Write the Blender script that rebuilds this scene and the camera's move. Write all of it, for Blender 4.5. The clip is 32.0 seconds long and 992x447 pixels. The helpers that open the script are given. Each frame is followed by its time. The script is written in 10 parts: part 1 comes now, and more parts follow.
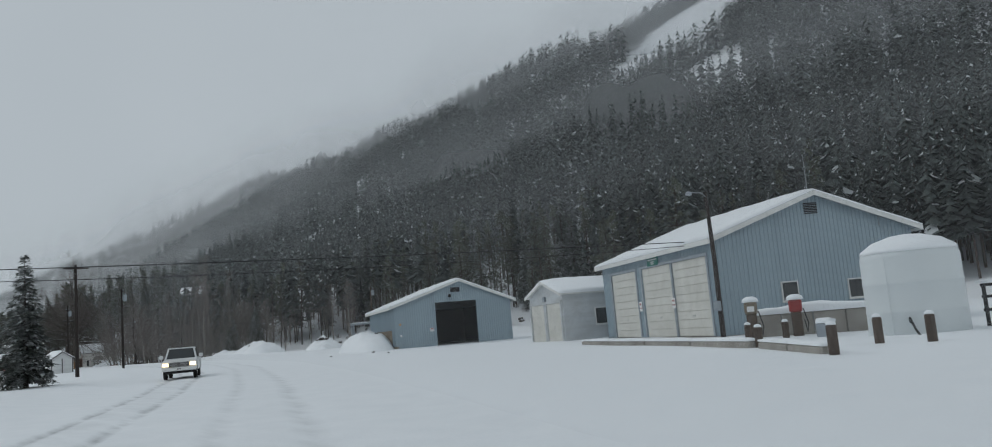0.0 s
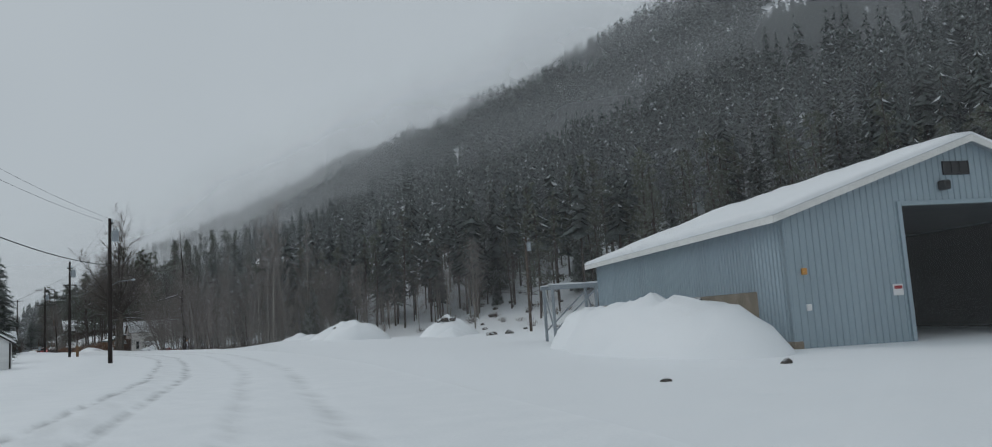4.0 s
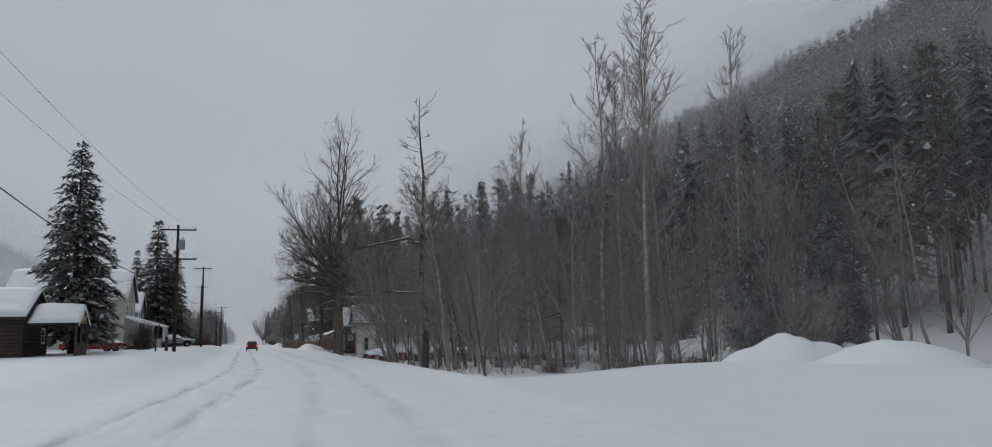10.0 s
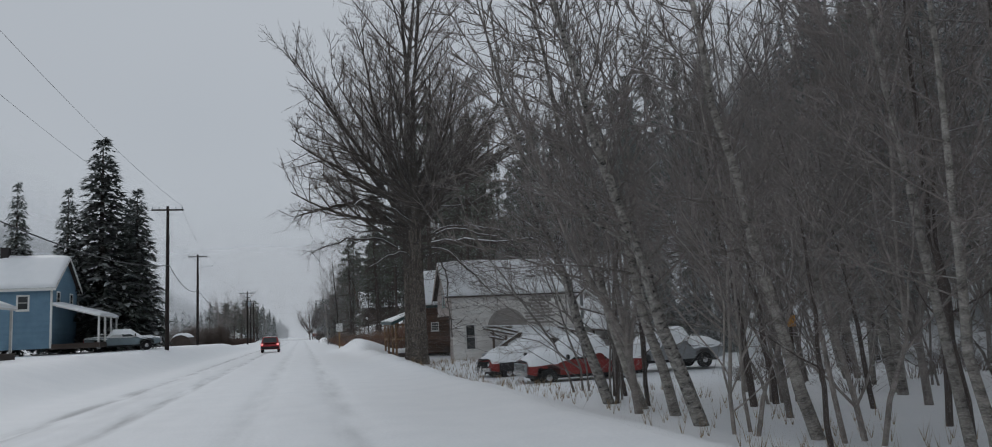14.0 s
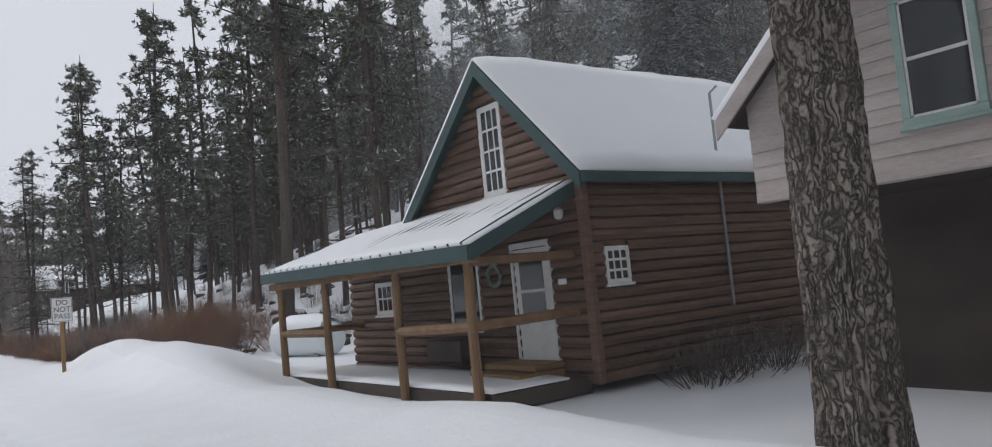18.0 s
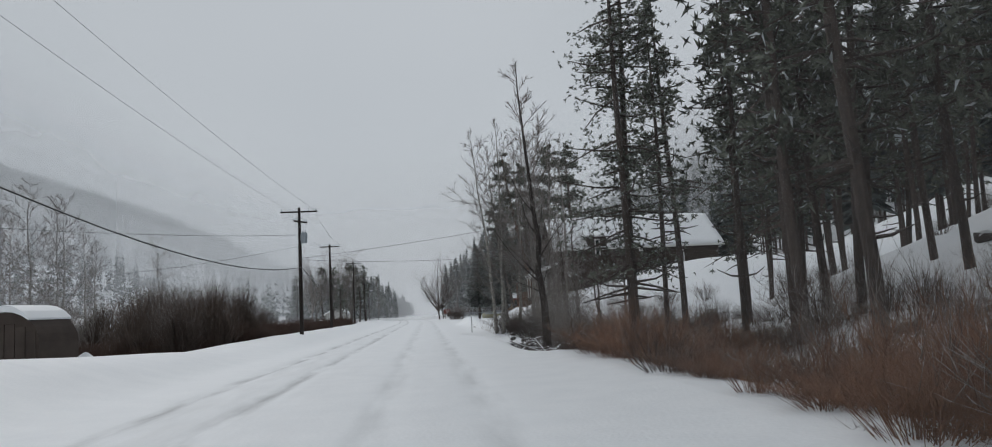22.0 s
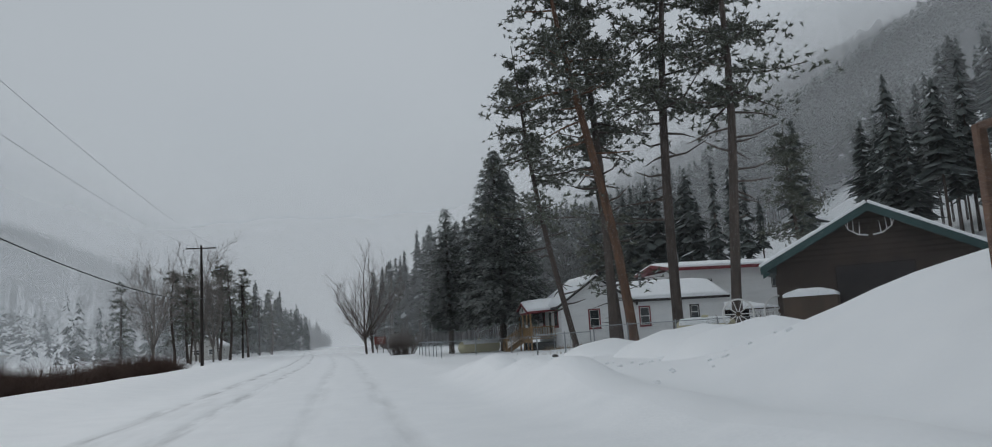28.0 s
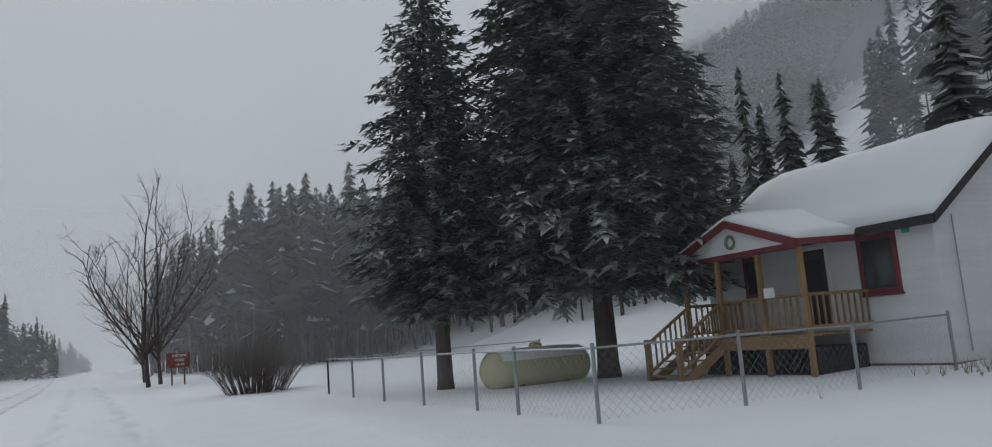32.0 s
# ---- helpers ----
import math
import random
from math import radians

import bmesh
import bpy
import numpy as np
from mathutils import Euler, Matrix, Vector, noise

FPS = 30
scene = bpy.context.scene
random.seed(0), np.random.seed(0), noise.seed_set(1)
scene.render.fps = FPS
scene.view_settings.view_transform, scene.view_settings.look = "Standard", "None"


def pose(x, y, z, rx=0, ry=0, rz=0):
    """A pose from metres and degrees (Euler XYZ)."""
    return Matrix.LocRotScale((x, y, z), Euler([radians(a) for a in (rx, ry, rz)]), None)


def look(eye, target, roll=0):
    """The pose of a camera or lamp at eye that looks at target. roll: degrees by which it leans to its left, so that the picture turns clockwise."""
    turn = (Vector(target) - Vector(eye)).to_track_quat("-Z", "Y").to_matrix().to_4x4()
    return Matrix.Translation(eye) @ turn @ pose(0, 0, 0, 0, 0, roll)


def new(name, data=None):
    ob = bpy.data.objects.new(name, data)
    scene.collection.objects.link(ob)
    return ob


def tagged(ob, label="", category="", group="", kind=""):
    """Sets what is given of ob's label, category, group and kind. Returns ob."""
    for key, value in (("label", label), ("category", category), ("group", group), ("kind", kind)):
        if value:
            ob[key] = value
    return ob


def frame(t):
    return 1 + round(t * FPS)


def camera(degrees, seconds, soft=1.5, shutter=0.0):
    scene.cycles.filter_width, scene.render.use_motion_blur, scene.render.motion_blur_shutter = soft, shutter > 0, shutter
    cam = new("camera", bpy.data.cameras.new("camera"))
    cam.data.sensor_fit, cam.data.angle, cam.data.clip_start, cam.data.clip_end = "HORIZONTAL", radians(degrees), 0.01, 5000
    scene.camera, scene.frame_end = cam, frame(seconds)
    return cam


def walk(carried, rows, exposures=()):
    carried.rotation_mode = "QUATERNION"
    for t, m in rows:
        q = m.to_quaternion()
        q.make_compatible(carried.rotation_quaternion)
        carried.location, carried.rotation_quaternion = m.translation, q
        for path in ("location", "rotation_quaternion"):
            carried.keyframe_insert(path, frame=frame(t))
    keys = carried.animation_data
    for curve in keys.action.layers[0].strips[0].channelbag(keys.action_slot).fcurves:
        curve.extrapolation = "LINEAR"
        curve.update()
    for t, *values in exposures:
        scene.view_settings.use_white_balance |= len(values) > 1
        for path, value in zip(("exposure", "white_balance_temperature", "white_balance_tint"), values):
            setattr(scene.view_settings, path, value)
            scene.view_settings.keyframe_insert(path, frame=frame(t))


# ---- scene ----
cam = camera(64.2, 32.0, 1.0)
PATH = [
    (0, (-50.1, -213.375, 1.509), (-48.766, -211.907, 1.766), -4.9),
    (0.5, (-47.043, -207.144, 1.538), (-45.675, -205.706, 1.789), -4.9),
    (1, (-44.222, -200.94, 1.534), (-42.827, -199.528, 1.778), -5.0),
    (1.5, (-41.371, -194.623, 1.582), (-39.959, -193.227, 1.818), -5.0),
    (2, (-38.242, -188.254, 1.575), (-36.832, -186.854, 1.803), -4.6),
    (2.5, (-35.225, -181.787, 1.561), (-33.835, -180.367, 1.786), -4.5),
    (3, (-32.356, -175.376, 1.571), (-31.032, -173.894, 1.799), -4.2),
    (3.5, (-29.421, -168.762, 1.517), (-28.193, -167.202, 1.754), -3.5),
    (4, (-26.952, -162.709, 1.575), (-25.778, -161.108, 1.816), -3.6),
    (4.5, (-24.255, -156.269, 1.545), (-23.159, -154.616, 1.803), -3.0),
    (6.5, (-14.617, -128.45, 1.57), (-13.701, -126.691, 1.832), -2.8),
    (7, (-13.076, -121.643, 1.555), (-12.199, -119.867, 1.831), -2.3),
    (7.5, (-11.376, -115.397, 1.565), (-10.553, -113.597, 1.847), -1.7),
    (8, (-9.698, -108.932, 1.549), (-8.933, -107.106, 1.835), -1.4),
    (8.5, (-8.165, -102.433, 1.532), (-7.438, -100.592, 1.82), -1.3),
    (9, (-6.706, -95.914, 1.576), (-6.022, -94.057, 1.865), -1.2),
    (9.5, (-5.409, -89.398, 1.574), (-4.766, -87.526, 1.861), -1.4),
    (10, (-4.195, -82.818, 1.543), (-3.595, -80.931, 1.826), -1.2),
    (10.5, (-3.235, -76.384, 1.505), (-2.694, -74.479, 1.783), -0.9),
    (11, (-2.267, -69.619, 1.531), (-1.781, -67.698, 1.804), -0.4),
    (11.5, (-1.663, -62.994, 1.549), (-1.237, -61.058, 1.815), -0.1),
    (12, (-1.058, -56.287, 1.544), (-0.686, -54.34, 1.806), -0.0),
    (12.5, (-0.687, -49.577, 1.54), (-0.343, -47.624, 1.803), -0.3),
    (13, (-0.298, -42.898, 1.557), (0.042, -40.945, 1.823), -1.0),
    (13.5, (0.081, -36.296, 1.564), (0.452, -34.349, 1.833), -1.8),
    (14, (0.199, -29.779, 1.538), (0.68, -27.855, 1.797), -2.7),
    (14.5, (0.163, -23.406, 1.545), (0.761, -21.514, 1.79), -3.6),
    (16.5, (-0.065, 0.74, 1.469), (1.033, 2.403, 1.647), -5.8),
    (17, (-0.021, 7.059, 1.473), (1.121, 8.691, 1.649), -5.4),
    (17.5, (0.033, 13.116, 1.502), (1.2, 14.732, 1.671), -5.4),
    (18, (0.006, 19.14, 1.596), (1.192, 20.743, 1.754), -5.5),
    (18.5, (-0.031, 25.28, 1.637), (1.169, 26.873, 1.79), -5.4),
    (19, (-0.082, 31.492, 1.601), (1.128, 33.077, 1.76), -5.1),
    (19.5, (-0.115, 37.55, 1.56), (1.063, 39.155, 1.742), -4.6),
    (20, (-0.151, 43.597, 1.523), (0.845, 45.319, 1.725), -3.8),
    (20.5, (0.069, 49.578, 1.553), (0.776, 51.437, 1.764), -4.1),
    (21, (0.116, 54.707, 1.56), (0.594, 56.637, 1.777), -3.3),
    (21.5, (0.129, 60.021, 1.584), (0.434, 61.986, 1.8), -3.1),
    (22, (0.049, 65.564, 1.578), (0.232, 67.544, 1.795), -2.9),
    (22.5, (0.082, 71.349, 1.58), (0.194, 73.334, 1.8), -2.8),
    (23, (0.01, 77.039, 1.57), (0.107, 79.025, 1.787), -3.0),
    (23.5, (0.04, 82.745, 1.52), (0.118, 84.732, 1.738), -2.6),
    (24, (0.017, 88.294, 1.513), (0.082, 90.281, 1.731), -2.2),
    (24.5, (0.003, 94.042, 1.502), (0.058, 96.029, 1.724), -2.1),
    (25, (-0.158, 100.077, 1.5), (-0.105, 102.063, 1.729), -2.3),
    (25.5, (-0.242, 105.945, 1.521), (-0.188, 107.931, 1.753), -2.7),
    (26, (-0.289, 111.841, 1.58), (-0.222, 113.827, 1.812), -2.9),
    (26.5, (-0.017, 117.765, 1.551), (0.093, 119.747, 1.789), -3.3),
    (28.5, (0.084, 144.25, 1.548), (0.538, 146.176, 1.84), -3.5),
    (29, (-0.01, 150.5, 1.56), (0.488, 152.415, 1.861), -3.6),
    (29.5, (-0.1, 156.753, 1.578), (0.47, 158.645, 1.887), -3.7),
    (30, (-0.512, 162.935, 1.56), (0.182, 164.787, 1.86), -4.6),
    (30.5, (0.062, 169.371, 1.52), (0.852, 171.185, 1.812), -5.0),
    (31, (0.288, 175.433, 1.561), (1.145, 177.218, 1.841), -4.8),
    (31.5, (0.355, 181.637, 1.534), (1.224, 183.416, 1.815), -4.4),
    (32, (0.452, 187.822, 1.512), (1.331, 189.595, 1.802), -4.4),
]
walk(cam, [(t, look(eye, target, roll)) for t, eye, target, roll in PATH], exposures=[(0, 0.12, 6300, 9), (9, 0.07, 6330, 10), (11.3, 0.02, 6340, 11), (14, 0.1, 6350, 13), (16.5, 0.48, 6530, 20), (18, 0.67, 6500, 17), (19.5, 0.58, 6500, 15), (21, 0.41, 6500, 13), (23, 0.12, 6480, 12), (25.5, 0.0, 6450, 11), (27, 0.02, 6420, 11), (28.5, 0.1, 6350, 11), (32, 0.12, 6350, 12)])

# ---- world, sun ----
def sky_world():
    w = bpy.data.worlds.new("overcast_sky")
    scene.world = w
    w.use_nodes = True
    nt = w.node_tree
    nt.nodes.clear()
    sky = nt.nodes.new("ShaderNodeTexSky")
    sky.sky_type, sky.sun_disc = "NISHITA", False
    sky.sun_elevation, sky.sun_rotation = radians(28), radians(200)
    sky.dust_density, sky.ozone_density = 4.0, 1.0
    cool = nt.nodes.new("ShaderNodeVectorMath")
    cool.operation = "SCALE"
    cool.inputs["Scale"].default_value = 0.05
    nt.links.new(sky.outputs[0], cool.inputs[0])
    # cloud layer: even grey with soft, large patches
    tc = nt.nodes.new("ShaderNodeTexCoord")
    cloud = nt.nodes.new("ShaderNodeTexNoise")
    cloud.inputs["Scale"].default_value, cloud.inputs["Detail"].default_value = 1.6, 3.0
    nt.links.new(tc.outputs["Generated"], cloud.inputs["Vector"])
    ramp = nt.nodes.new("ShaderNodeValToRGB")
    ramp.color_ramp.elements[0].position, ramp.color_ramp.elements[1].position = 0.3, 0.75
    ramp.color_ramp.elements[0].color = (0.392, 0.428, 0.452, 1)
    ramp.color_ramp.elements[1].color = (0.440, 0.474, 0.495, 1)
    nt.links.new(cloud.outputs[0], ramp.inputs[0])
    mix = nt.nodes.new("ShaderNodeMix")
    mix.data_type = "RGBA"
    mix.inputs["Factor"].default_value = 0.93
    nt.links.new(cool.outputs[0], mix.inputs["A"])
    nt.links.new(ramp.outputs[0], mix.inputs["B"])
    bg = nt.nodes.new("ShaderNodeBackground")
    out = nt.nodes.new("ShaderNodeOutputWorld")
    nt.links.new(mix.outputs["Result"], bg.inputs[0])
    nt.links.new(bg.outputs[0], out.inputs[0])


sky_world()
sun = new("sun", bpy.data.lights.new("sun", "SUN"))
sun.data.energy, sun.data.angle, sun.data.color = 0.5, radians(25), (1.0, 0.97, 0.93)
sun.matrix_world = pose(0, 0, 60, 52, 0, 200)

# ---- materials ----
MATS = {}


def mat(name, a, b=None, rough=0.8, scale=3.0, fine=40.0, bump=0.3, bump_dist=0.01, metal=0.0, vary=0.0, stretch=(1, 1, 1), spec=0.3, snow=0.0):
    """A surface with two tones mixed at two scales, fine relief, per-object variation and snow on what faces up."""
    m = bpy.data.materials.new(name)
    MATS[name] = m
    m.use_nodes = True
    nt = m.node_tree
    bsdf = nt.nodes["Principled BSDF"]
    bsdf.inputs["Roughness"].default_value, bsdf.inputs["Metallic"].default_value = rough, metal
    bsdf.inputs["Specular IOR Level"].default_value = spec
    b = b or tuple(v * 0.75 for v in a)
    tc = nt.nodes.new("ShaderNodeTexCoord")
    mp = nt.nodes.new("ShaderNodeMapping")
    mp.inputs["Scale"].default_value = stretch
    nt.links.new(tc.outputs["Object"], mp.inputs[0])
    n1, n2 = nt.nodes.new("ShaderNodeTexNoise"), nt.nodes.new("ShaderNodeTexNoise")
    n1.inputs["Scale"].default_value, n1.inputs["Detail"].default_value = scale, 4.0
    n2.inputs["Scale"].default_value, n2.inputs["Detail"].default_value = fine, 3.0
    for n in (n1, n2):
        nt.links.new(mp.outputs[0], n.inputs["Vector"])
    add = nt.nodes.new("ShaderNodeMath")
    add.operation = "MULTIPLY_ADD"
    add.inputs[1].default_value = 0.45
    nt.links.new(n2.outputs[0], add.inputs[0])
    half = nt.nodes.new("ShaderNodeMath")
    half.operation = "MULTIPLY"
    half.inputs[1].default_value = 0.6
    nt.links.new(n1.outputs[0], half.inputs[0])
    nt.links.new(half.outputs[0], add.inputs[2])
    ramp = nt.nodes.new("ShaderNodeValToRGB")
    ramp.color_ramp.elements[0].position, ramp.color_ramp.elements[1].position = 0.36, 0.68
    ramp.color_ramp.elements[0].color, ramp.color_ramp.elements[1].color = (*b, 1), (*a, 1)
    nt.links.new(add.outputs[0], ramp.inputs[0])
    colour = ramp.outputs[0]
    if vary:
        info = nt.nodes.new("ShaderNodeObjectInfo")
        hsv = nt.nodes.new("ShaderNodeHueSaturation")
        rng = nt.nodes.new("ShaderNodeMapRange")
        rng.inputs["To Min"].default_value, rng.inputs["To Max"].default_value = 1 - vary, 1 + vary
        nt.links.new(info.outputs["Random"], rng.inputs["Value"])
        nt.links.new(rng.outputs[0], hsv.inputs["Value"])
        nt.links.new(colour, hsv.inputs["Color"])
        colour = hsv.outputs[0]
    if snow:
        geo = nt.nodes.new("ShaderNodeNewGeometry")
        sep = nt.nodes.new("ShaderNodeSeparateXYZ")
        nt.links.new(geo.outputs["Normal"], sep.inputs[0])
        up = nt.nodes.new("ShaderNodeMath")
        up.operation = "MULTIPLY_ADD"
        up.inputs[1].default_value = 0.6
        nt.links.new(sep.outputs["Z"], up.inputs[0])
        nt.links.new(n1.outputs[0], up.inputs[2])
        cover = nt.nodes.new("ShaderNodeMapRange")
        cover.inputs["From Min"].default_value, cover.inputs["From Max"].default_value = 1.06 - 0.4 * snow, 1.2 - 0.4 * snow
        cover.inputs["To Max"].default_value = min(1.0, snow + 0.2)
        nt.links.new(up.outputs[0], cover.inputs["Value"])
        mx = nt.nodes.new("ShaderNodeMix")
        mx.data_type = "RGBA"
        nt.links.new(cover.outputs[0], mx.inputs["Factor"])
        nt.links.new(colour, mx.inputs["A"])
        mx.inputs["B"].default_value = (0.8, 0.83, 0.85, 1)
        colour = mx.outputs["Result"]
    nt.links.new(colour, bsdf.inputs["Base Color"])
    if bump:
        bp = nt.nodes.new("ShaderNodeBump")
        bp.inputs["Strength"].default_value, bp.inputs["Distance"].default_value = bump, bump_dist
        nt.links.new(add.outputs[0], bp.inputs["Height"])
        nt.links.new(bp.outputs[0], bsdf.inputs["Normal"])
    return m


SNOW = mat("snow", (0.86, 0.885, 0.905), (0.80, 0.83, 0.855), 0.55, 1.1, 14.0, 0.35, 0.05)
ROOFSNOW = mat("roof_snow", (0.87, 0.89, 0.91), (0.82, 0.85, 0.87), 0.55, 1.5, 18.0, 0.3, 0.03)
SIDING = mat("blue_grey_metal", (0.300, 0.375, 0.420), (0.255, 0.325, 0.365), 0.5, 0.7, 9.0, 0.15, 0.01, 0.0, 0.04, (1, 1, 0.25), 0.4)
RUSTBASE = mat("stained_foundation", (0.30, 0.26, 0.20), (0.13, 0.10, 0.07), 0.9, 1.2, 20)
WHITEDOOR = mat("white_rollup_door", (0.66, 0.65, 0.60), (0.54, 0.53, 0.48), 0.55, 1.3, 12, 0.15, 0.005, vary=0.03)
WHITEWALL = mat("white_painted_board", (0.74, 0.75, 0.75), (0.64, 0.65, 0.65), 0.65, 1.5, 25, 0.2, 0.004, vary=0.03, stretch=(0.3, 0.3, 2))
PEELING = mat("peeling_white_board", (0.84, 0.84, 0.82), (0.64, 0.61, 0.58), 0.85, 1.6, 26, 0.5, 0.008, vary=0.09, stretch=(0.5, 0.5, 2.5))
PINKISH = mat("faded_pinkish_board", (0.55, 0.49, 0.46), (0.40, 0.35, 0.32), 0.85, 1.6, 22, 0.4, 0.006, vary=0.05, stretch=(0.5, 0.5, 2))
CREAM = mat("cream_siding", (0.50, 0.49, 0.45), (0.42, 0.41, 0.38), 0.75, 1.2, 20, 0.2, 0.005, vary=0.03)
BLUEWALL = mat("blue_siding", (0.16, 0.27, 0.36), (0.12, 0.21, 0.29), 0.7, 1.5, 20, 0.2, 0.005, vary=0.04)
GREYBLUE = mat("grey_blue_siding", (0.20, 0.25, 0.27), (0.16, 0.2, 0.22), 0.75, 1.5, 20, 0.2, 0.005, vary=0.04)
LOGWOOD = mat("brown_log", (0.180, 0.108, 0.076), (0.076, 0.046, 0.035), 0.75, 2.5, 30, 0.5, 0.01, vary=0.18, stretch=(0.3, 0.3, 3))
DARKBROWN = mat("dark_brown_board", (0.072, 0.055, 0.046), (0.045, 0.035, 0.030), 0.8, 1.5, 30, 0.3, 0.006, vary=0.08)
POSTWOOD = mat("peeled_post", (0.26, 0.155, 0.08), (0.14, 0.085, 0.05), 0.7, 2.0, 30, 0.4, 0.008, vary=0.12, stretch=(3, 3, 0.5))
CEDAR = mat("stained_deck_wood", (0.30, 0.19, 0.09), (0.20, 0.125, 0.06), 0.7, 2.5, 40, 0.3, 0.004, vary=0.12)
GREENTRIM = mat("dark_green_trim", (0.040, 0.085, 0.085), (0.030, 0.060, 0.062), 0.5, 2, 20, 0.1, 0.003)
BLACKTRIM = mat("dark_fascia", (0.035, 0.030, 0.030), (0.022, 0.020, 0.020), 0.6, 2, 20, 0.1)
GARAGEWALL = mat("pale_weathered_board", (0.60, 0.63, 0.65), (0.44, 0.45, 0.45), 0.8, 1.2, 20, 0.3, 0.005, vary=0.04, stretch=(0.6, 0.6, 1.5))
REDTRIM = mat("dark_red_trim", (0.20, 0.035, 0.04), (0.14, 0.025, 0.03), 0.55, 2, 25, 0.15)
WHITETRIM = mat("white_trim", (0.75, 0.75, 0.73), (0.6, 0.6, 0.58), 0.55, 3, 25, 0.15, 0.003)
# near-black colour that stands in for shade inside openings and under the deck
SHADEBLACK = mat("painted_interior_shade", (0.012, 0.012, 0.013), (0.007, 0.007, 0.008), 0.9, 2, 20, 0.2)
CONCRETE = mat("weathered_concrete", (0.36, 0.345, 0.31), (0.22, 0.20, 0.18), 0.9, 1.5, 25, 0.5, 0.01, vary=0.08)
POLEWOOD = mat("creosote_pole", (0.045, 0.036, 0.032), (0.022, 0.018, 0.017), 0.85, 2, 30, 0.5, 0.01, vary=0.15, stretch=(3, 3, 0.4))
GREYPOLE = mat("weathered_brown_pole", (0.11, 0.08, 0.06), (0.06, 0.045, 0.035), 0.85, 2, 30, 0.5, 0.01, vary=0.1, stretch=(3, 3, 0.4))
WIRE = mat("black_cable", (0.025, 0.025, 0.027), None, 0.6, 2, 20, 0)
STEEL = mat("galvanised_steel", (0.33, 0.35, 0.36), (0.24, 0.26, 0.27), 0.45, 5, 60, 0.1, 0.002, 0.6, 0.05)
GREYMETAL = mat("grey_enamel", (0.33, 0.37, 0.40), (0.27, 0.30, 0.33), 0.45, 3, 30, 0.1, 0.003)
TANKWHITE = mat("white_polyethylene", (0.66, 0.70, 0.71), (0.60, 0.64, 0.65), 0.45, 0.8, 15, 0.08, 0.004)
TANKCREAM = mat("cream_enamel", (0.56, 0.53, 0.36), (0.46, 0.43, 0.29), 0.5, 1.5, 20, 0.1, 0.003)
BARK = mat("conifer_bark", (0.110, 0.088, 0.076), (0.050, 0.041, 0.038), 0.9, 60, 420, 0.7, 0.02, vary=0.2, stretch=(2, 2, 0.5))
REDBARK = mat("orange_pine_bark", (0.19, 0.105, 0.065), (0.07, 0.045, 0.035), 0.9, 55, 400, 0.7, 0.02, vary=0.15, stretch=(2, 2, 0.5))
SNAGBARK = mat("dark_cracked_snag_bark", (0.075, 0.062, 0.055), (0.026, 0.022, 0.020), 0.92, 70, 500, 1.0, 0.05, stretch=(2.4, 2.4, 0.5))
OLDBARK = mat("furrowed_cottonwood_bark", (0.130, 0.112, 0.098), (0.036, 0.031, 0.028), 0.92, 150, 700, 1.0, 0.05, vary=0.1, stretch=(2.6, 2.6, 0.45))
GREYBARK = mat("grey_twig_bark", (0.250, 0.220, 0.204), (0.110, 0.096, 0.088), 0.9, 40, 400, 0.4, 0.01, vary=0.2, snow=0.3)
MOTTLEBARK = mat("mottled_birch_bark", (0.46, 0.435, 0.40), (0.018, 0.016, 0.015), 0.88, 75, 190, 0.6, 0.02, vary=0.15, stretch=(1, 1, 1.7))
DARKTWIG = mat("dark_willow_twigs", (0.098, 0.058, 0.044), (0.046, 0.030, 0.024), 0.88, 1.0, 12, 0.2, 0.01, vary=0.2)
ALDERBARK = mat("grey_alder_bark", (0.330, 0.298, 0.275), (0.130, 0.116, 0.106), 0.9, 40, 400, 0.4, 0.01, vary=0.3, snow=0.25)
BIRCHBARK = mat("pale_aspen_bark", (0.40, 0.375, 0.34), (0.060, 0.053, 0.048), 0.85, 40, 220, 0.4, 0.01, vary=0.12, stretch=(1, 1, 2.2))
NEEDLES = mat("spruce_needles", (0.165, 0.182, 0.164), (0.098, 0.115, 0.104), 0.8, 10, 140, 0.3, 0.02, vary=0.2, snow=0.18)
PINENEEDLES = mat("pine_needles", (0.150, 0.160, 0.128), (0.090, 0.100, 0.080), 0.8, 10, 140, 0.3, 0.02, vary=0.2, snow=0.10)


def flecked(m, low, high, share):
    """Lightness differs from spray to spray, and a share of the sprays carries snow."""
    nt = m.node_tree
    bsdf = nt.nodes["Principled BSDF"]
    tone = bsdf.inputs["Base Color"].links[0].from_socket
    geo, hsv = nt.nodes.new("ShaderNodeNewGeometry"), nt.nodes.new("ShaderNodeHueSaturation")
    val, pick, mx = nt.nodes.new("ShaderNodeMapRange"), nt.nodes.new("ShaderNodeMath"), nt.nodes.new("ShaderNodeMix")
    val.inputs["To Min"].default_value, val.inputs["To Max"].default_value = low, high
    nt.links.new(geo.outputs["Random Per Island"], val.inputs["Value"])
    nt.links.new(val.outputs[0], hsv.inputs["Value"])
    nt.links.new(tone, hsv.inputs["Color"])
    pick.operation = "GREATER_THAN"
    pick.inputs[1].default_value = 1 - share
    nt.links.new(geo.outputs["Random Per Island"], pick.inputs[0])
    mx.data_type = "RGBA"
    nt.links.new(pick.outputs[0], mx.inputs["Factor"])
    nt.links.new(hsv.outputs[0], mx.inputs["A"])
    mx.inputs["B"].default_value = (0.46, 0.49, 0.50, 1)
    nt.links.new(mx.outputs["Result"], bsdf.inputs["Base Color"])
    return m


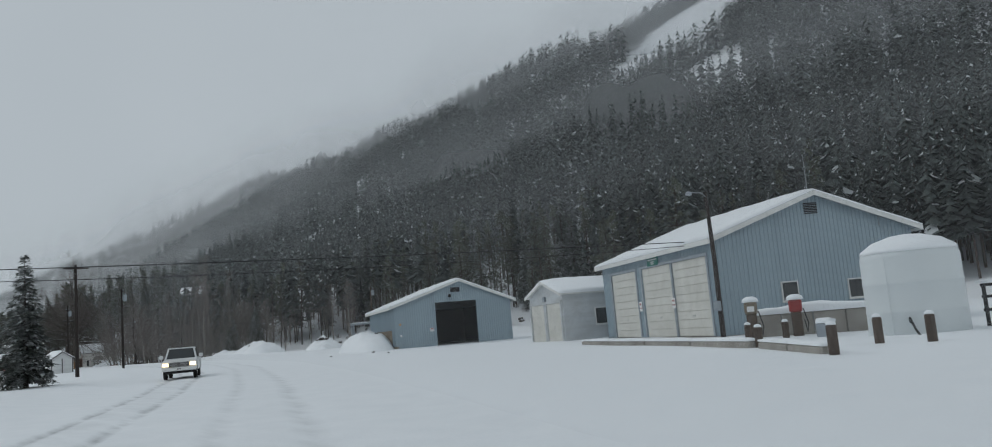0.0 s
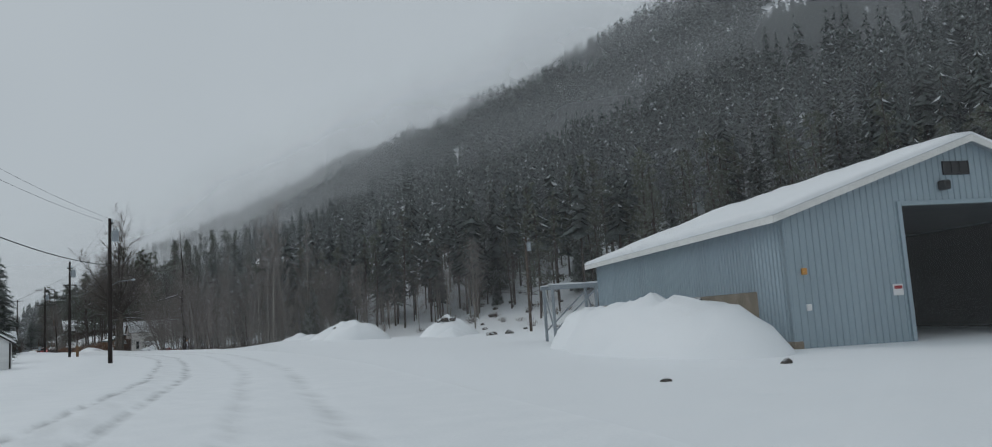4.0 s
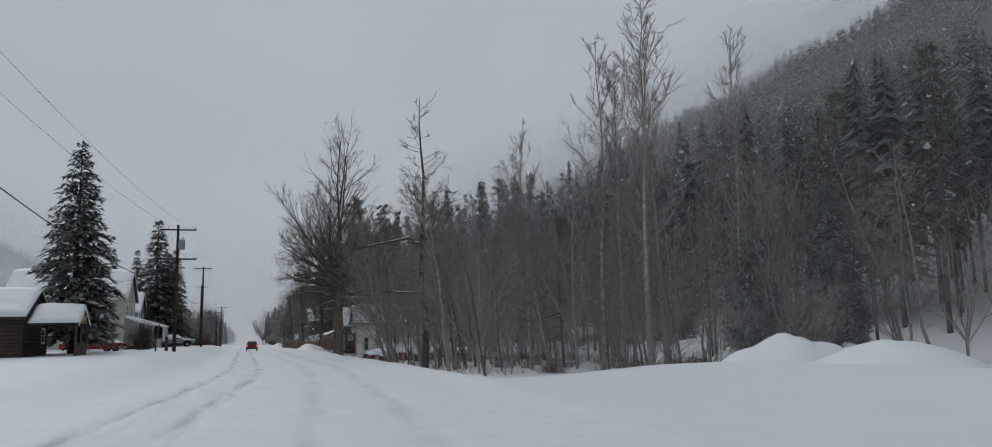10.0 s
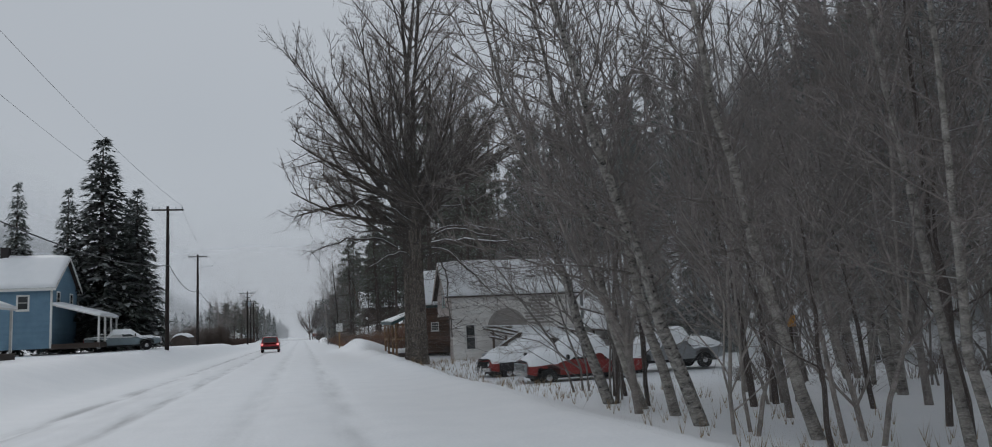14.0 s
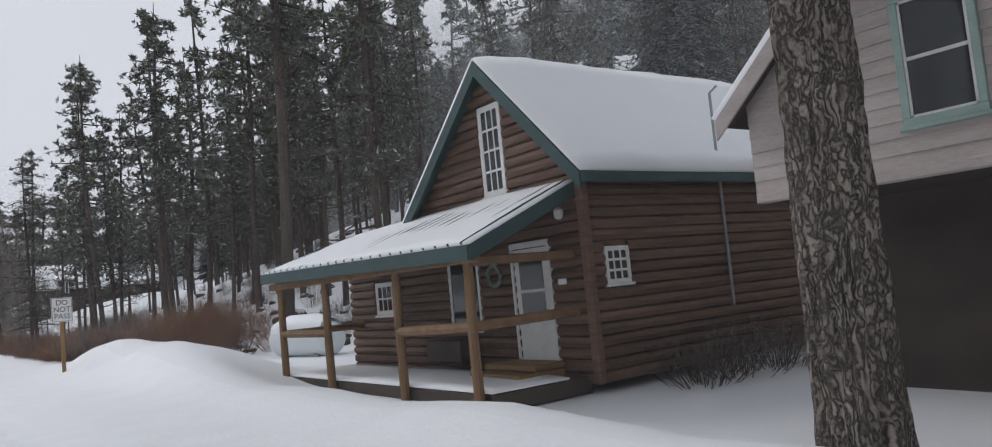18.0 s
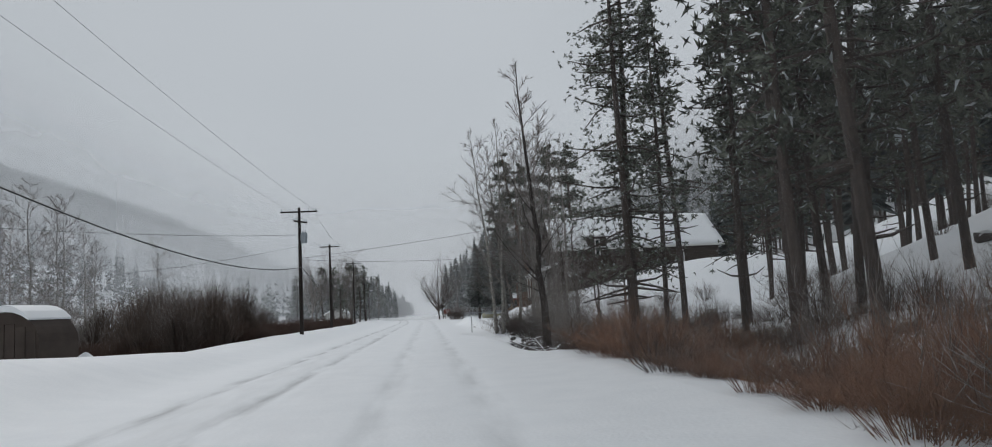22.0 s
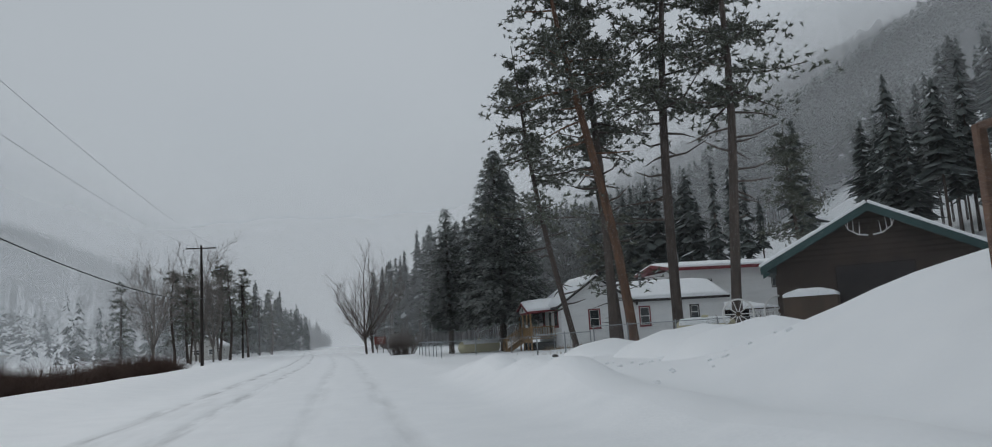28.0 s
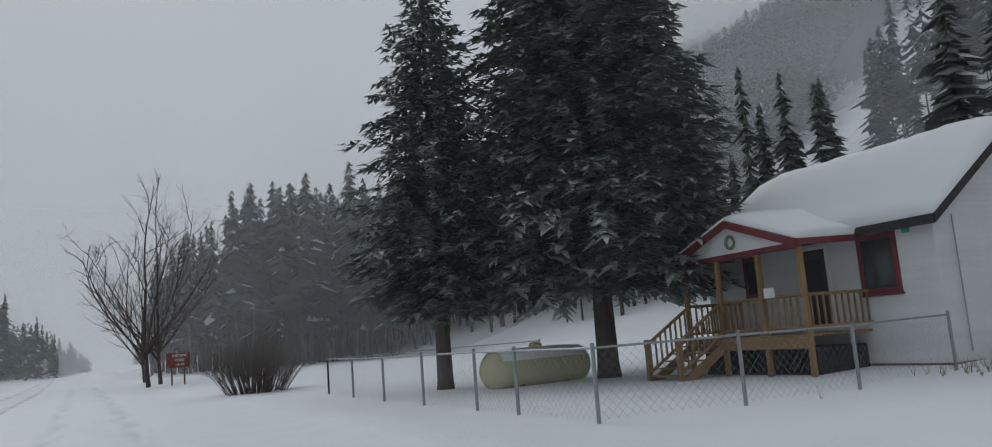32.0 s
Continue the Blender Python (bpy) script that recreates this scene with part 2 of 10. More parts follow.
FARNEEDLES = mat("snow_dusted_forest", (0.105, 0.120, 0.115), (0.048, 0.060, 0.058), 0.85, 0.12, 2.0, 0.2, 0.05)
for needles_, low_, high_, share_ in ((NEEDLES, 0.6, 1.6, 0.09), (PINENEEDLES, 0.55, 1.5, 0.06), (FARNEEDLES, 0.6, 1.4, 0.035)):
    flecked(needles_, low_, high_, share_)
REDTWIG = mat("red_willow_twigs", (0.270, 0.150, 0.095), (0.150, 0.090, 0.066), 0.85, 1.0, 12, 0.2, 0.01, vary=0.25)
BROWNTWIG = mat("brown_bush_twigs", (0.125, 0.094, 0.077), (0.060, 0.047, 0.041), 0.85, 1.0, 12, 0.2, 0.01, vary=0.2, snow=0.14)
DRYGRASS = mat("dry_grass", (0.32, 0.24, 0.14), (0.2, 0.14, 0.08), 0.9, 2, 20, 0.2, vary=0.2)
ROCK = mat("dark_rock", (0.10, 0.085, 0.075), (0.045, 0.04, 0.037), 0.9, 2, 18, 0.8, 0.05, vary=0.2, snow=0.5)
WHITEPAINT = mat("white_car_paint", (0.72, 0.73, 0.73), (0.62, 0.63, 0.63), 0.3, 1.2, 18, 0.03, 0.002, spec=0.5)
REDPAINT = mat("faded_red_paint", (0.30, 0.035, 0.03), (0.19, 0.028, 0.025), 0.5, 1.5, 18, 0.15, 0.003)
REDGLOSS = mat("red_car_paint", (0.33, 0.02, 0.025), (0.26, 0.016, 0.02), 0.3, 1.5, 18, 0.03, 0.002, spec=0.5)
GREYPAINT = mat("dull_grey_paint", (0.33, 0.35, 0.36), (0.22, 0.23, 0.24), 0.5, 1.5, 18, 0.15, 0.003)
GREENPAINT = mat("dull_green_paint", (0.05, 0.075, 0.065), (0.03, 0.045, 0.04), 0.5, 1.5, 18, 0.1, 0.003)
RUBBER = mat("rubber", (0.02, 0.02, 0.021), None, 0.9, 5, 40, 0.3, 0.004)
CHROME = mat("chrome", (0.5, 0.5, 0.5), (0.36, 0.36, 0.36), 0.25, 5, 40, 0.05, 0.002, 0.9)
BLACKPLASTIC = mat("black_plastic", (0.022, 0.022, 0.024), None, 0.6, 5, 40, 0.1, 0.002)
GREENSIGN = mat("green_sign_face", (0.01, 0.16, 0.12), (0.01, 0.13, 0.10), 0.45, 2, 20, 0.03)
BROWNSIGN = mat("brown_sign_face", (0.16, 0.04, 0.03), (0.12, 0.03, 0.025), 0.45, 2, 20, 0.03)
SIGNWHITE = mat("white_sign_face", (0.78, 0.78, 0.77), (0.7, 0.7, 0.69), 0.4, 2, 20, 0.03)
INK = mat("black_lettering", (0.015, 0.015, 0.017), None, 0.5, 2, 20, 0)
REDINK = mat("red_lettering", (0.35, 0.02, 0.02), None, 0.5, 2, 20, 0)
ORANGE = mat("orange_paint", (0.62, 0.30, 0.05), (0.4, 0.18, 0.04), 0.6, 4, 30, 0.1)
PUMPRED = mat("red_pump_enamel", (0.32, 0.04, 0.035), (0.2, 0.03, 0.03), 0.5, 4, 30, 0.1)
CURTAIN = mat("pale_curtain", (0.42, 0.43, 0.42), (0.30, 0.31, 0.31), 0.9, 6, 30, 0.3, stretch=(4, 4, 0.3))
WATER = mat("dark_creek_water", (0.012, 0.016, 0.017), (0.006, 0.008, 0.009), 0.08, 2, 9, 0.35, 0.02, spec=0.5)


def furrowed_bark(name):
    """Braided grey ridges between deep dark upright furrows, for meshes in tree heights."""
    m = mat(name, (0.37, 0.325, 0.28), (0.17, 0.145, 0.125), 0.93, 60, 900, 0.5, 0.01, vary=0.05)
    nt = m.node_tree
    bsdf = nt.nodes["Principled BSDF"]
    tone = bsdf.inputs["Base Color"].links[0].from_socket
    tc, mp, vor, nz = (nt.nodes.new("ShaderNode" + k) for k in ("TexCoord", "Mapping", "TexVoronoi", "TexNoise"))
    mp.inputs["Scale"].default_value = (1, 1, 0.085)
    nz.inputs["Scale"].default_value, nz.inputs["Detail"].default_value = 90, 3
    nt.links.new(tc.outputs["Object"], nz.inputs["Vector"])
    push = nt.nodes.new("ShaderNodeVectorMath")
    push.operation = "MULTIPLY_ADD"
    push.inputs[1].default_value = (0.016, 0.016, 0.06)
    nt.links.new(nz.outputs["Color"], push.inputs[0])
    nt.links.new(tc.outputs["Object"], push.inputs[2])
    nt.links.new(push.outputs[0], mp.inputs[0])
    vor.feature = "DISTANCE_TO_EDGE"
    vor.inputs["Scale"].default_value = 360
    nt.links.new(mp.outputs[0], vor.inputs["Vector"])
    edge = nt.nodes.new("ShaderNodeMapRange")
    edge.inputs["From Max"].default_value = 0.24
    nt.links.new(vor.outputs["Distance"], edge.inputs["Value"])
    mx = nt.nodes.new("ShaderNodeMix")
    mx.data_type = "RGBA"
    mx.inputs["A"].default_value = (0.055, 0.046, 0.040, 1)
    nt.links.new(edge.outputs[0], mx.inputs["Factor"])
    nt.links.new(tone, mx.inputs["B"])
    nt.links.new(mx.outputs["Result"], bsdf.inputs["Base Color"])
    bp = nt.nodes.new("ShaderNodeBump")
    bp.inputs["Strength"].default_value, bp.inputs["Distance"].default_value = 1.0, 0.03
    nt.links.new(edge.outputs[0], bp.inputs["Height"])
    nt.links.new(bp.outputs[0], bsdf.inputs["Normal"])
    return m


DEEPBARK = furrowed_bark("braided_cottonwood_bark")


def glass_mat(name, tint):
    m = bpy.data.materials.new(name)
    m.use_nodes = True
    b = m.node_tree.nodes["Principled BSDF"]
    b.inputs["Base Color"].default_value = (*tint, 1)
    b.inputs["Roughness"].default_value = 0.06
    b.inputs["Specular IOR Level"].default_value = 0.6
    return m


GLASS = glass_mat("dark_window_glass", (0.025, 0.03, 0.032))


def lamp_mat(name, colour, strength):
    m = bpy.data.materials.new(name)
    m.use_nodes = True
    b = m.node_tree.nodes["Principled BSDF"]
    b.inputs["Emission Color"].default_value = (*colour, 1)
    b.inputs["Emission Strength"].default_value = strength
    return m


HEADLIGHT = lamp_mat("lit_headlight", (1.0, 0.72, 0.35), 2.2)
TAILLIGHT = lamp_mat("lit_tail_light", (1.0, 0.06, 0.03), 0.8)


def ground_material():
    """Snow with slush bands along the wheel lines; 'lane' holds the distance from the driving line."""
    m = SNOW.copy()
    m.name = "snow_ground"
    nt = m.node_tree
    bsdf = nt.nodes["Principled BSDF"]
    old = bsdf.inputs["Base Color"].links[0].from_socket
    at = nt.nodes.new("ShaderNodeAttribute")
    at.attribute_name = "lane"
    tc = nt.nodes.new("ShaderNodeTexCoord")
    mp = nt.nodes.new("ShaderNodeMapping")
    mp.inputs["Scale"].default_value = (1.0, 0.07, 1.0)
    nt.links.new(tc.outputs["Object"], mp.inputs[0])
    nz = nt.nodes.new("ShaderNodeTexNoise")
    nz.inputs["Scale"].default_value, nz.inputs["Detail"].default_value = 1.7, 5.0
    nt.links.new(mp.outputs[0], nz.inputs["Vector"])
    wob = nt.nodes.new("ShaderNodeMath")
    wob.operation = "MULTIPLY_ADD"
    wob.inputs[1].default_value = 0.5
    nt.links.new(nz.outputs[0], wob.inputs[0])
    nt.links.new(at.outputs["Fac"], wob.inputs[2])
    ramp = nt.nodes.new("ShaderNodeValToRGB")
    e = ramp.color_ramp.elements
    e[0].position, e[0].color = 0.0, (0, 0, 0, 1)
    e[1].position, e[1].color = 1.0, (0, 0, 0, 1)
    # lateral metres -8 .. 4 mapped to 0 .. 1
    for x, k in ((-5.25, 0), (-4.95, 1.0), (-4.7, 0.25), (-3.65, 0.12), (-3.35, 0.9), (-3.05, 0.1), (-1.25, 0.0), (-0.85, 0.34), (-0.45, 0.05), (0.6, 0.05), (1.0, 0.4), (1.4, 0.0)):
        s = e.new((x + 8.25) / 12)
        s.color = (k, k, k, 1)
    rng = nt.nodes.new("ShaderNodeMapRange")
    rng.inputs["From Min"].default_value, rng.inputs["From Max"].default_value = -8.0, 4.0
    nt.links.new(wob.outputs[0], rng.inputs["Value"])
    nt.links.new(rng.outputs[0], ramp.inputs[0])
    n3 = nt.nodes.new("ShaderNodeTexNoise")
    n3.inputs["Scale"].default_value, n3.inputs["Detail"].default_value = 0.9, 6.0
    mp2 = nt.nodes.new("ShaderNodeMapping")
    mp2.inputs["Scale"].default_value = (2.5, 0.35, 1.0)
    nt.links.new(tc.outputs["Object"], mp2.inputs[0])
    nt.links.new(mp2.outputs[0], n3.inputs["Vector"])
    brk = nt.nodes.new("ShaderNodeMapRange")
    brk.inputs["From Min"].default_value, brk.inputs["From Max"].default_value = 0.34, 0.66
    nt.links.new(n3.outputs[0], brk.inputs["Value"])
    mul = nt.nodes.new("ShaderNodeMath")
    mul.operation = "MULTIPLY"
    nt.links.new(ramp.outputs[0], mul.inputs[0])
    nt.links.new(brk.outputs[0], mul.inputs[1])
    mx = nt.nodes.new("ShaderNodeMix")
    mx.data_type = "RGBA"
    nt.links.new(mul.outputs[0], mx.inputs["Factor"])
    nt.links.new(old, mx.inputs["A"])
    mx.inputs["B"].default_value = (0.36, 0.38, 0.395, 1)
    nt.links.new(mx.outputs["Result"], bsdf.inputs["Base Color"])
    return m


# ---- mesh helpers ----
class MB:
    """Gathers vertices and faces of one mesh."""

    def __init__(self):
        self.v, self.f = [], []

    def add(self, verts, faces):
        n = len(self.v)
        self.v.extend(tuple(p) for p in verts)
        self.f.extend(tuple(n + i for i in q) for q in faces)
        return self

    def box(self, x0, x1, y0, y1, z0, z1, c=0.0, m=None):
        """A box, with chamfered edges if c is given."""
        if not c:
            p = [(x, y, z) for z in (z0, z1) for y in (y0, y1) for x in (x0, x1)]
            f = [(0, 2, 3, 1), (4, 5, 7, 6), (0, 1, 5, 4), (2, 6, 7, 3), (0, 4, 6, 2), (1, 3, 7, 5)]
        else:
            c = min(c, (x1 - x0) / 3, (y1 - y0) / 3, (z1 - z0) / 3)
            p = []
            for z, k in ((z0, c), (z0 + c, 0), (z1 - c, 0), (z1, c)):
                a, b, d, e = x0 + k, x1 - k, y0 + k, y1 - k
                g = c if k == 0 else 0.0
                p += [(a + g, d, z), (b - g, d, z), (b, d + g, z), (b, e - g, z), (b - g, e, z), (a + g, e, z), (a, e - g, z), (a, d + g, z)]
            f = [tuple(range(7, -1, -1)), tuple(range(24, 32))]
            f += [(8 * r + i, 8 * r + (i + 1) % 8, 8 * r + 8 + (i + 1) % 8, 8 * r + 8 + i) for r in range(3) for i in range(8)]
        if m is not None:
            p = [m @ Vector(q) for q in p]
        return self.add(p, f)

    def tube(self, pts, radii, n=6, cap=True):
        pts = [Vector(p) for p in pts]
        rings = []
        for i, p in enumerate(pts):
            d = (pts[min(i + 1, len(pts) - 1)] - pts[max(i - 1, 0)])
            d = d.normalized() if d.length > 1e-9 else Vector((0, 0, 1))
            a = d.cross(Vector((0, 0, 1)) if abs(d.z) < 0.9 else Vector((1, 0, 0))).normalized()
            b = d.cross(a)
            rings.append([p + radii[i] * (math.cos(2 * math.pi * k / n) * a + math.sin(2 * math.pi * k / n) * b) for k in range(n)])
        vs = [q for r in rings for q in r]
        fs = [(i * n + k, (i + 1) * n + k, (i + 1) * n + (k + 1) % n, i * n + (k + 1) % n) for i in range(len(pts) - 1) for k in range(n)]
        if cap:
            fs += [tuple(range(n)), tuple((len(pts) - 1) * n + k for k in range(n - 1, -1, -1))]
        return self.add(vs, fs)

    def lathe(self, prof, n=20, m=None):
        """Turn a profile of (radius, height) about z."""
        vs = [(r * math.cos(2 * math.pi * k / n), r * math.sin(2 * math.pi * k / n), z) for r, z in prof for k in range(n)]
        fs = [(i * n + k, i * n + (k + 1) % n, (i + 1) * n + (k + 1) % n, (i + 1) * n + k) for i in range(len(prof) - 1) for k in range(n)]
        fs += [tuple(range(n - 1, -1, -1)), tuple((len(prof) - 1) * n + k for k in range(n))]
        if m is not None:
            vs = [m @ Vector(q) for q in vs]
        return self.add(vs, fs)

    def prism(self, poly, axis, a, b, m=None):
        """A polygon in the plane across axis (0: yz, 1: xz), pushed from a to b."""
        n = len(poly)
        put = (lambda p, t: (t, p[0], p[1])) if axis == 0 else (lambda p, t: (p[0], t, p[1])) if axis == 1 else (lambda p, t: (p[0], p[1], t))
        vs = [put(p, a) for p in poly] + [put(p, b) for p in poly]
        if m is not None:
            vs = [m @ Vector(q) for q in vs]
        fs = [tuple(range(n)), tuple(range(2 * n - 1, n - 1, -1))] + [(i, n + i, n + (i + 1) % n, (i + 1) % n) for i in range(n)]
        return self.add(vs, fs)

    def mesh(self, name):
        me = bpy.data.meshes.new(name)
        me.from_pydata(self.v, [], self.f)
        return me


def np_mesh(name, v, f):
    """A mesh from arrays; all faces have the same number of corners."""
    me = bpy.data.meshes.new(name)
    v, f = np.asarray(v, np.float32), np.asarray(f, np.int32)
    me.vertices.add(len(v))
    me.vertices.foreach_set("co", v.ravel())
    me.loops.add(f.size)
    me.loops.foreach_set("vertex_index", f.ravel())
    me.polygons.add(len(f))
    me.polygons.foreach_set("loop_start", np.arange(0, f.size, f.shape[1], dtype=np.int32))
    me.polygons.foreach_set("loop_total", np.full(len(f), f.shape[1], np.int32))
    me.update(calc_edges=True)
    return me


def fixed(me):
    """Outward normals."""
    bm = bmesh.new()
    bm.from_mesh(me)
    bmesh.ops.recalc_face_normals(bm, faces=bm.faces)
    bm.to_mesh(me)
    bm.free()
    return me


def part(name, mb, material, parent=None, label="", smooth=False, fix=True):
    me = mb if isinstance(mb, bpy.types.Mesh) else mb.mesh(name)
    if fix and not isinstance(mb, bpy.types.Mesh):
        fixed(me)
    if material and not me.materials:
        me.materials.append(material)
    if smooth:
        me.polygons.foreach_set("use_smooth", [True] * len(me.polygons))
    ob = new(name, me)
    if parent:
        ob.parent = parent
    if label:
        ob["label"] = label
    return ob


def thing(name, x, y, z, rz=0.0, label="", category="", group="", kind=""):
    e = new(name)
    e.matrix_world = pose(x, y, z, 0, 0, rz)
    return tagged(e, label, category, group, kind)


def smooth_step(a, b, t):
    t = np.clip((np.asarray(t, float) - a) / (b - a), 0, 1)
    return t * t * (3 - 2 * t)


# ---- the lie of the land ----
ROAD_Y = [-420, -300, -213, -181, -156, -128, -109, -90, -70, -50, -36, 210, 260, 320, 400, 1600]
ROAD_X = [-152, -93, -50.1, -35, -24.3, -14.6, -9.7, -5.4, -2.3, -0.7, 0, 0, -1.4, -4.0, -8.0, -72]


def road_x(y):
    return np.interp(y, ROAD_Y, ROAD_X)


def hill_base(y):
    return np.interp(y, [-420, -170, -120, -60, -20, 20, 45, 60, 100, 112, 122, 150, 175, 230, 300, 400, 600, 1600],
                     [60, 50, 47, 42, 34, 30, 18, 13, 12, 18, 36, 40, 44, 48, 34, 22, 30, 60])


def height(x, y):
    """Height of the snow surface, in metres above the road."""
    x, y = np.asarray(x, float), np.asarray(y, float)
    d = x - road_x(y)
    z = 0.03 * np.sin(0.37 * x + 0.21 * y) * np.sin(0.23 * y - 0.11 * x)
    z = z * smooth_step(3, 9, np.abs(d + 2))
    # wheel ruts
    for c, w, k in ((-4.95, 0.22, 0.05), (-3.35, 0.22, 0.05), (-0.85, 0.25, 0.035), (1.0, 0.25, 0.035)):
        z = z - k * np.exp(-(((d - c) / w) ** 2))
    right = np.interp(y, [-420, -95, -78, -58, -42, -5, 5, 12, 17, 45, 60, 98, 106, 121, 127, 150, 158, 174, 184, 300, 1600],
                      [0.1, 0.1, 0.1, 0.0, -0.65, -0.75, -1.05, -0.95, -0.5, -0.2, -0.1, -0.1, -0.75, -0.75, 0.2, 0.3, 0.5, 0.5, 0.1, 0.3, 0.3])
    z = z + right * smooth_step(4.2, 8.0, d)
    z = z + 0.48 * np.exp(-(((d - 15) / 4.5) ** 2)) * smooth_step(-94, -80, y) * (1 - smooth_step(-52, -41, y))
    berm = np.interp(y, [-420, -75, -60, 0, 8, 40, 52, 60, 118, 128, 148, 156, 166, 173, 1600],
                     [0.0, 0.0, 0.10, 0.12, 0.3, 0.32, 0.35, 0.08, 0.08, 0.3, 0.35, 0.75, 0.7, 0.12, 0.12])
    lump = 1 + 0.35 * np.sin(0.9 * y) * np.sin(0.37 * y + 1)
    z = z + berm * lump * np.exp(-(((d - 5.1) / 1.0) ** 2))
    z = z + 0.92 * (0.9 + 0.1 * np.sin(1.3 * y) * np.sin(1.1 * x)) * np.exp(-(((d - 6.1) / 1.9) ** 2)) * smooth_step(35, 41, y) * (1 - smooth_step(49.2, 52.0, y))
    z = z - 0.5 * smooth_step(6, 8, d) * (1 - smooth_step(9.5, 12, d)) * smooth_step(52, 58, y) * (1 - smooth_step(94, 100, y))
    # the creek bed
    cx = np.interp(y, [96, 100, 104, 108, 112, 115, 118.5, 122, 124], [5.3, 5.2, 5.3, 5.4, 5.2, 5.1, 4.6, 4.0, 3.7])
    z = z - 0.8 * np.exp(-(((x - cx) / 1.15) ** 4)) * smooth_step(94, 98, y) * (1 - smooth_step(121, 124, y))
    # benches under the brown house and the antler garage, and the yard of the white house
    z = z + 2.45 * smooth_step(6.0, 12.2, x) * smooth_step(121, 134, y) * (1 - smooth_step(149, 160, y))
    z = z + 0.9 * smooth_step(9, 16, x) * smooth_step(150, 160, y) * (1 - smooth_step(168, 175, y))
    z = z + 0.035 * np.clip(x - 15, 0, 30) * smooth_step(172, 186, y) * (1 - smooth_step(240, 280, y))
    z = z + 2.6 * smooth_step(11.0, 26, x) * smooth_step(112, 124, y) * (1 - smooth_step(140, 144, y))
    # left verge and valley floor
    left = np.interp(y, [-420, -60, -25, 0, 85, 105, 125, 200, 1600], [0.1, 0.3, 0.8, 1.0, 1.0, 0.3, 0.45, 0.45, 0.45])
    z = z + left * smooth_step(6.6, 10.5, -d)
    drop = np.interp(y, [95, 112, 205, 225], [0, 1.3, 1.3, 0.2])
    z = z - drop * smooth_step(11.5, 17, -d)
    # valley walls
    h = x - hill_base(y)
    k = smooth_step(20, 110, h)
    h = np.clip(h + 5 - k * (np.interp(y, [-200, 0, 200, 400, 700, 1200], [48, 48, 50, 56, 60, 34]) - hill_base(y)), 0, None)
    rise = 0.43 * h * h / (h + 9) + 0.19 * np.clip(h - 55, 0, None)
    top = np.interp(y, [-200, 0, 150, 300, 420, 560, 700, 850, 1000, 1200, 1600], [206, 205, 184, 163, 154, 178, 199, 184, 170, 156, 148]) + 6 * np.sin(0.031 * y) + 4 * np.sin(0.083 * y)
    rise = rise * (1 + 0.05 * np.sin(0.045 * y + 0.02 * x))
    z = z + np.where(rise < top, rise, top - 0.1 * (rise - top))
    g = np.clip(-x - 95 + 0.08 * np.clip(y - 500, 0, 700), 0, None)
    z = z + 260 * (1 - np.exp(-0.8 * g * g / (g + 60) / 260)) * smooth_step(-200, 60, y)
    return z


def gz(x, y):
    return float(height(x, y))


# ---- ground ----
def build_ground():
    d = np.concatenate([-np.geomspace(1500, 16, 40), np.arange(-15.5, -9, 0.6), np.arange(-9, 8.6, 0.25), np.arange(8.6, 30, 0.8), np.geomspace(30.5, 1500, 52)])
    y = np.concatenate([np.linspace(-420, -232, 20), np.arange(-230, 260, 1.25), np.geomspace(262, 1600, 60)])
    Y, D = np.meshgrid(y, d, indexing="ij")
    X = D + road_x(Y)
    Z = height(X, Y)
    n, k = len(y), len(d)
    v = np.stack([X, Y, Z], -1).reshape(-1, 3)
    i = (np.arange(n - 1)[:, None] * k + np.arange(k - 1)).ravel()
    me = np_mesh("ground", v, np.stack([i, i + 1, i + k + 1, i + k], 1))
    a = me.attributes.new("lane", "FLOAT", "POINT")
    a.data.foreach_set("value", D.ravel().astype(np.float32))
    me.materials.append(ground_material())
    me.polygons.foreach_set("use_smooth", [True] * len(me.polygons))
    tagged(new("ground", me), "snow covered road, verges and valley slopes with grey wheel tracks", "ground", kind="structure")


build_ground()


# ---- trees ----
def conifer_arrays(rng, tiers, fronds, tris, taper=1.0, bare=0.12, droop=0.35, width=0.19, ragged=0.3):
    """Crown of drooping fronds on a tree one metre high: vertices and triangles."""
    v, f = [], []
    for t in range(tiers):
        u = (t + rng.uniform(0, 0.6)) / tiers
        z = bare + (1 - bare) * u
        r = width * (1 - u) ** taper * rng.uniform(1 - ragged, 1 + ragged * 0.5) + 0.012
        a0 = rng.uniform(0, 6.28)
        for k in range(fronds):
            a = a0 + 6.283 * (k + rng.uniform(-0.3, 0.3)) / fronds
            z = bare + (1 - bare) * min(0.99, u + rng.uniform(-0.5, 0.5) / tiers)
            L = r * rng.uniform(0.6, 1.15)
            c, s = math.cos(a), math.sin(a)
            dz = droop * L * rng.uniform(0.5, 1.3)
            w = L * rng.uniform(0.24, 0.4)
            n = len(v)
            v += [(0, 0, z + 0.02), (0.55 * L * c - w * s, 0.55 * L * s + w * c, z - 0.55 * dz), (L * c, L * s, z - dz), (0.55 * L * c + w * s, 0.55 * L * s - w * c, z - 0.55 * dz)]
            if tris == 2:
                f += [(n, n + 1, n + 2), (n, n + 2, n + 3)]
            else:
                v += [(0.62 * L * c, 0.62 * L * s, z - 0.25 * dz)]
                f += [(n, n + 1, n + 4), (n + 1, n + 2, n + 4), (n + 2, n + 3, n + 4), (n + 3, n, n + 4)]
    return np.array(v, float), np.array(f, int)


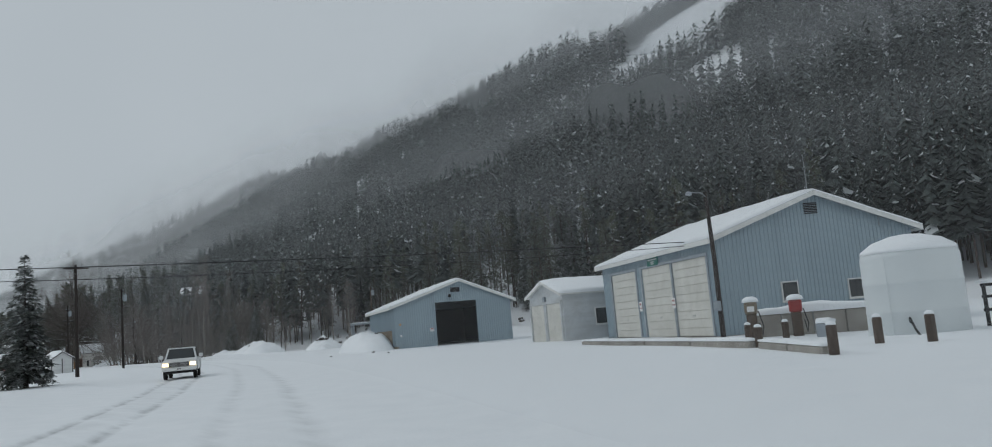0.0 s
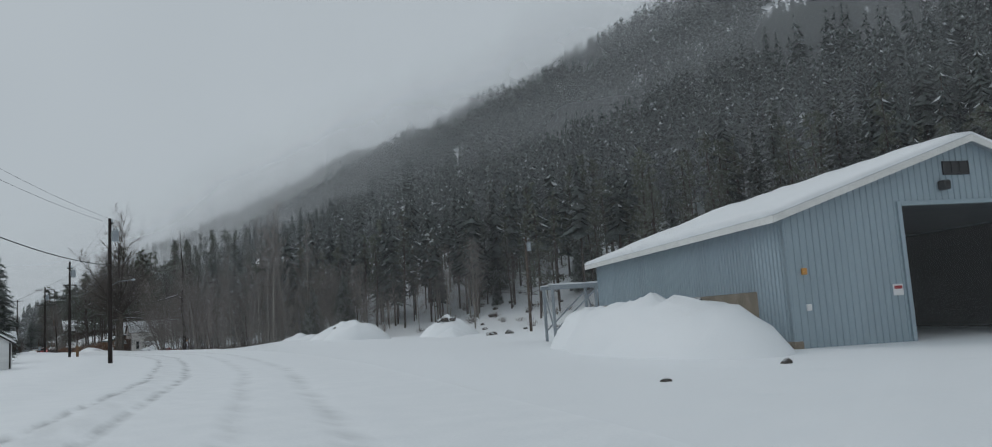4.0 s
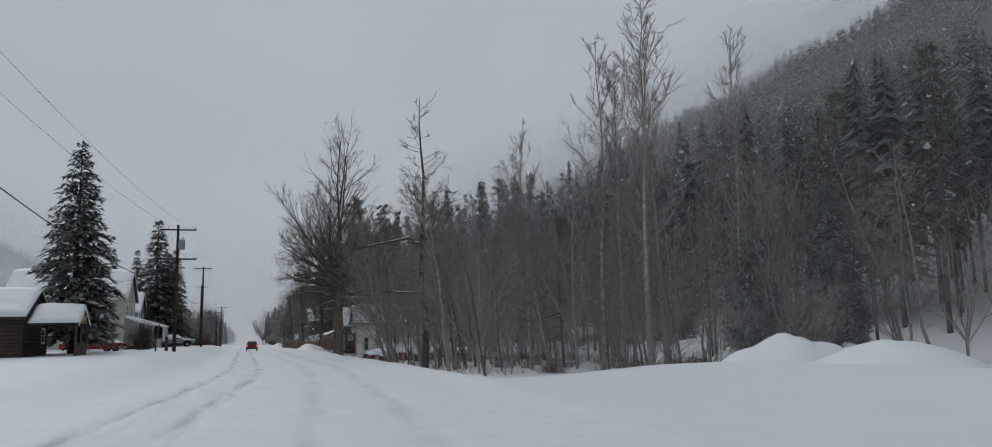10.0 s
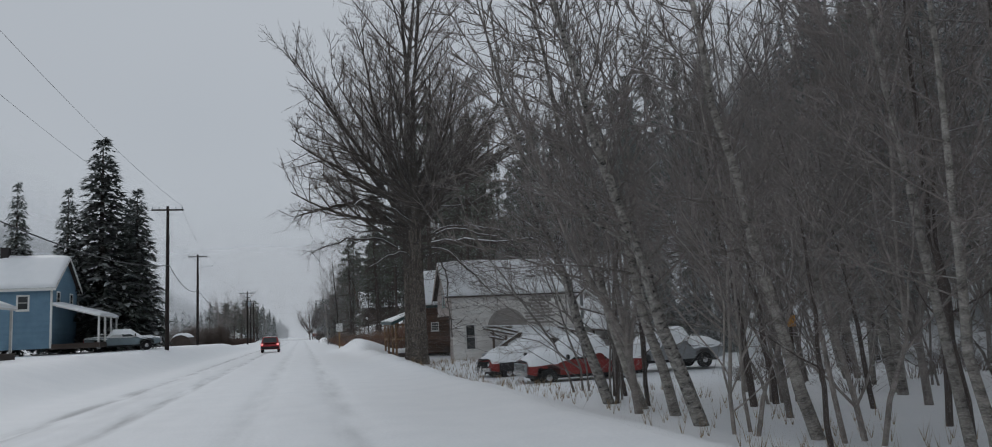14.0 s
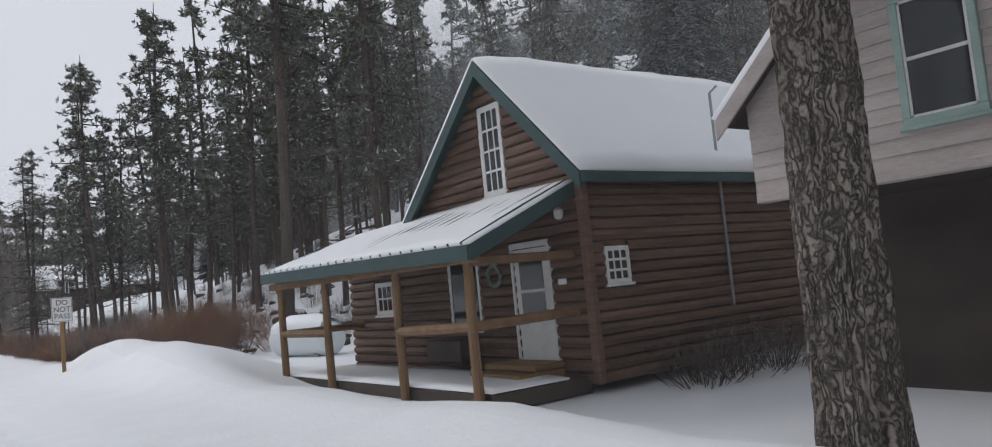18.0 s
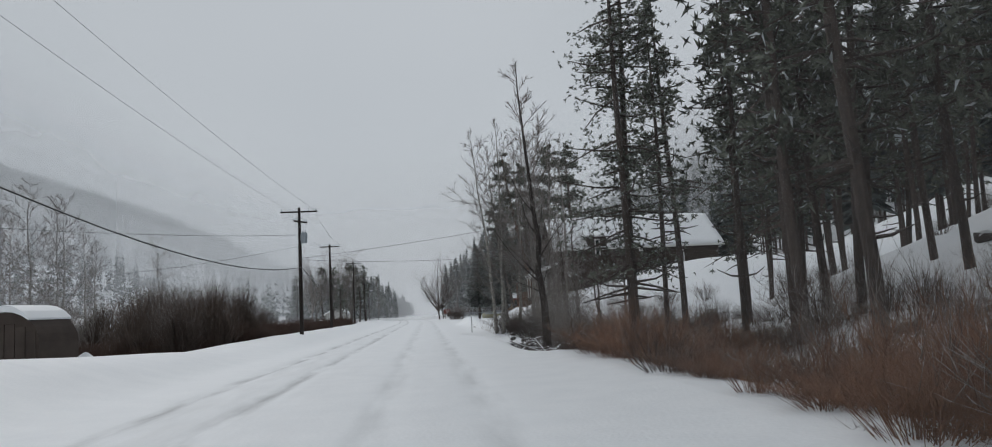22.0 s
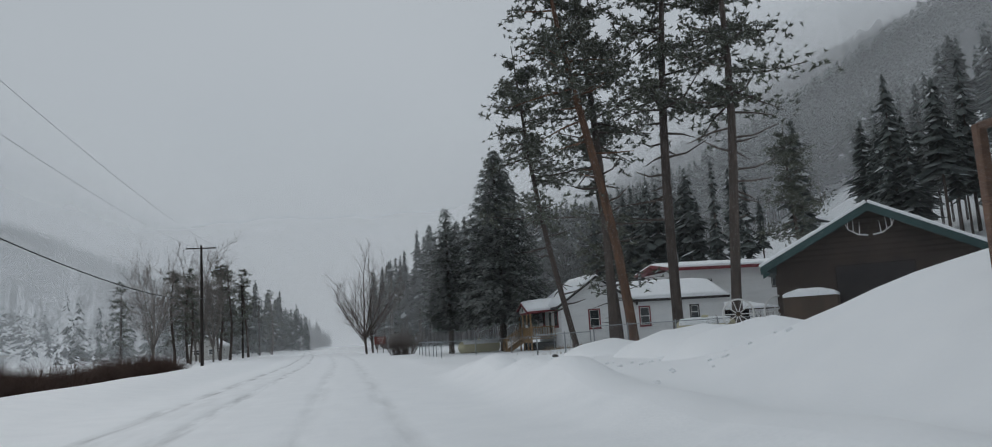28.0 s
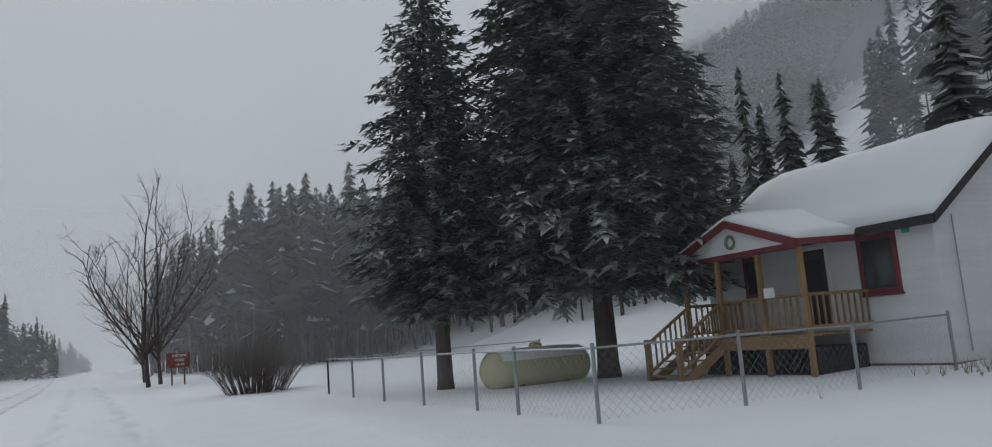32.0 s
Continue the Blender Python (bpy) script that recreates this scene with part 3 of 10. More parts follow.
def trunk_arrays(r, top=0.96, n=4):
    v = [(q * math.cos(6.283 * k / n), q * math.sin(6.283 * k / n), z) for q, z in ((r, -0.04), (r * 0.25, top)) for k in range(n)]
    f = []
    for k in range(n):
        a, b = k, (k + 1) % n
        f += [(a, b, n + b), (a, n + b, n + a)]
    return np.array(v, float), np.array(f, int)


def scatter(templates, places, sizes, turns, widths):
    """Joins turned and scaled copies of the templates into two arrays."""
    vs, fs, base = [], [], 0
    for i, (p, s, a, w) in enumerate(zip(places, sizes, turns, widths)):
        v, f = templates[i % len(templates)]
        c, q = math.cos(a) * w, math.sin(a) * w
        o = np.empty_like(v)
        o[:, 0] = p[0] + (v[:, 0] * c - v[:, 1] * q) * s
        o[:, 1] = p[1] + (v[:, 0] * q + v[:, 1] * c) * s
        o[:, 2] = p[2] + v[:, 2] * s
        vs.append(o)
        fs.append(f + base)
        base += len(v)
    return np.concatenate(vs), np.concatenate(fs)


def open_slope(x, y):
    """Where the hillside has no trees: talus and snow chutes."""
    a = ((x - 282) / 58) ** 2 + ((y - 3 - 0.2 * (x - 282)) / 30) ** 2 < 1
    b = (np.abs(x - 200 - 0.5 * (y + 60)) < 14) & (np.abs(y + 62) < 16)
    c = (np.abs(y - 268 - 0.38 * (x - 80)) < 16) & (x > 55) & (x < 210)
    e = (np.abs(y - 232 - 0.2 * (x - 60)) < 9) & (x > 52) & (x < 120)
    return a | b | c | e


def clearing(x, y):
    """Open snow lanes on the slope behind the cottage and round the hill house."""
    a = np.degrees(np.arctan2(x, np.asarray(y, float) - 2))
    lane = (x < 150) & (((a > 57.8) & (a < 60.8)) | ((a > 48.4) & (a < 51.0)) | ((a > 64.5) & (a < 66)))
    return lane | ((np.abs(x - 57) < 11) & (np.abs(y - 81) < 9)) | ((x > 15) & (x < 60) & (np.abs(57 * (y - 31) - 51 * x) < 170))


def forest():
    rng = random.Random(11)
    near = [conifer_arrays(rng, 24, 7, 2, 0.8, b, 0.45, w, 0.6) for b, w in ((0.34, 0.125), (0.44, 0.115), (0.52, 0.11), (0.40, 0.12), (0.22, 0.14), (0.30, 0.10))]
    middle = [conifer_arrays(rng, 12, 6, 2, 0.8, b, 0.5, w, 0.5) for b, w in ((0.2, 0.15), (0.3, 0.13), (0.15, 0.14))]
    far = [conifer_arrays(rng, 6, 5, 2, 0.8, b, 0.6, w, 0.4) for b, w in ((0.04, 0.17), (0.1, 0.15), (0.06, 0.16))]
    rn = np.random.RandomState(5)
    # nearer belt along the foot of the slope; thin behind the yard, where trunks stand in open snow
    n = 5400
    y = rn.uniform(-200, 420, n)
    x = hill_base(y) + 4 + 70 * rn.rand(n) ** 1.15
    up = x - hill_base(y)
    keep = ~open_slope(x, y) & ~((y > 40) & (y < 116) & ((up < 40) | (rn.rand(n) < 0.72))) & ~((y > 120) & (y < 230) & (x < 52)) & ((y < 120) | (y > 285) | (rn.rand(n) < 0.5)) & ~((y > 172) & (y < 222) & (x < 84) & (rn.rand(n) < 0.6))
    keep &= ~((y > -112) & (y < -52) & (up < 48) & (rn.rand(n) < 0.80))
    keep &= ~((y > -165) & (y < -20) & (up < 28) & (rn.rand(n) < 0.45))
    keep &= ~((y > -20) & (y < 46) & (x < 84) & (rn.rand(n) < 0.72))
    keep &= ~clearing(x, y)
    x, y = x[keep], y[keep]
    h = rn.uniform(11, 22, len(x))
    # the stand that comes down to the road beyond the white house
    m = 640
    sy, slope = rn.uniform(285, 420, m), 0.045 + 0.36 * rn.rand(m)
    sx = np.maximum(slope * (sy - 188), road_x(sy) + 7 + 6 * rn.rand(m))
    x, y, h = np.append(x, sx), np.append(y, sy), np.append(h, rn.uniform(16, 26, m) * np.interp(slope, [0.045, 0.16], [0.55, 1.0]))
    P = np.stack([x, y, height(x, y)], 1)
    v, f = scatter(near, P, h, rn.uniform(0, 6.28, len(x)), np.where(y > 120, rn.uniform(0.95, 1.4, len(x)), rn.uniform(0.8, 1.25, len(x))))
    part("hillside_conifers", np_mesh("hillside_conifers", v, f), FARNEEDLES)
    tagged(bpy.data.objects["hillside_conifers"], "dense dark conifer forest dusted with snow on the hillside", "forest", kind="stuff")
    tv, tf = scatter([trunk_arrays(0.011)], P, h, rn.uniform(0, 6.28, len(x)), np.ones(len(x)))
    part("hillside_trunks", np_mesh("hillside_trunks", tv, tf), BARK)
    tagged(bpy.data.objects["hillside_trunks"], "bare brown conifer trunks standing in snow", "trunks", kind="stuff")
    # the middle slope, closed forest
    n = 5200
    y = rn.uniform(-170, 520, n)
    x = hill_base(y) + 62 + 120 * rn.rand(n)
    keep = ~open_slope(x, y) & ~clearing(x, y) & ~((y > 120) & (y < 300) & (rn.rand(n) < 0.5))
    x, y = x[keep], y[keep]
    P = np.stack([x, y, height(x, y)], 1)
    v, f = scatter(middle, P, rn.uniform(12, 21, len(x)), rn.uniform(0, 6.28, len(x)), rn.uniform(0.9, 1.4, len(x)))
    part("middle_slope_conifers", np_mesh("middle_slope_conifers", v, f), FARNEEDLES)
    tagged(bpy.data.objects["middle_slope_conifers"], "closed dark conifer forest half way up the mountain", "forest", kind="stuff")
    # higher and farther slope
    n = 24000
    y = np.where(rn.rand(n) < 0.84, rn.uniform(-150, 800, n), rn.uniform(800, 1580, n))
    x = hill_base(y) + np.where(y < 520, 175, 60) + np.where(y < 520, 230, 340) * rn.rand(n)
    keep = ~open_slope(x, y)
    x, y = x[keep], y[keep]
    P = np.stack([x, y, height(x, y)], 1)
    v, f = scatter(far, P, rn.uniform(11, 19, len(x)), rn.uniform(0, 6.28, len(x)), rn.uniform(1.0, 1.6, len(x)))
    part("upper_slope_conifers", np_mesh("upper_slope_conifers", v, f), FARNEEDLES)
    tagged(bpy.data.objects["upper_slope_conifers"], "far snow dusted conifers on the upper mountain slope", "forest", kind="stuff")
    # valley side across the road and both sides far ahead
    n = 12500
    y = rn.uniform(60, 1100, n)
    x = np.where(rn.rand(n) < 0.78, -rn.uniform(105, 520, n), rn.uniform(-60, -16, n))
    keep = (x < -70) & (rn.rand(n) < 0.8) | (x > -70) & (y > 310) & (rn.rand(n) < 0.5)
    x, y = x[keep], y[keep]
    P = np.stack([x, y, height(x, y)], 1)
    v, f = scatter(far, P, rn.uniform(9, 17, len(x)), rn.uniform(0, 6.28, len(x)), rn.uniform(0.9, 1.4, len(x)))
    part("valley_conifers", np_mesh("valley_conifers", v, f), FARNEEDLES)
    tagged(bpy.data.objects["valley_conifers"], "far conifers across the misty valley", "forest", kind="stuff")
    # both verges far up the road
    n = 420
    y = 320 + 500 * rn.rand(n) ** 1.3
    side = rn.rand(n) < 0.5
    x = np.where(side, rn.uniform(12, 50, n), -rn.uniform(15, 44, n))
    P = np.stack([x, y, height(x, y)], 1)
    v, f = scatter(near, P, rn.uniform(9, 18, n), rn.uniform(0, 6.28, n), rn.uniform(0.9, 1.4, n))
    part("verge_conifers", np_mesh("verge_conifers", v, f), FARNEEDLES)
    tagged(bpy.data.objects["verge_conifers"], "conifers along both verges of the far road", "forest", kind="stuff")


forest()


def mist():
    """Thin translucent sheets that stand in for haze along the slope, over the valley and far up the road."""
    m = bpy.data.materials.new("haze_sheet_white")
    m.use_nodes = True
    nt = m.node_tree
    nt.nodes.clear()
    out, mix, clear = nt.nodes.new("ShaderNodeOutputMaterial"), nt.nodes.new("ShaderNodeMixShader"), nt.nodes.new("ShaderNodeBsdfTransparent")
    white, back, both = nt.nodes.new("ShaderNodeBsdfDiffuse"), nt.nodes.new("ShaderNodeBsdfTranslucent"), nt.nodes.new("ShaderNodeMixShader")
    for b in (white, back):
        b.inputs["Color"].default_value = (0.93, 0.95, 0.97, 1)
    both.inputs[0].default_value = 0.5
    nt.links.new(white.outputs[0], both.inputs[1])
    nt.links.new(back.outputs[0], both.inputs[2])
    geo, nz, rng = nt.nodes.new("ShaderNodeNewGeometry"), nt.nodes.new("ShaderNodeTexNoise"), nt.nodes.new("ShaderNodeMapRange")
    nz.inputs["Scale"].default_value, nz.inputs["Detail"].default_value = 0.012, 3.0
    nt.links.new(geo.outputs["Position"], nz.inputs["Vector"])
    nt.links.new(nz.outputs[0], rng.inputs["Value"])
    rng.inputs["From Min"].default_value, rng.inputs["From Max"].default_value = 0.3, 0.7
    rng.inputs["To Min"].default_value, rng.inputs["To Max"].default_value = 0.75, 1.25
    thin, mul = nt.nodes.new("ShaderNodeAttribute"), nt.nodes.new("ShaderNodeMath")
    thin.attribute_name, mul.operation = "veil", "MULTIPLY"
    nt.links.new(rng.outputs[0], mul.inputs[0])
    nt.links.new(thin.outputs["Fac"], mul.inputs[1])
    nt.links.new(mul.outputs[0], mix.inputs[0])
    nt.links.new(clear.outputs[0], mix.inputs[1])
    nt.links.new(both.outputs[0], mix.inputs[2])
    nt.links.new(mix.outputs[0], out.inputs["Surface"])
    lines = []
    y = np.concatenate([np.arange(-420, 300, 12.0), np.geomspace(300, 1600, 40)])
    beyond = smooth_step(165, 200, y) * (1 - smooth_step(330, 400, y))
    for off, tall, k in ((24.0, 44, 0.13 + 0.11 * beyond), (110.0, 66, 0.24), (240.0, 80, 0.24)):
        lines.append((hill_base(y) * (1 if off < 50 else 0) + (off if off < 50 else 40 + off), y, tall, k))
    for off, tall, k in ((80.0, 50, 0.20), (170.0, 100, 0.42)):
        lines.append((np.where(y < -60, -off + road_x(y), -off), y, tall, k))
    # sheets nearer the road, added to whiten dark tones as haze would
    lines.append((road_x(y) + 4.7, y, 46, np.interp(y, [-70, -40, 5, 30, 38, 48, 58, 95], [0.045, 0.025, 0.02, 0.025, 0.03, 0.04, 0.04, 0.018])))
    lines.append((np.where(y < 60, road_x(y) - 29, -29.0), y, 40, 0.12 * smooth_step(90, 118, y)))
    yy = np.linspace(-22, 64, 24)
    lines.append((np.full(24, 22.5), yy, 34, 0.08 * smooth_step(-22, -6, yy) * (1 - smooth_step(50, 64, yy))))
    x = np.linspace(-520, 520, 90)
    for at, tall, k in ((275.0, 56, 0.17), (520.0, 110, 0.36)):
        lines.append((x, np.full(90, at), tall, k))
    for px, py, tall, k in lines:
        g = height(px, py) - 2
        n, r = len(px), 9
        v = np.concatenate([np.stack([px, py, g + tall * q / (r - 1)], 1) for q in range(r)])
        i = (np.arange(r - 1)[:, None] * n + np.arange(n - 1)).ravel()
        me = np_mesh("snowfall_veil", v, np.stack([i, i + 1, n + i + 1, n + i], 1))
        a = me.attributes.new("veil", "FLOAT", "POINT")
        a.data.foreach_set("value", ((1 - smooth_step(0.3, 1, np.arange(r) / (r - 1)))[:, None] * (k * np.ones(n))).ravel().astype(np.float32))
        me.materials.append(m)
        tagged(new("snowfall_veil", me), "thin translucent sheet that stands in for hazy air", "snowfall", kind="stuff")


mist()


def spruce_meshes(seed, tiers, fronds, width, bare, droop, ragged, spray=0.95, gap=0.0085, full=1.25, base=0.75):
    """Trunk and crown of a spruce one metre high, with twigs along every branch."""
    rng = random.Random(seed)
    mb = MB()
    mb.tube([(0, 0, -0.02), (0, 0, 0.03), (0, 0, 0.5), (0, 0, 0.985)], [0.021, 0.016, 0.009, 0.001], 7)
    trunk = fixed(mb.mesh("trunk"))
    trunk.materials.append(BARK)
    v, f = [], []
    # whorls of drooping limbs carrying short sprays
    for t in range(tiers):
        u = (t + rng.uniform(0, 0.8)) / tiers
        z = bare + (1 - bare) * u
        m = max(4, round(fronds * (1 - 0.45 * u)))
        a0 = rng.uniform(0, 6.28)
        for k in range(m):
            a = a0 + 6.283 * (k + rng.uniform(-0.45, 0.45)) / m
            lump = 1 + ragged * noise.noise(Vector((2 * math.cos(a), 2 * math.sin(a), 7 * z + seed)))
            L = (width * min(1.0, base + 3 * u) * (1 - u) ** 0.75 * rng.uniform(1 - ragged, 1.05) * lump + 0.010)
            c, s = math.cos(a), math.sin(a)
            up, dr = 0.25 * (u - 0.2), droop * rng.uniform(0.5, 1.4)
            steps = max(3, round(L / gap))
            for j in range(steps):
                q = (j + rng.random()) / steps
                q = 0.2 + 0.85 * q
                px, py = q * L * c, q * L * s
                pz = z + up * q * L - dr * q * q * L + rng.gauss(0, 0.006)
                for side in (-1, 1, 0):
                    b = a + side * rng.uniform(0.5, 1.2)
                    S = spray * rng.uniform(0.022, 0.042) * (0.6 + 0.6 * (1 - u))
                    w = full * S * rng.uniform(0.14, 0.28)
                    cb, sb = math.cos(b), math.sin(b)
                    n = len(v)
                    v += [(px - w * sb, py + w * cb, pz), (px + w * sb, py - w * cb, pz + 0.2 * w), (px + S * cb, py + S * sb, pz - S * rng.uniform(-0.15, 0.75))]
                    f.append((n, n + 1, n + 2))
    crown = np_mesh("crown", v, f)
    crown.materials.append(NEEDLES)
    return trunk, crown


def pine_meshes(seed, bare, limbs, width, lean=0.0, bark=None, clumps=8, low_dead=14, girth=1.0, tuft=1.0):
    """Trunk with limbs and crown of needle tufts of a lodgepole pine one metre high."""
    rng = random.Random(seed)
    mb = MB()
    bend = [(lean * z + 0.012 * math.sin(5 * z + seed), 0.010 * math.sin(4 * z + 2 * seed), z) for z in np.linspace(-0.03, 0.985, 9)]
    at = lambda z: (lean * z + 0.012 * math.sin(5 * z + seed), 0.010 * math.sin(4 * z + 2 * seed))
    mb.tube(bend, [girth * q for q in (0.0105, 0.0090, 0.0085, 0.0080, 0.0072, 0.0062, 0.0048, 0.0030, 0.001)], 9)
    v, f = [], []
    for i in range(limbs + low_dead):
        dead = i >= limbs
        u = rng.uniform(0, 1) if not dead else rng.uniform(-0.5, 0.1)
        z = bare + (0.97 - bare) * u
        if z < 0.12:
            continue
        L = width * (1.05 - 0.8 * max(u, 0)) * rng.uniform(0.45, 1.15) * (0.6 if dead else 1)
        a = rng.uniform(0, 6.283)
        tilt = rng.uniform(-0.45, 0.3)
        bx, by = at(z)
        end = Vector((bx + L * math.cos(a), by + L * math.sin(a), z + tilt * L))
        mid = Vector((bx + 0.5 * L * math.cos(a + 0.1), by + 0.5 * L * math.sin(a + 0.1), z + 0.3 * tilt * L - 0.03 * L))
        mb.tube([(bx, by, z), mid, end], [0.0032, 0.0022, 0.0008], 3, False)
        if dead:
            continue
        for j in range(clumps):
            q = rng.uniform(0.22, 1.08)
            c = Vector((bx, by, z)).lerp(end, q) + Vector((rng.gauss(0, 1), rng.gauss(0, 1), rng.gauss(0, 0.7))) * 0.17 * L
            R = tuft * rng.uniform(0.010, 0.021)
            for k in range(9):
                dr = Vector((rng.gauss(0, 1), rng.gauss(0, 1), rng.gauss(0.25, 0.8))).normalized()
                side = dr.cross(Vector((rng.gauss(0, 1), rng.gauss(0, 1), rng.gauss(0, 1)))).normalized() * R * 0.2
                n = len(v)
                v += [tuple(c - side), tuple(c + side), tuple(c + dr * R)]
                f.append((n, n + 1, n + 2))
    trunk = fixed(mb.mesh("trunk"))
    trunk.materials.append(bark or BARK)
    crown = np_mesh("crown", v, f)
    crown.materials.append(PINENEEDLES)
    return trunk, crown


def branch_tree(seed, trunks=1, trunk_r=0.02, spread=0.35, depth=4, kids=4, first=0.3, lean=(0, 0), bark=None, sides=6, droop=0.0, upright=0.55, twig=0.0009, length=0.42, boughs=3, wander=0.11):
    """Trunk with main limbs, and the fine branches, of a leafless tree one metre high."""
    rng = random.Random(seed)
    wood, fine = MB(), MB()

    def grow(p, d, L, r, level):
        pts, rad, q = [p.copy()], [r], p.copy()
        dd = d.copy()
        steps = 4 if level < 2 else 1 if level >= depth else 2
        tip = r * (0.55 if level < depth else 0.3)
        for i in range(steps):
            dd = (dd + Vector((rng.gauss(0, 1), rng.gauss(0, 1), rng.gauss(0, 1))) * (0.11 if level else wander) + Vector((0, 0, 0.05 * upright - droop * 0.06 * level))).normalized()
            q = q + dd * L / steps
            pts.append(q.copy())
            rad.append(r + (tip - r) * (i + 1) / steps)
        if level >= depth:
            a = dd.cross(Vector((0.3, 0.2, 1))).normalized() * r
            b = dd.cross(a)
            fine.add([pts[0] + a, pts[0] - 0.5 * a + 0.87 * b, pts[0] - 0.5 * a - 0.87 * b, pts[-1]], [(0, 1, 3), (1, 2, 3), (2, 0, 3)])
            return
        (wood if level < 2 else fine).tube(pts, rad, sides if level == 0 else 4 if level == 1 else 3, False)
        n = kids if level else kids + boughs
        for k in range(n):
            u = rng.uniform(first if level == 0 else 0.25, 1.0) if k else 1.0
            i = min(int(u * steps), steps - 1)
            o = pts[i].lerp(pts[i + 1], u * steps - i)
            a = rng.uniform(0, 6.283)
            side = dd.cross(Vector((math.cos(a), math.sin(a), 0.3))).normalized()
            w = spread * rng.uniform(0.7, 1.3) * (1 if k else 0.35)
            nd = (dd * (1 - w) + side * w + Vector((0, 0, upright * 0.25))).normalized()
            shrink = (1.2 - 0.6 * u) if level == 0 and k else 1.0
            grow(o, nd, L * rng.uniform(0.42, 0.68) * shrink, max(twig, rad[i] * (rng.uniform(0.36, 0.55) if k else 0.9)), level + 1)

    for t in range(trunks):
        a = 6.283 * t / max(trunks, 1) + rng.uniform(0, 1)
        off = Vector((math.cos(a), math.sin(a), 0)) * (0.03 if trunks > 1 else 0)
        d = Vector((lean[0] + off.x * 3, lean[1] + off.y * 3, 1)).normalized()
        grow(off - Vector((0, 0, 0.03)), d, length, trunk_r * rng.uniform(0.85, 1.1), 0)
    a, b = wood.mesh("trunk"), fine.mesh("branch_work")
    for m in (a, b):
        m.materials.append(bark or GREYBARK)
    top = max(max(v.co.z for v in a.vertices), max(v.co.z for v in b.vertices))
    for m in (a, b):
        m.transform(Matrix.Scale(1 / top, 4))
    return a, b


def pole_tree(seed, r, first, boughs, reach, bark, kids=5, twigs=5, rise=(0.35, 1.0)):
    """A straight leafless tree one metre high: one leader with rising side branches and twigs."""
    rng = random.Random(seed)
    wood, fine = MB(), MB()
    n = 10
    pts, p = [], Vector((0, 0, -0.02))
    for i in range(n + 1):
        pts.append(p.copy())
        p = p + Vector((rng.gauss(0, 0.006), rng.gauss(0, 0.006), 1.02 / n))
    rad = [r * (1 - 0.93 * (i / n) ** 0.9) for i in range(n + 1)]
    wood.tube(pts, rad, 8)

    def whip(o, d, L, w):
        d = d.normalized()
        a = d.cross(Vector((0.3, 0.2, 1))).normalized() * w
        b = d.cross(a)
        mid = o + d * L * 0.5
        tip = mid + (d + Vector((rng.gauss(0, 0.2), rng.gauss(0, 0.2), 0.25))).normalized() * L * 0.5
        fine.add([o + a, o - 0.5 * a + 0.87 * b, o - 0.5 * a - 0.87 * b, mid + 0.6 * a, mid - 0.3 * a + 0.5 * b, mid - 0.3 * a - 0.5 * b, tip],
                 [(0, 1, 4), (0, 4, 3), (1, 2, 5), (1, 5, 4), (2, 0, 3), (2, 3, 5), (3, 4, 6), (4, 5, 6), (5, 3, 6)])

    for k in range(boughs):
        u = first + (0.97 - first) * (k + rng.random()) / boughs
        i = min(int(u * n), n - 1)
        o = pts[i].lerp(pts[i + 1], u * n - i)
        a = rng.uniform(0, 6.283)
        L = (reach * (1 - u) ** 0.7 + 0.05) * rng.uniform(0.5, 1.15)
        d = Vector((math.cos(a), math.sin(a), rng.uniform(*rise))).normalized()
        q, way = o.copy(), [o.copy()]
        for j in range(4):
            d = (d + Vector((rng.gauss(0, 0.16), rng.gauss(0, 0.16), 0.10 + rng.gauss(0, 0.1)))).normalized()
            q = q + d * L / 4
            way.append(q.copy())
        w0 = max(0.0011, rad[i] * rng.uniform(0.16, 0.32))
        (wood if w0 > 0.0022 else fine).tube(way, [w0, w0 * 0.8, w0 * 0.6, w0 * 0.45, w0 * 0.25], 4, False)
        for j in range(kids):
            v = rng.uniform(0.2, 1.0)
            m = min(int(v * 4), 3)
            c = way[m].lerp(way[m + 1], v * 4 - m)
            e = (way[m + 1] - way[m]).normalized() + Vector((rng.gauss(0, 0.6), rng.gauss(0, 0.6), rng.gauss(0.1, 0.4)))
            S = L * rng.uniform(0.25, 0.5)
            whip(c, e, S, 0.0011)
            for t in range(twigs):
                whip(c + e.normalized() * S * rng.uniform(0.15, 0.8), e.normalized() + Vector((rng.gauss(0, 0.6), rng.gauss(0, 0.6), rng.gauss(0.15, 0.45))), S * rng.uniform(0.3, 0.6), 0.0006)
    a, b = wood.mesh("trunk"), fine.mesh("branch_work")
    for m in (a, b):
        m.materials.append(bark)
    b.materials[0] = GREYBARK
    return a, b


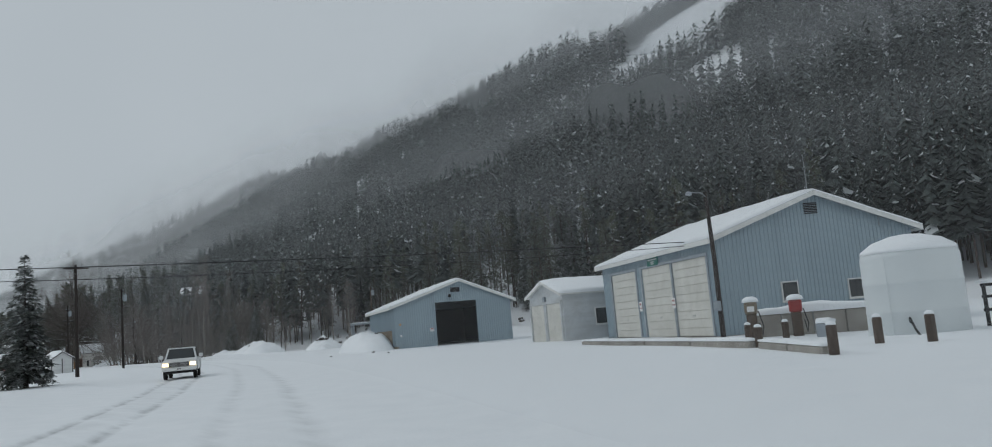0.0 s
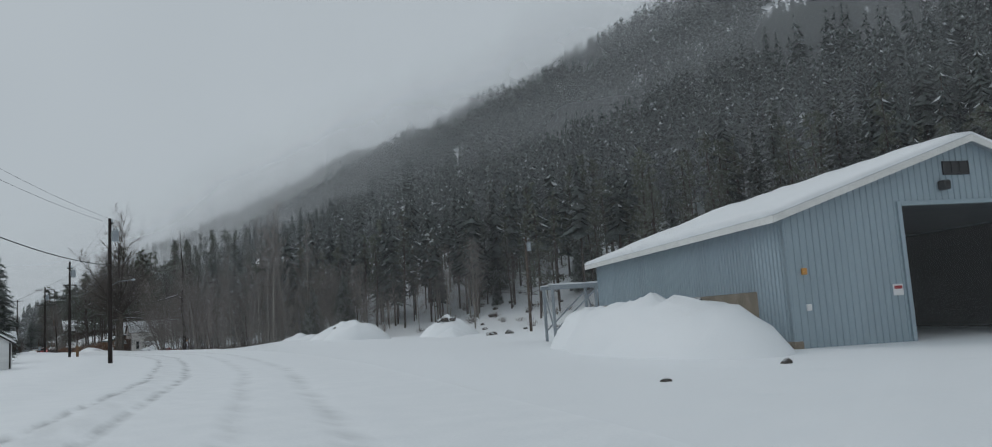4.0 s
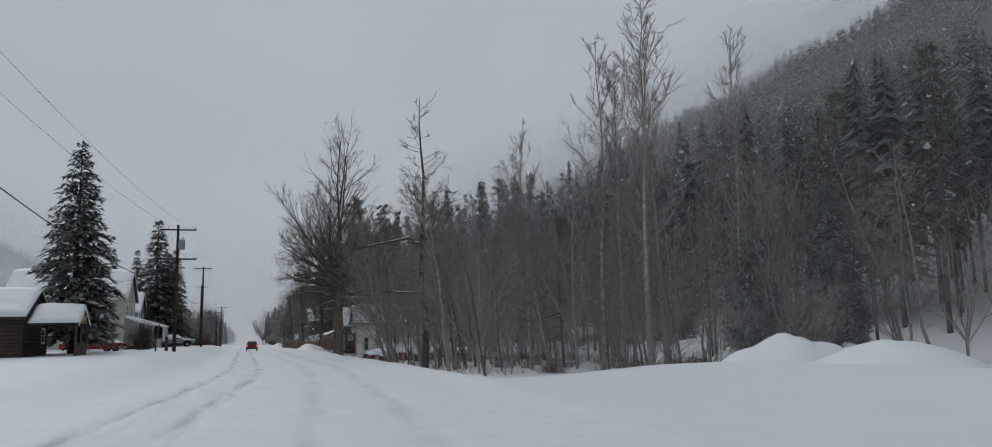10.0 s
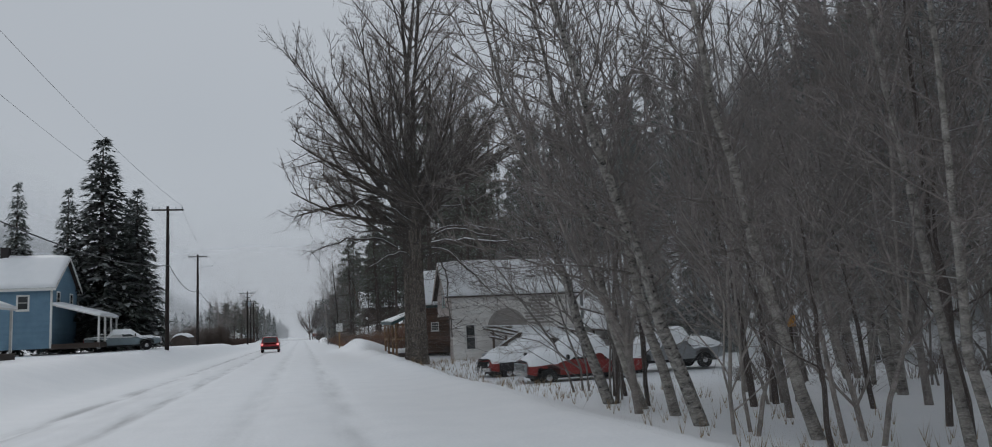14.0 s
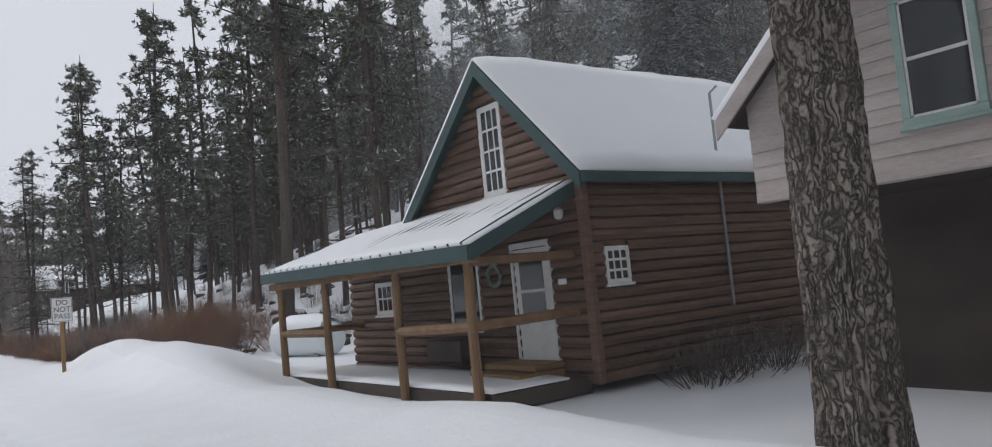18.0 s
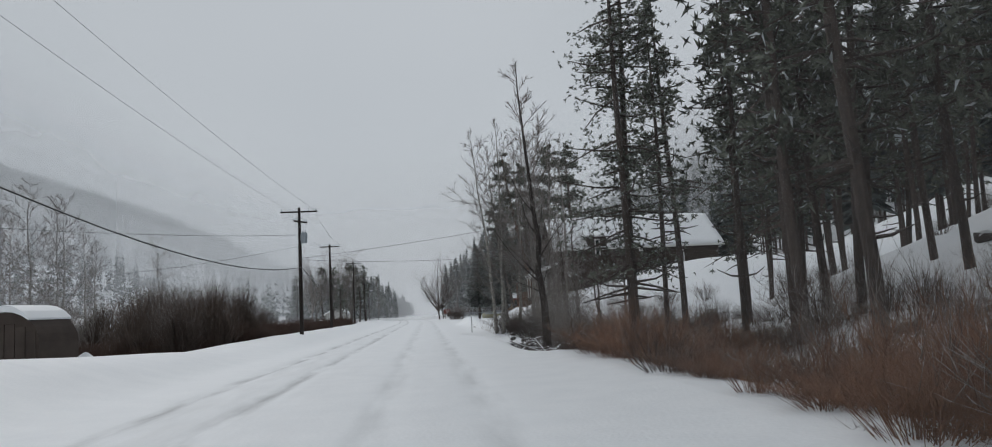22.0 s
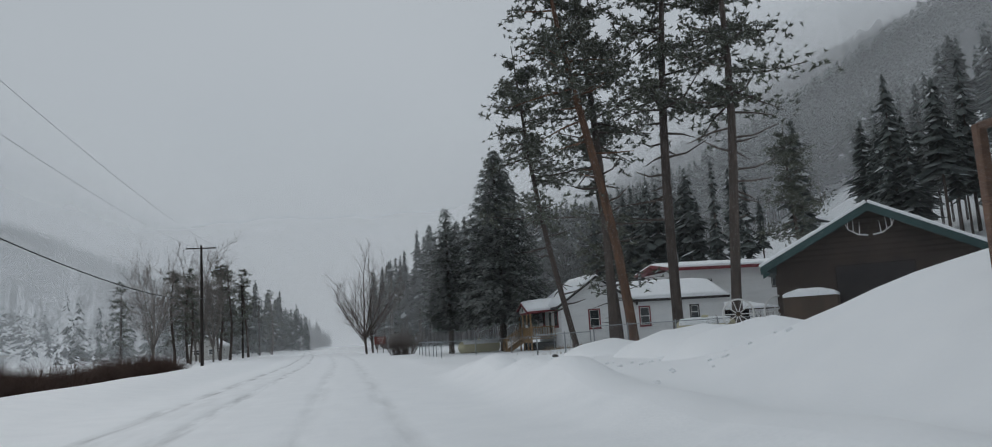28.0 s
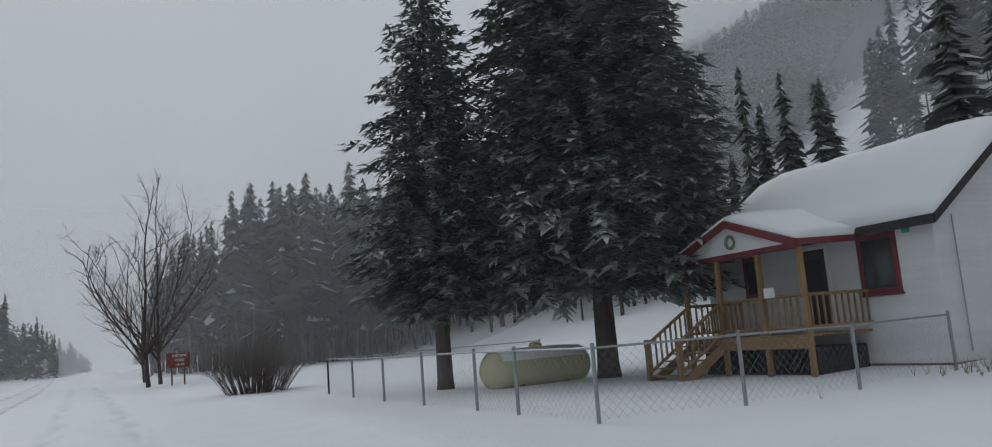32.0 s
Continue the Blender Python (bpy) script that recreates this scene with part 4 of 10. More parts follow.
def vase_tree(seed, r, fork, limbs, fan, reach, bark, subs=9, twigs=7, fine=4, leader=True, lean=0.0, thin=0.0006):
    """A leafless tree one metre high: a bole that breaks into rising, fanning limbs with branches, twigs and twiglets."""
    rng = random.Random(seed)
    wood, spray = MB(), MB()
    jit = lambda k: Vector((rng.gauss(0, k), rng.gauss(0, k), rng.gauss(0, k)))

    def sweep(o, d, L, n, lift, shake):
        q, way = o.copy(), [o.copy()]
        for j in range(n):
            d = (d + jit(shake) + Vector((0, 0, lift))).normalized()
            q = q + d * L / n
            way.append(q.copy())
        return way

    def along(way, u):
        m = min(int(u * (len(way) - 1)), len(way) - 2)
        return way[m].lerp(way[m + 1], u * (len(way) - 1) - m), (way[m + 1] - way[m]).normalized()

    def whip(o, d, L, w):
        a = d.cross(Vector((0.3, 0.2, 1))).normalized() * w
        b = d.cross(a).normalized() * w
        mid = o + d * L * 0.5
        tip = mid + (d + jit(0.22) + Vector((0, 0, 0.15))).normalized() * L * 0.5
        spray.add([o + a, o - 0.5 * a + 0.87 * b, o - 0.5 * a - 0.87 * b, mid + 0.6 * a, mid - 0.3 * a + 0.5 * b, mid - 0.3 * a - 0.5 * b, tip],
                  [(0, 1, 4), (0, 4, 3), (1, 2, 5), (1, 5, 4), (2, 0, 3), (2, 3, 5), (3, 4, 6), (4, 5, 6), (5, 3, 6)])

    bole = [Vector((lean * z + 0.004 * math.sin(9 * z + seed), 0.004 * math.cos(7 * z), z)) for z in np.linspace(-0.02, 1.25 * fork, 7)]
    wood.tube(bole, [r * q for q in (1.15, 1.0, 0.95, 0.92, 0.9, 0.85, 0.7)], 10)
    for k in range(limbs):
        first = leader and k == 0
        u = 1.0 if first else rng.uniform(0.62, 1.0)
        o, _ = along(bole, u)
        a = 6.283 * (k + rng.uniform(-0.3, 0.3)) / max(1, limbs - 1)
        w = 0.08 if first else fan * rng.uniform(0.35, 1.0)
        d = Vector((math.sin(w) * math.cos(a), math.sin(w) * math.sin(a), math.cos(w)))
        top = 0.99 - o.z
        L = top if first else min(top * 1.05, reach * rng.uniform(0.75, 1.1) * (1.0 + 0.5 * (1 - w / fan)))
        way = sweep(o, d, L, 8, 0.07, 0.07)
        r0 = r * (0.72 if first else rng.uniform(0.34, 0.58))
        wood.tube(way, [r0 * (1 - 0.9 * (j / 8) ** 0.8) + thin for j in range(9)], 7, False)
        for i in range(subs):
            v = 0.18 + 0.8 * (i + rng.random()) / subs
            c, t = along(way, v)
            side = t.cross(jit(1).normalized()).normalized()
            e = (t + side * rng.uniform(0.5, 1.1) + Vector((0, 0, 0.15))).normalized()
            S = L * rng.uniform(0.28, 0.5) * (1.15 - 0.6 * v)
            limb = sweep(c, e, S, 5, 0.05, 0.12)
            r1 = max(2 * thin, r0 * (1 - 0.85 * v) * 0.5)
            wood.tube(limb, [r1 * (1 - 0.8 * j / 5) + 0.6 * thin for j in range(6)], 4, False)
            for j in range(twigs):
                p, t2 = along(limb, rng.uniform(0.15, 1.0))
                e2 = (t2 + jit(0.55) + Vector((0, 0, 0.12))).normalized()
                S2 = S * rng.uniform(0.25, 0.5)
                whip(p, e2, S2, 1.6 * thin)
                for q in range(fine):
                    whip(p + e2 * S2 * rng.uniform(0.15, 0.9), (e2 + jit(0.55) + Vector((0, 0, 0.1))).normalized(), S2 * rng.uniform(0.3, 0.6), thin)
    a, b = wood.mesh("trunk"), spray.mesh("branch_work")
    a.materials.append(bark)
    b.materials.append(GREYBARK)
    return a, b


def tree(meshes, names, x, y, h, label, category, group, name="conifer_tree", w=1.0, turn=0.0, z=None, tilt=(0, 0)):
    e = thing(name, x, y, (gz(x, y) if z is None else z) - 0.15, turn, label, category, group)
    e.matrix_world = pose(x, y, (gz(x, y) if z is None else z) - 0.1) @ pose(0, 0, 0, tilt[0], tilt[1], 0) @ pose(0, 0, 0, 0, 0, turn) @ Matrix.Diagonal((h * w, h * w, h, 1))
    for me, nm in zip(meshes, names):
        o = new(nm, me)
        o.parent = e
    return e


SPRUCE = [spruce_meshes(*q) for q in ((1, 34, 13, 0.200, 0.10, 0.34, 0.3), (2, 38, 12, 0.150, 0.06, 0.36, 0.3), (3, 62, 19, 0.232, 0.165, 0.20, 0.25, 0.60, 0.0052, 1.3, 0.6), (4, 46, 14, 0.205, 0.18, 0.08, 0.6, 0.62, 0.0058, 1.3, 0.55))]
PINE = [pine_meshes(s, b, n, w) for s, b, n, w in ((21, 0.32, 52, 0.155), (22, 0.27, 56, 0.145), (23, 0.40, 48, 0.145), (24, 0.24, 60, 0.155))]
TALLPINE = [pine_meshes(s, b, n, w, 0.0, k, 50, 14, gr, 0.62) for s, b, n, w, k, gr in ((31, 0.42, 48, 0.185, BARK, 0.95), (32, 0.58, 34, 0.14, REDBARK, 1.15), (33, 0.50, 40, 0.155, BARK, 1.15))]
ASPEN = [pole_tree(s, 0.0085, 0.24, 40, 0.27, BIRCHBARK, 6, 6, (0.15, 1.15)) for s in (41, 42, 43)]
GREATASPEN = [pole_tree(s, 0.0095, 0.30, 46, 0.27, BIRCHBARK, 6, 5, (0.8, 1.7)) for s in (44, 45)]
DARKASPEN = [pole_tree(s, 0.0105, 0.24, 26, 0.27, BARK) for s in (46, 47)]
BIRCH = [pole_tree(s, 0.0112, 0.16, 38, 0.28, MOTTLEBARK, 6, 5) for s in (48, 49, 50)]
ALDER = [branch_tree(s, 3, 0.0060, 0.50, 4, 4, 0.15, (0, 0), ALDERBARK, 5, 0.2, 0.55, 0.0007, 0.55, 5) for s in (51, 52, 53)]
LOWPINE = pine_meshes(25, 0.18, 60, 0.17, 0.0, BARK, 34, 14, 0.95, 0.42)
SNAG = pole_tree(62, 0.0150, 0.42, 34, 0.15, SNAGBARK, 5, 4, (0.1, 0.9))
CREEKTREE = pole_tree(69, 0.0150, 0.20, 46, 0.20, SNAGBARK, 7, 5, (0.6, 1.4))
VERGETREE = [vase_tree(s, 0.011, 0.16, 9, 1.1, 0.60, BARK, 7, 5, 3, True, q, 0.0008) for s, q in ((63, -0.10), (61, 0.04))]
BROAD = [vase_tree(s, 0.009, 0.14, 7, 0.6, 0.62, ALDERBARK, 9, 7, 4, True, 0.0, 0.0008) for s in (66, 67, 68)]
CN, BN = ("trunk", "crown"), ("trunk", "branch_work")


def big_trees():
    # yard spruces on the far side of the road
    for x, y, h, k, w in ((-17.3, -11.9, 17.4, 0, 1.1), (-39.3, -158.6, 8.2, 1, 1.25), (-21.0, -70.5, 9.0, 0, 1.15), (-22.0, -21.5, 9.5, 1, 1.2), (-24.0, -30.0, 9.0, 3, 1.1), (-17.1, 47.0, 19.6, 1, 1.35), (-20.0, 47.5, 15.0, 1, 1.0), (-22.5, 42.4, 14.6, 1, 0.85), (-14.8, 50.5, 15.5, 1, 1.25), (-15.9, 53, 15, 1, 1.2), (-16.6, 56, 13, 1, 1.3), (-33, 12, 15, 1, 1.0), (-29, -3, 12, 0, 0.9)):
        tree(SPRUCE[k], CN, x, y, h, "tall dark spruce with drooping branches in a snowy yard", "spruce tree", "yard spruces", "spruce_tree", w, 40 * k + 7 * y)
    # the two by the white house
    tree(SPRUCE[2], CN, 14.1, 208.4, 18.6, "big dense spruce beside the white house", "spruce tree", "", "spruce_tree", 1.14, 20)
    tree(SPRUCE[3], CN, 9.6, 210.5, 13.6, "shorter ragged spruce beside the bigger one", "spruce tree", "", "spruce_tree", 1.18, 120)
    tree(PINE[3], CN, 16.6, 184.6, 13.5, "shorter bushy pine among the tall ones by the fence", "pine tree", "pines by the fence", "pine_tree", 1.35, 80, None, (0, -3))
    # tall thin pines in front of the white house
    for x, y, h, k, tx, ty in ((13.05, 182.1, 19, 0, 0, -8.5), (15.3, 181.6, 24, 2, 0, -2), (15.3, 179.1, 25, 1, 0, -7.5), (17.6, 177.9, 26, 2, 0, 2.5), (20.2, 175.6, 25, 2, 0, 1), (36.5, 195.3, 17, 0, 0, -2)):
        tree(TALLPINE[k], CN, x, y, h, "tall leaning lodgepole pine with bare orange brown trunk", "pine tree", "pines by the fence", "pine_tree", 1.05, 50 * y, None, (tx, ty))


big_trees()


def wood_trees():
    rng = random.Random(3)
    # lodgepole pines on the bank beside the road
    spots = []
    while len(spots) < 104:
        y = rng.uniform(46, 116)
        x = float(hill_base(y)) - 1.5 + 36 * rng.random() ** 1.4
        if y < 62 and x < 17 or bool(clearing(x, y)) or any((x - a) ** 2 + (y - b) ** 2 < 3.2 for a, b in spots):
            continue
        if y > 104 and x < 18:
            continue
        spots.append((x, y))
    for i, (x, y) in enumerate(spots):
        tree(PINE[i % 4], CN, x, y, rng.uniform(13.5, 18) if y > 92 else rng.uniform(17, 24), "lodgepole pine with bare lower trunk on the snowy bank", "pine tree", "pines on the bank", "pine_tree", rng.uniform(0.75, 1.0), rng.uniform(0, 360), None, (rng.uniform(-2, 2), rng.uniform(-2, 2)))
    # conifers behind the cottage and the log cabin
    for i in range(18):
        y = rng.uniform(-14, 50)
        x = rng.uniform(25, 44) if y < 40 else rng.uniform(19, 40)
        k = rng.choice((0, 1, 1))
        if clearing(x, y):
            continue
        tree(SPRUCE[2 if k else 3] if i % 4 else PINE[i % 4], CN, x, y, rng.uniform(13, 21), "dark conifer in the wood behind the old cottage", "conifer tree", "conifers behind the cottage", "conifer_tree", rng.uniform(0.6, 0.85), rng.uniform(0, 360))
    # forest edge behind the yard and the barn
    for i in range(110):
        y = rng.uniform(-165, -18)
        x = float(hill_base(y)) + (1 if -130 < y < -45 else -3) + 22 * rng.random()
        if y > -62 and i % 2:
            continue
        tree(SPRUCE[i % 2] if i % 7 == 0 else PINE[i % 4], CN, x, y, rng.uniform(13, 22), "conifer at the edge of the hillside forest", "conifer tree", "forest edge conifers", "conifer_tree", rng.uniform(0.75, 1.0), rng.uniform(0, 360))
    # leafless thicket between the yard and the cottage
    n = 0
    while n < 88:
        y = rng.uniform(-50, 3)
        x = rng.uniform(8.2, 27) if y > -40 else rng.uniform(15, 34)
        if y > -2 and x < 20:
            continue
        if n % 5 == 1:
            tree(BROAD[n % 3], BN, x, y, rng.uniform(8, 13), "leafless grey tree with many fine rising twigs", "bare tree", "bare trees by the road", "bare_tree", rng.uniform(0.85, 1.1), rng.uniform(0, 360), None, (rng.uniform(-5, 5), rng.uniform(-8, 3)))
        elif n % 2 == 0:
            tree(ASPEN[n % 9 // 3], BN, x, y, rng.uniform(9, 16), "slender leafless aspen with pale bark", "bare tree", "bare trees by the road", "aspen_tree", rng.uniform(0.9, 1.2), rng.uniform(0, 360), None, (rng.uniform(-8, 8), rng.uniform(-18, 3)))
        else:
            tree(ALDER[n % 3], BN, x, y, rng.uniform(5, 11), "leafless grey multi-stemmed alder", "bare tree", "bare trees by the road", "alder_tree", rng.uniform(0.9, 1.3), rng.uniform(0, 360), None, (rng.uniform(-6, 6), rng.uniform(-8, 4)))
        n += 1
    # dark conifers standing among the bare trees
    for i in range(14):
        y = rng.uniform(-46, 0)
        x = rng.uniform(17, 33)
        tree(PINE[i % 4] if i % 3 else SPRUCE[2], CN, x, y, rng.uniform(9, 15), "dark conifer among the bare trees of the thicket", "conifer tree", "conifers in the thicket", "conifer_tree", rng.uniform(0.7, 0.95), rng.uniform(0, 360))
    for i in range(20):
        x, y = rng.uniform(8.4, 13), rng.uniform(-40, -4)
        tree(DARKASPEN[i % 2], BN, x, y, rng.uniform(6, 11), "thin dark leafless tree at the edge of the thicket", "bare tree", "bare trees by the road", "bare_tree", rng.uniform(0.8, 1.1), rng.uniform(0, 360), None, (rng.uniform(-6, 6), rng.uniform(-12, 4)))
    for x, y, h, k in ((17.2, -43.3, 22.5, 0), (19.5, -41, 21, 1), (15.8, -40, 20, 1), (22, -45, 19, 0), (18.3, -38, 20, 0), (13.6, -34, 16, 1)):
        tree(GREATASPEN[k], BN, x, y, h, "tall leafless aspen with a dense twiggy crown", "bare tree", "bare trees by the road", "aspen_tree", 0.9, 60 * x)
    for x, y, h, k in ((8.6, -8.5, 13, 1), (8.8, -10.4, 14, 2), (8.7, -12.3, 14, 0), (8.4, -14.2, 13, 1), (9.2, -17.0, 13, 2), (10.4, -27.5, 15, 1), (11.6, -23.2, 14, 0)):
        tree((BIRCH if k == 1 else ASPEN)[k], BN, x, y, h, "tall leafless aspen with pale grey bark", "bare tree", "bare trees by the road", "aspen_tree", 1.15, 60 * x, None, (2, -15 if x < 12 else 0))
    for i in range(16):
        x, y = rng.uniform(38, 60), rng.uniform(-66, -34)
        tree(ASPEN[i % 3], BN, x, y, rng.uniform(10, 17), "pale leafless aspen among the hillside conifers", "bare tree", "aspens on the slope", "aspen_tree", 1.0, rng.uniform(0, 360))
    for i in range(10):
        y = rng.uniform(-110, -50)
        x = float(hill_base(y)) + rng.uniform(0, 30)
        tree(SPRUCE[1], CN, x, y, rng.uniform(3, 8), "young dark conifer on the open snowy slope", "conifer tree", "young conifers on the slope", "conifer_tree", rng.uniform(0.9, 1.3), rng.uniform(0, 360))
    for x, y, h in ((23.4, 19.6, 9.5), (27.2, 21.4, 12), (22.6, 16.4, 6.0), (31.5, 19.0, 9), (26.2, 15.6, 7.5), (24.8, 22.4, 11)):
        tree(SPRUCE[int(y) % 2], CN, x, y, h, "dark spruce with low boughs behind the collapsed shed", "spruce tree", "spruces behind the shed", "spruce_tree", 0.85, 33 * x)
    for x, y, h in ((15.6, 42.4, 5.5), (17.4, 41.2, 7.0), (19.0, 44.0, 9.0)):
        tree(SPRUCE[2], CN, x, y, h, "low dense spruce beside the log cabin", "spruce tree", "", "spruce_tree", 0.95, 33 * x)
    for i in range(26):
        x, y = rng.uniform(26, 58), rng.uniform(2, 44)
        tree((DARKASPEN + ASPEN)[i % 5], BN, x, y, rng.uniform(7, 15), "thin leafless tree on the slope behind the cottage", "bare tree", "bare trees behind the cottage", "bare_tree", 0.9, rng.uniform(0, 360), None, (rng.uniform(-5, 5), rng.uniform(-5, 5)))
    tree(LOWPINE, CN, 7.5, 94.0, 17, "lodgepole pine with low ragged limbs on the road bank", "pine tree", "pines on the bank", "pine_tree", 1.0, 40)
    tree(LOWPINE, CN, 8.1, 95.6, 18, "lodgepole pine with low ragged limbs on the road bank", "pine tree", "pines on the bank", "pine_tree", 1.0, 200)
    tree(TALLPINE[2], CN, 13.0, 52.6, 27, "thick dark pine above the snow bank", "pine tree", "pines on the bank", "pine_tree", 1.0, 70, None, (0, 1))
    # beside the creek, the brown house and up the road
    for x, y, h, k in ((5.4, 121.9, 15.5, 0), (8.4, 127.6, 15, 1), (7.0, 125.2, 15, 2), (8.6, 126.5, 15, 0), (9.6, 122.9, 15, 2), (11.2, 128.6, 14, 0)):
        tree(BIRCH[(k + int(y)) % 3], BN, x, y, h, "leafless mottled birch beside the snowy road", "bare tree", "birches by the road", "birch_tree", 0.9, 77 * y)
    for x, y, h, k in ((8.6, 112.6, 8.5, 0), (9.8, 115.4, 9.5, 1), (10.6, 113.2, 7.0, 0), (9.2, 118.2, 9.0, 1), (11.4, 117.0, 8.0, 0), (12.6, 114.6, 7.5, 1), (8.0, 110.4, 5.5, 1), (13.6, 118.6, 8.5, 0)):
        tree(DARKASPEN[k], BN, x, y, h, "thin dark leafless tree on the creek bank", "bare tree", "bare trees at the creek", "bare_tree", 1.15, 47 * y, None, (2, -4 + 3 * k))
    tree(CREEKTREE, BN, 6.3, 107.2, 16, "thick dark leafless tree leaning over the creek", "bare tree", "", "bare_tree", 1.0, 30, None, (0, -1))
    for x, y, h, k, tx, ty in ((5.0, 122.6, 15, 0, 2, -5), (6.0, 123.6, 14, 1, -1, -4)):
        tree(BIRCH[k], BN, x, y, h, "leafless mottled birch in a leaning clump by the road", "bare tree", "birches by the road", "birch_tree", 0.85, 130 * y, None, (tx, ty))
    # across the road
    for i in range(46):
        y, x = rng.uniform(120, 260), rng.uniform(-120, -58)
        tree((ALDER + ASPEN)[i % 6], BN, x, y, rng.uniform(7, 13), "leafless tree on the valley floor", "bare tree", "bare trees on the valley floor", "bare_tree", rng.uniform(0.9, 1.2), rng.uniform(0, 360))
    for x, y, h, k in ((-32, 122, 16, 0), (-34, 127, 17, 1), (-31, 131, 15, 2), (-37, 134, 17, 0), (-33, 140, 15, 1), (-41, 138, 17, 2), (-36, 148, 16, 0), (-43, 150, 16, 1), (-38, 158, 15, 2), (-47, 160, 16, 1), (-34, 170, 14, 0), (-44, 176, 15, 2)):
        tree(ASPEN[k], BN, x, y, h, "leafless grey tree on the valley floor", "bare tree", "bare trees on the valley floor", "bare_tree", 1.1, 50 * y)
    for x, y, h, k in ((-15.5, 252, 13, 1), (-18, 262, 15, 0), (-22, 258, 14, 1), (-16, 275, 15, 2), (-21, 280, 16, 1), (-26, 268, 15, 0), (-19, 244, 10, 3), (-30, 254, 12, 1), (-14, 298, 13, 1)):
        tree(PINE[k], CN, x, y, h, "dark conifer in a group across the road", "conifer tree", "conifers across the road", "conifer_tree", 1.5, 31 * y)
    for x, y, h in ((-17, 248, 14), (-20, 256, 17), (-25, 250, 15), (-28, 264, 16), (-24, 275, 17)):
        tree(BROAD[int(y) % 3], BN, x, y, h, "leafless tree among the conifers across the road", "bare tree", "bare trees across the road", "bare_tree", 1.0, 31 * y)


wood_trees()


# long low limbs of each old tree: points from the trunk, and the thickness at the fork
BOUGHS = (
    (([(0, 0, 8.2), (-1.6, 0.3, 9.9), (-3.4, 0.8, 10.9), (-5.2, 1.0, 10.6), (-7.4, 1.3, 10.0)], 0.22), ([(0, 0, 7.0), (-1.8, 0.4, 8.3), (-4.0, 0.9, 8.4), (-6.4, 1.2, 7.6)], 0.12), ([(0, 0, 9.0), (2.5, 0.5, 10.5), (5.5, 1.5, 11.0)], 0.14)),
    (([(0, 0, 8.4), (-1.5, -2.0, 9.6), (-3.6, -4.5, 9.8), (-5.0, -7.5, 8.6)], 0.15), ([(0, 0, 7.8), (2.0, -1.5, 8.6), (4.5, -3.0, 8.2), (6.5, -4.5, 6.6)], 0.12), ([(0, 0, 6.6), (-1.2, -1.4, 7.0), (-2.6, -2.2, 6.4), (-3.6, -2.8, 5.6)], 0.08)),
    (([(0, 0, 6.9), (1.4, -1.6, 7.3), (3.4, -3.4, 6.9), (5.6, -4.6, 6.8), (8.2, -5.6, 6.2)], 0.14), ([(0, 0, 7.2), (1.6, -1.0, 6.6), (3.0, -1.6, 5.2), (4.2, -2.2, 3.6)], 0.10), ([(0, 0, 8.0), (-1.6, -2.0, 9.0), (-2.6, -5.0, 8.9)], 0.12), ([(0, 0, 6.4), (1.0, -0.5, 6.6), (1.5, -0.7, 5.2), (1.6, -0.8, 3.2), (1.7, -0.9, 1.6)], 0.06), ([(0, 0, 7.6), (2.4, 0.6, 8.2), (5.2, 0.8, 7.6), (7.6, 0.6, 6.4)], 0.10)),
)


def bough(e, h, pts, r0, rng, twigs=6):
    """A long limb with side twigs and a line of snow, as parts of a tree of height h."""
    loc = [Vector(p) for p in pts]
    curve = []
    for a in range(len(loc) - 1):
        for u in (0, 0.25, 0.5, 0.75):
            curve.append(loc[a].lerp(loc[a + 1], u) + Vector((rng.gauss(0, 0.06), rng.gauss(0, 0.06), rng.gauss(0, 0.06))))
    curve.append(loc[-1])
    n2 = len(curve)
    rad = [r0 * (1 - 0.9 * q / (n2 - 1)) + 0.008 for q in range(n2)]
    mb = MB().tube([p / h for p in curve], [q / h for q in rad], 7)
    for q in range(2, n2):
        for w in range(twigs):
            d = Vector((rng.gauss(0, 1), rng.gauss(0, 1), rng.gauss(0.1, 0.8))).normalized()
            L = rng.uniform(0.6, 2.3)
            p1 = curve[q] + d * L * 0.5 + Vector((0, 0, rng.gauss(0, 0.08)))
            p2 = p1 + (d + Vector((rng.gauss(0, 0.4), rng.gauss(0, 0.4), rng.gauss(-0.1, 0.4)))).normalized() * L * 0.5
            mb.tube([curve[q] / h, p1 / h, p2 / h], [0.016 / h, 0.010 / h, 0.004 / h], 4, False)
            for w2 in range(6):
                o2 = p1.lerp(p2, rng.random())
                mb.tube([o2 / h, (o2 + Vector((rng.gauss(0, 0.35), rng.gauss(0, 0.35), rng.gauss(-0.05, 0.28)))) / h], [0.007 / h, 0.003 / h], 3, False)
    part("limb", mb, OLDBARK, e, "long bare limb with fine twigs")
    part("snow_line", MB().tube([(p + Vector((0, 0, 0.75 * q))) / h for p, q in zip(curve[2:-2], rad[2:-2])], [0.6 * q / h for q in rad[2:-2]], 5), ROOFSNOW, e, "thin line of snow")


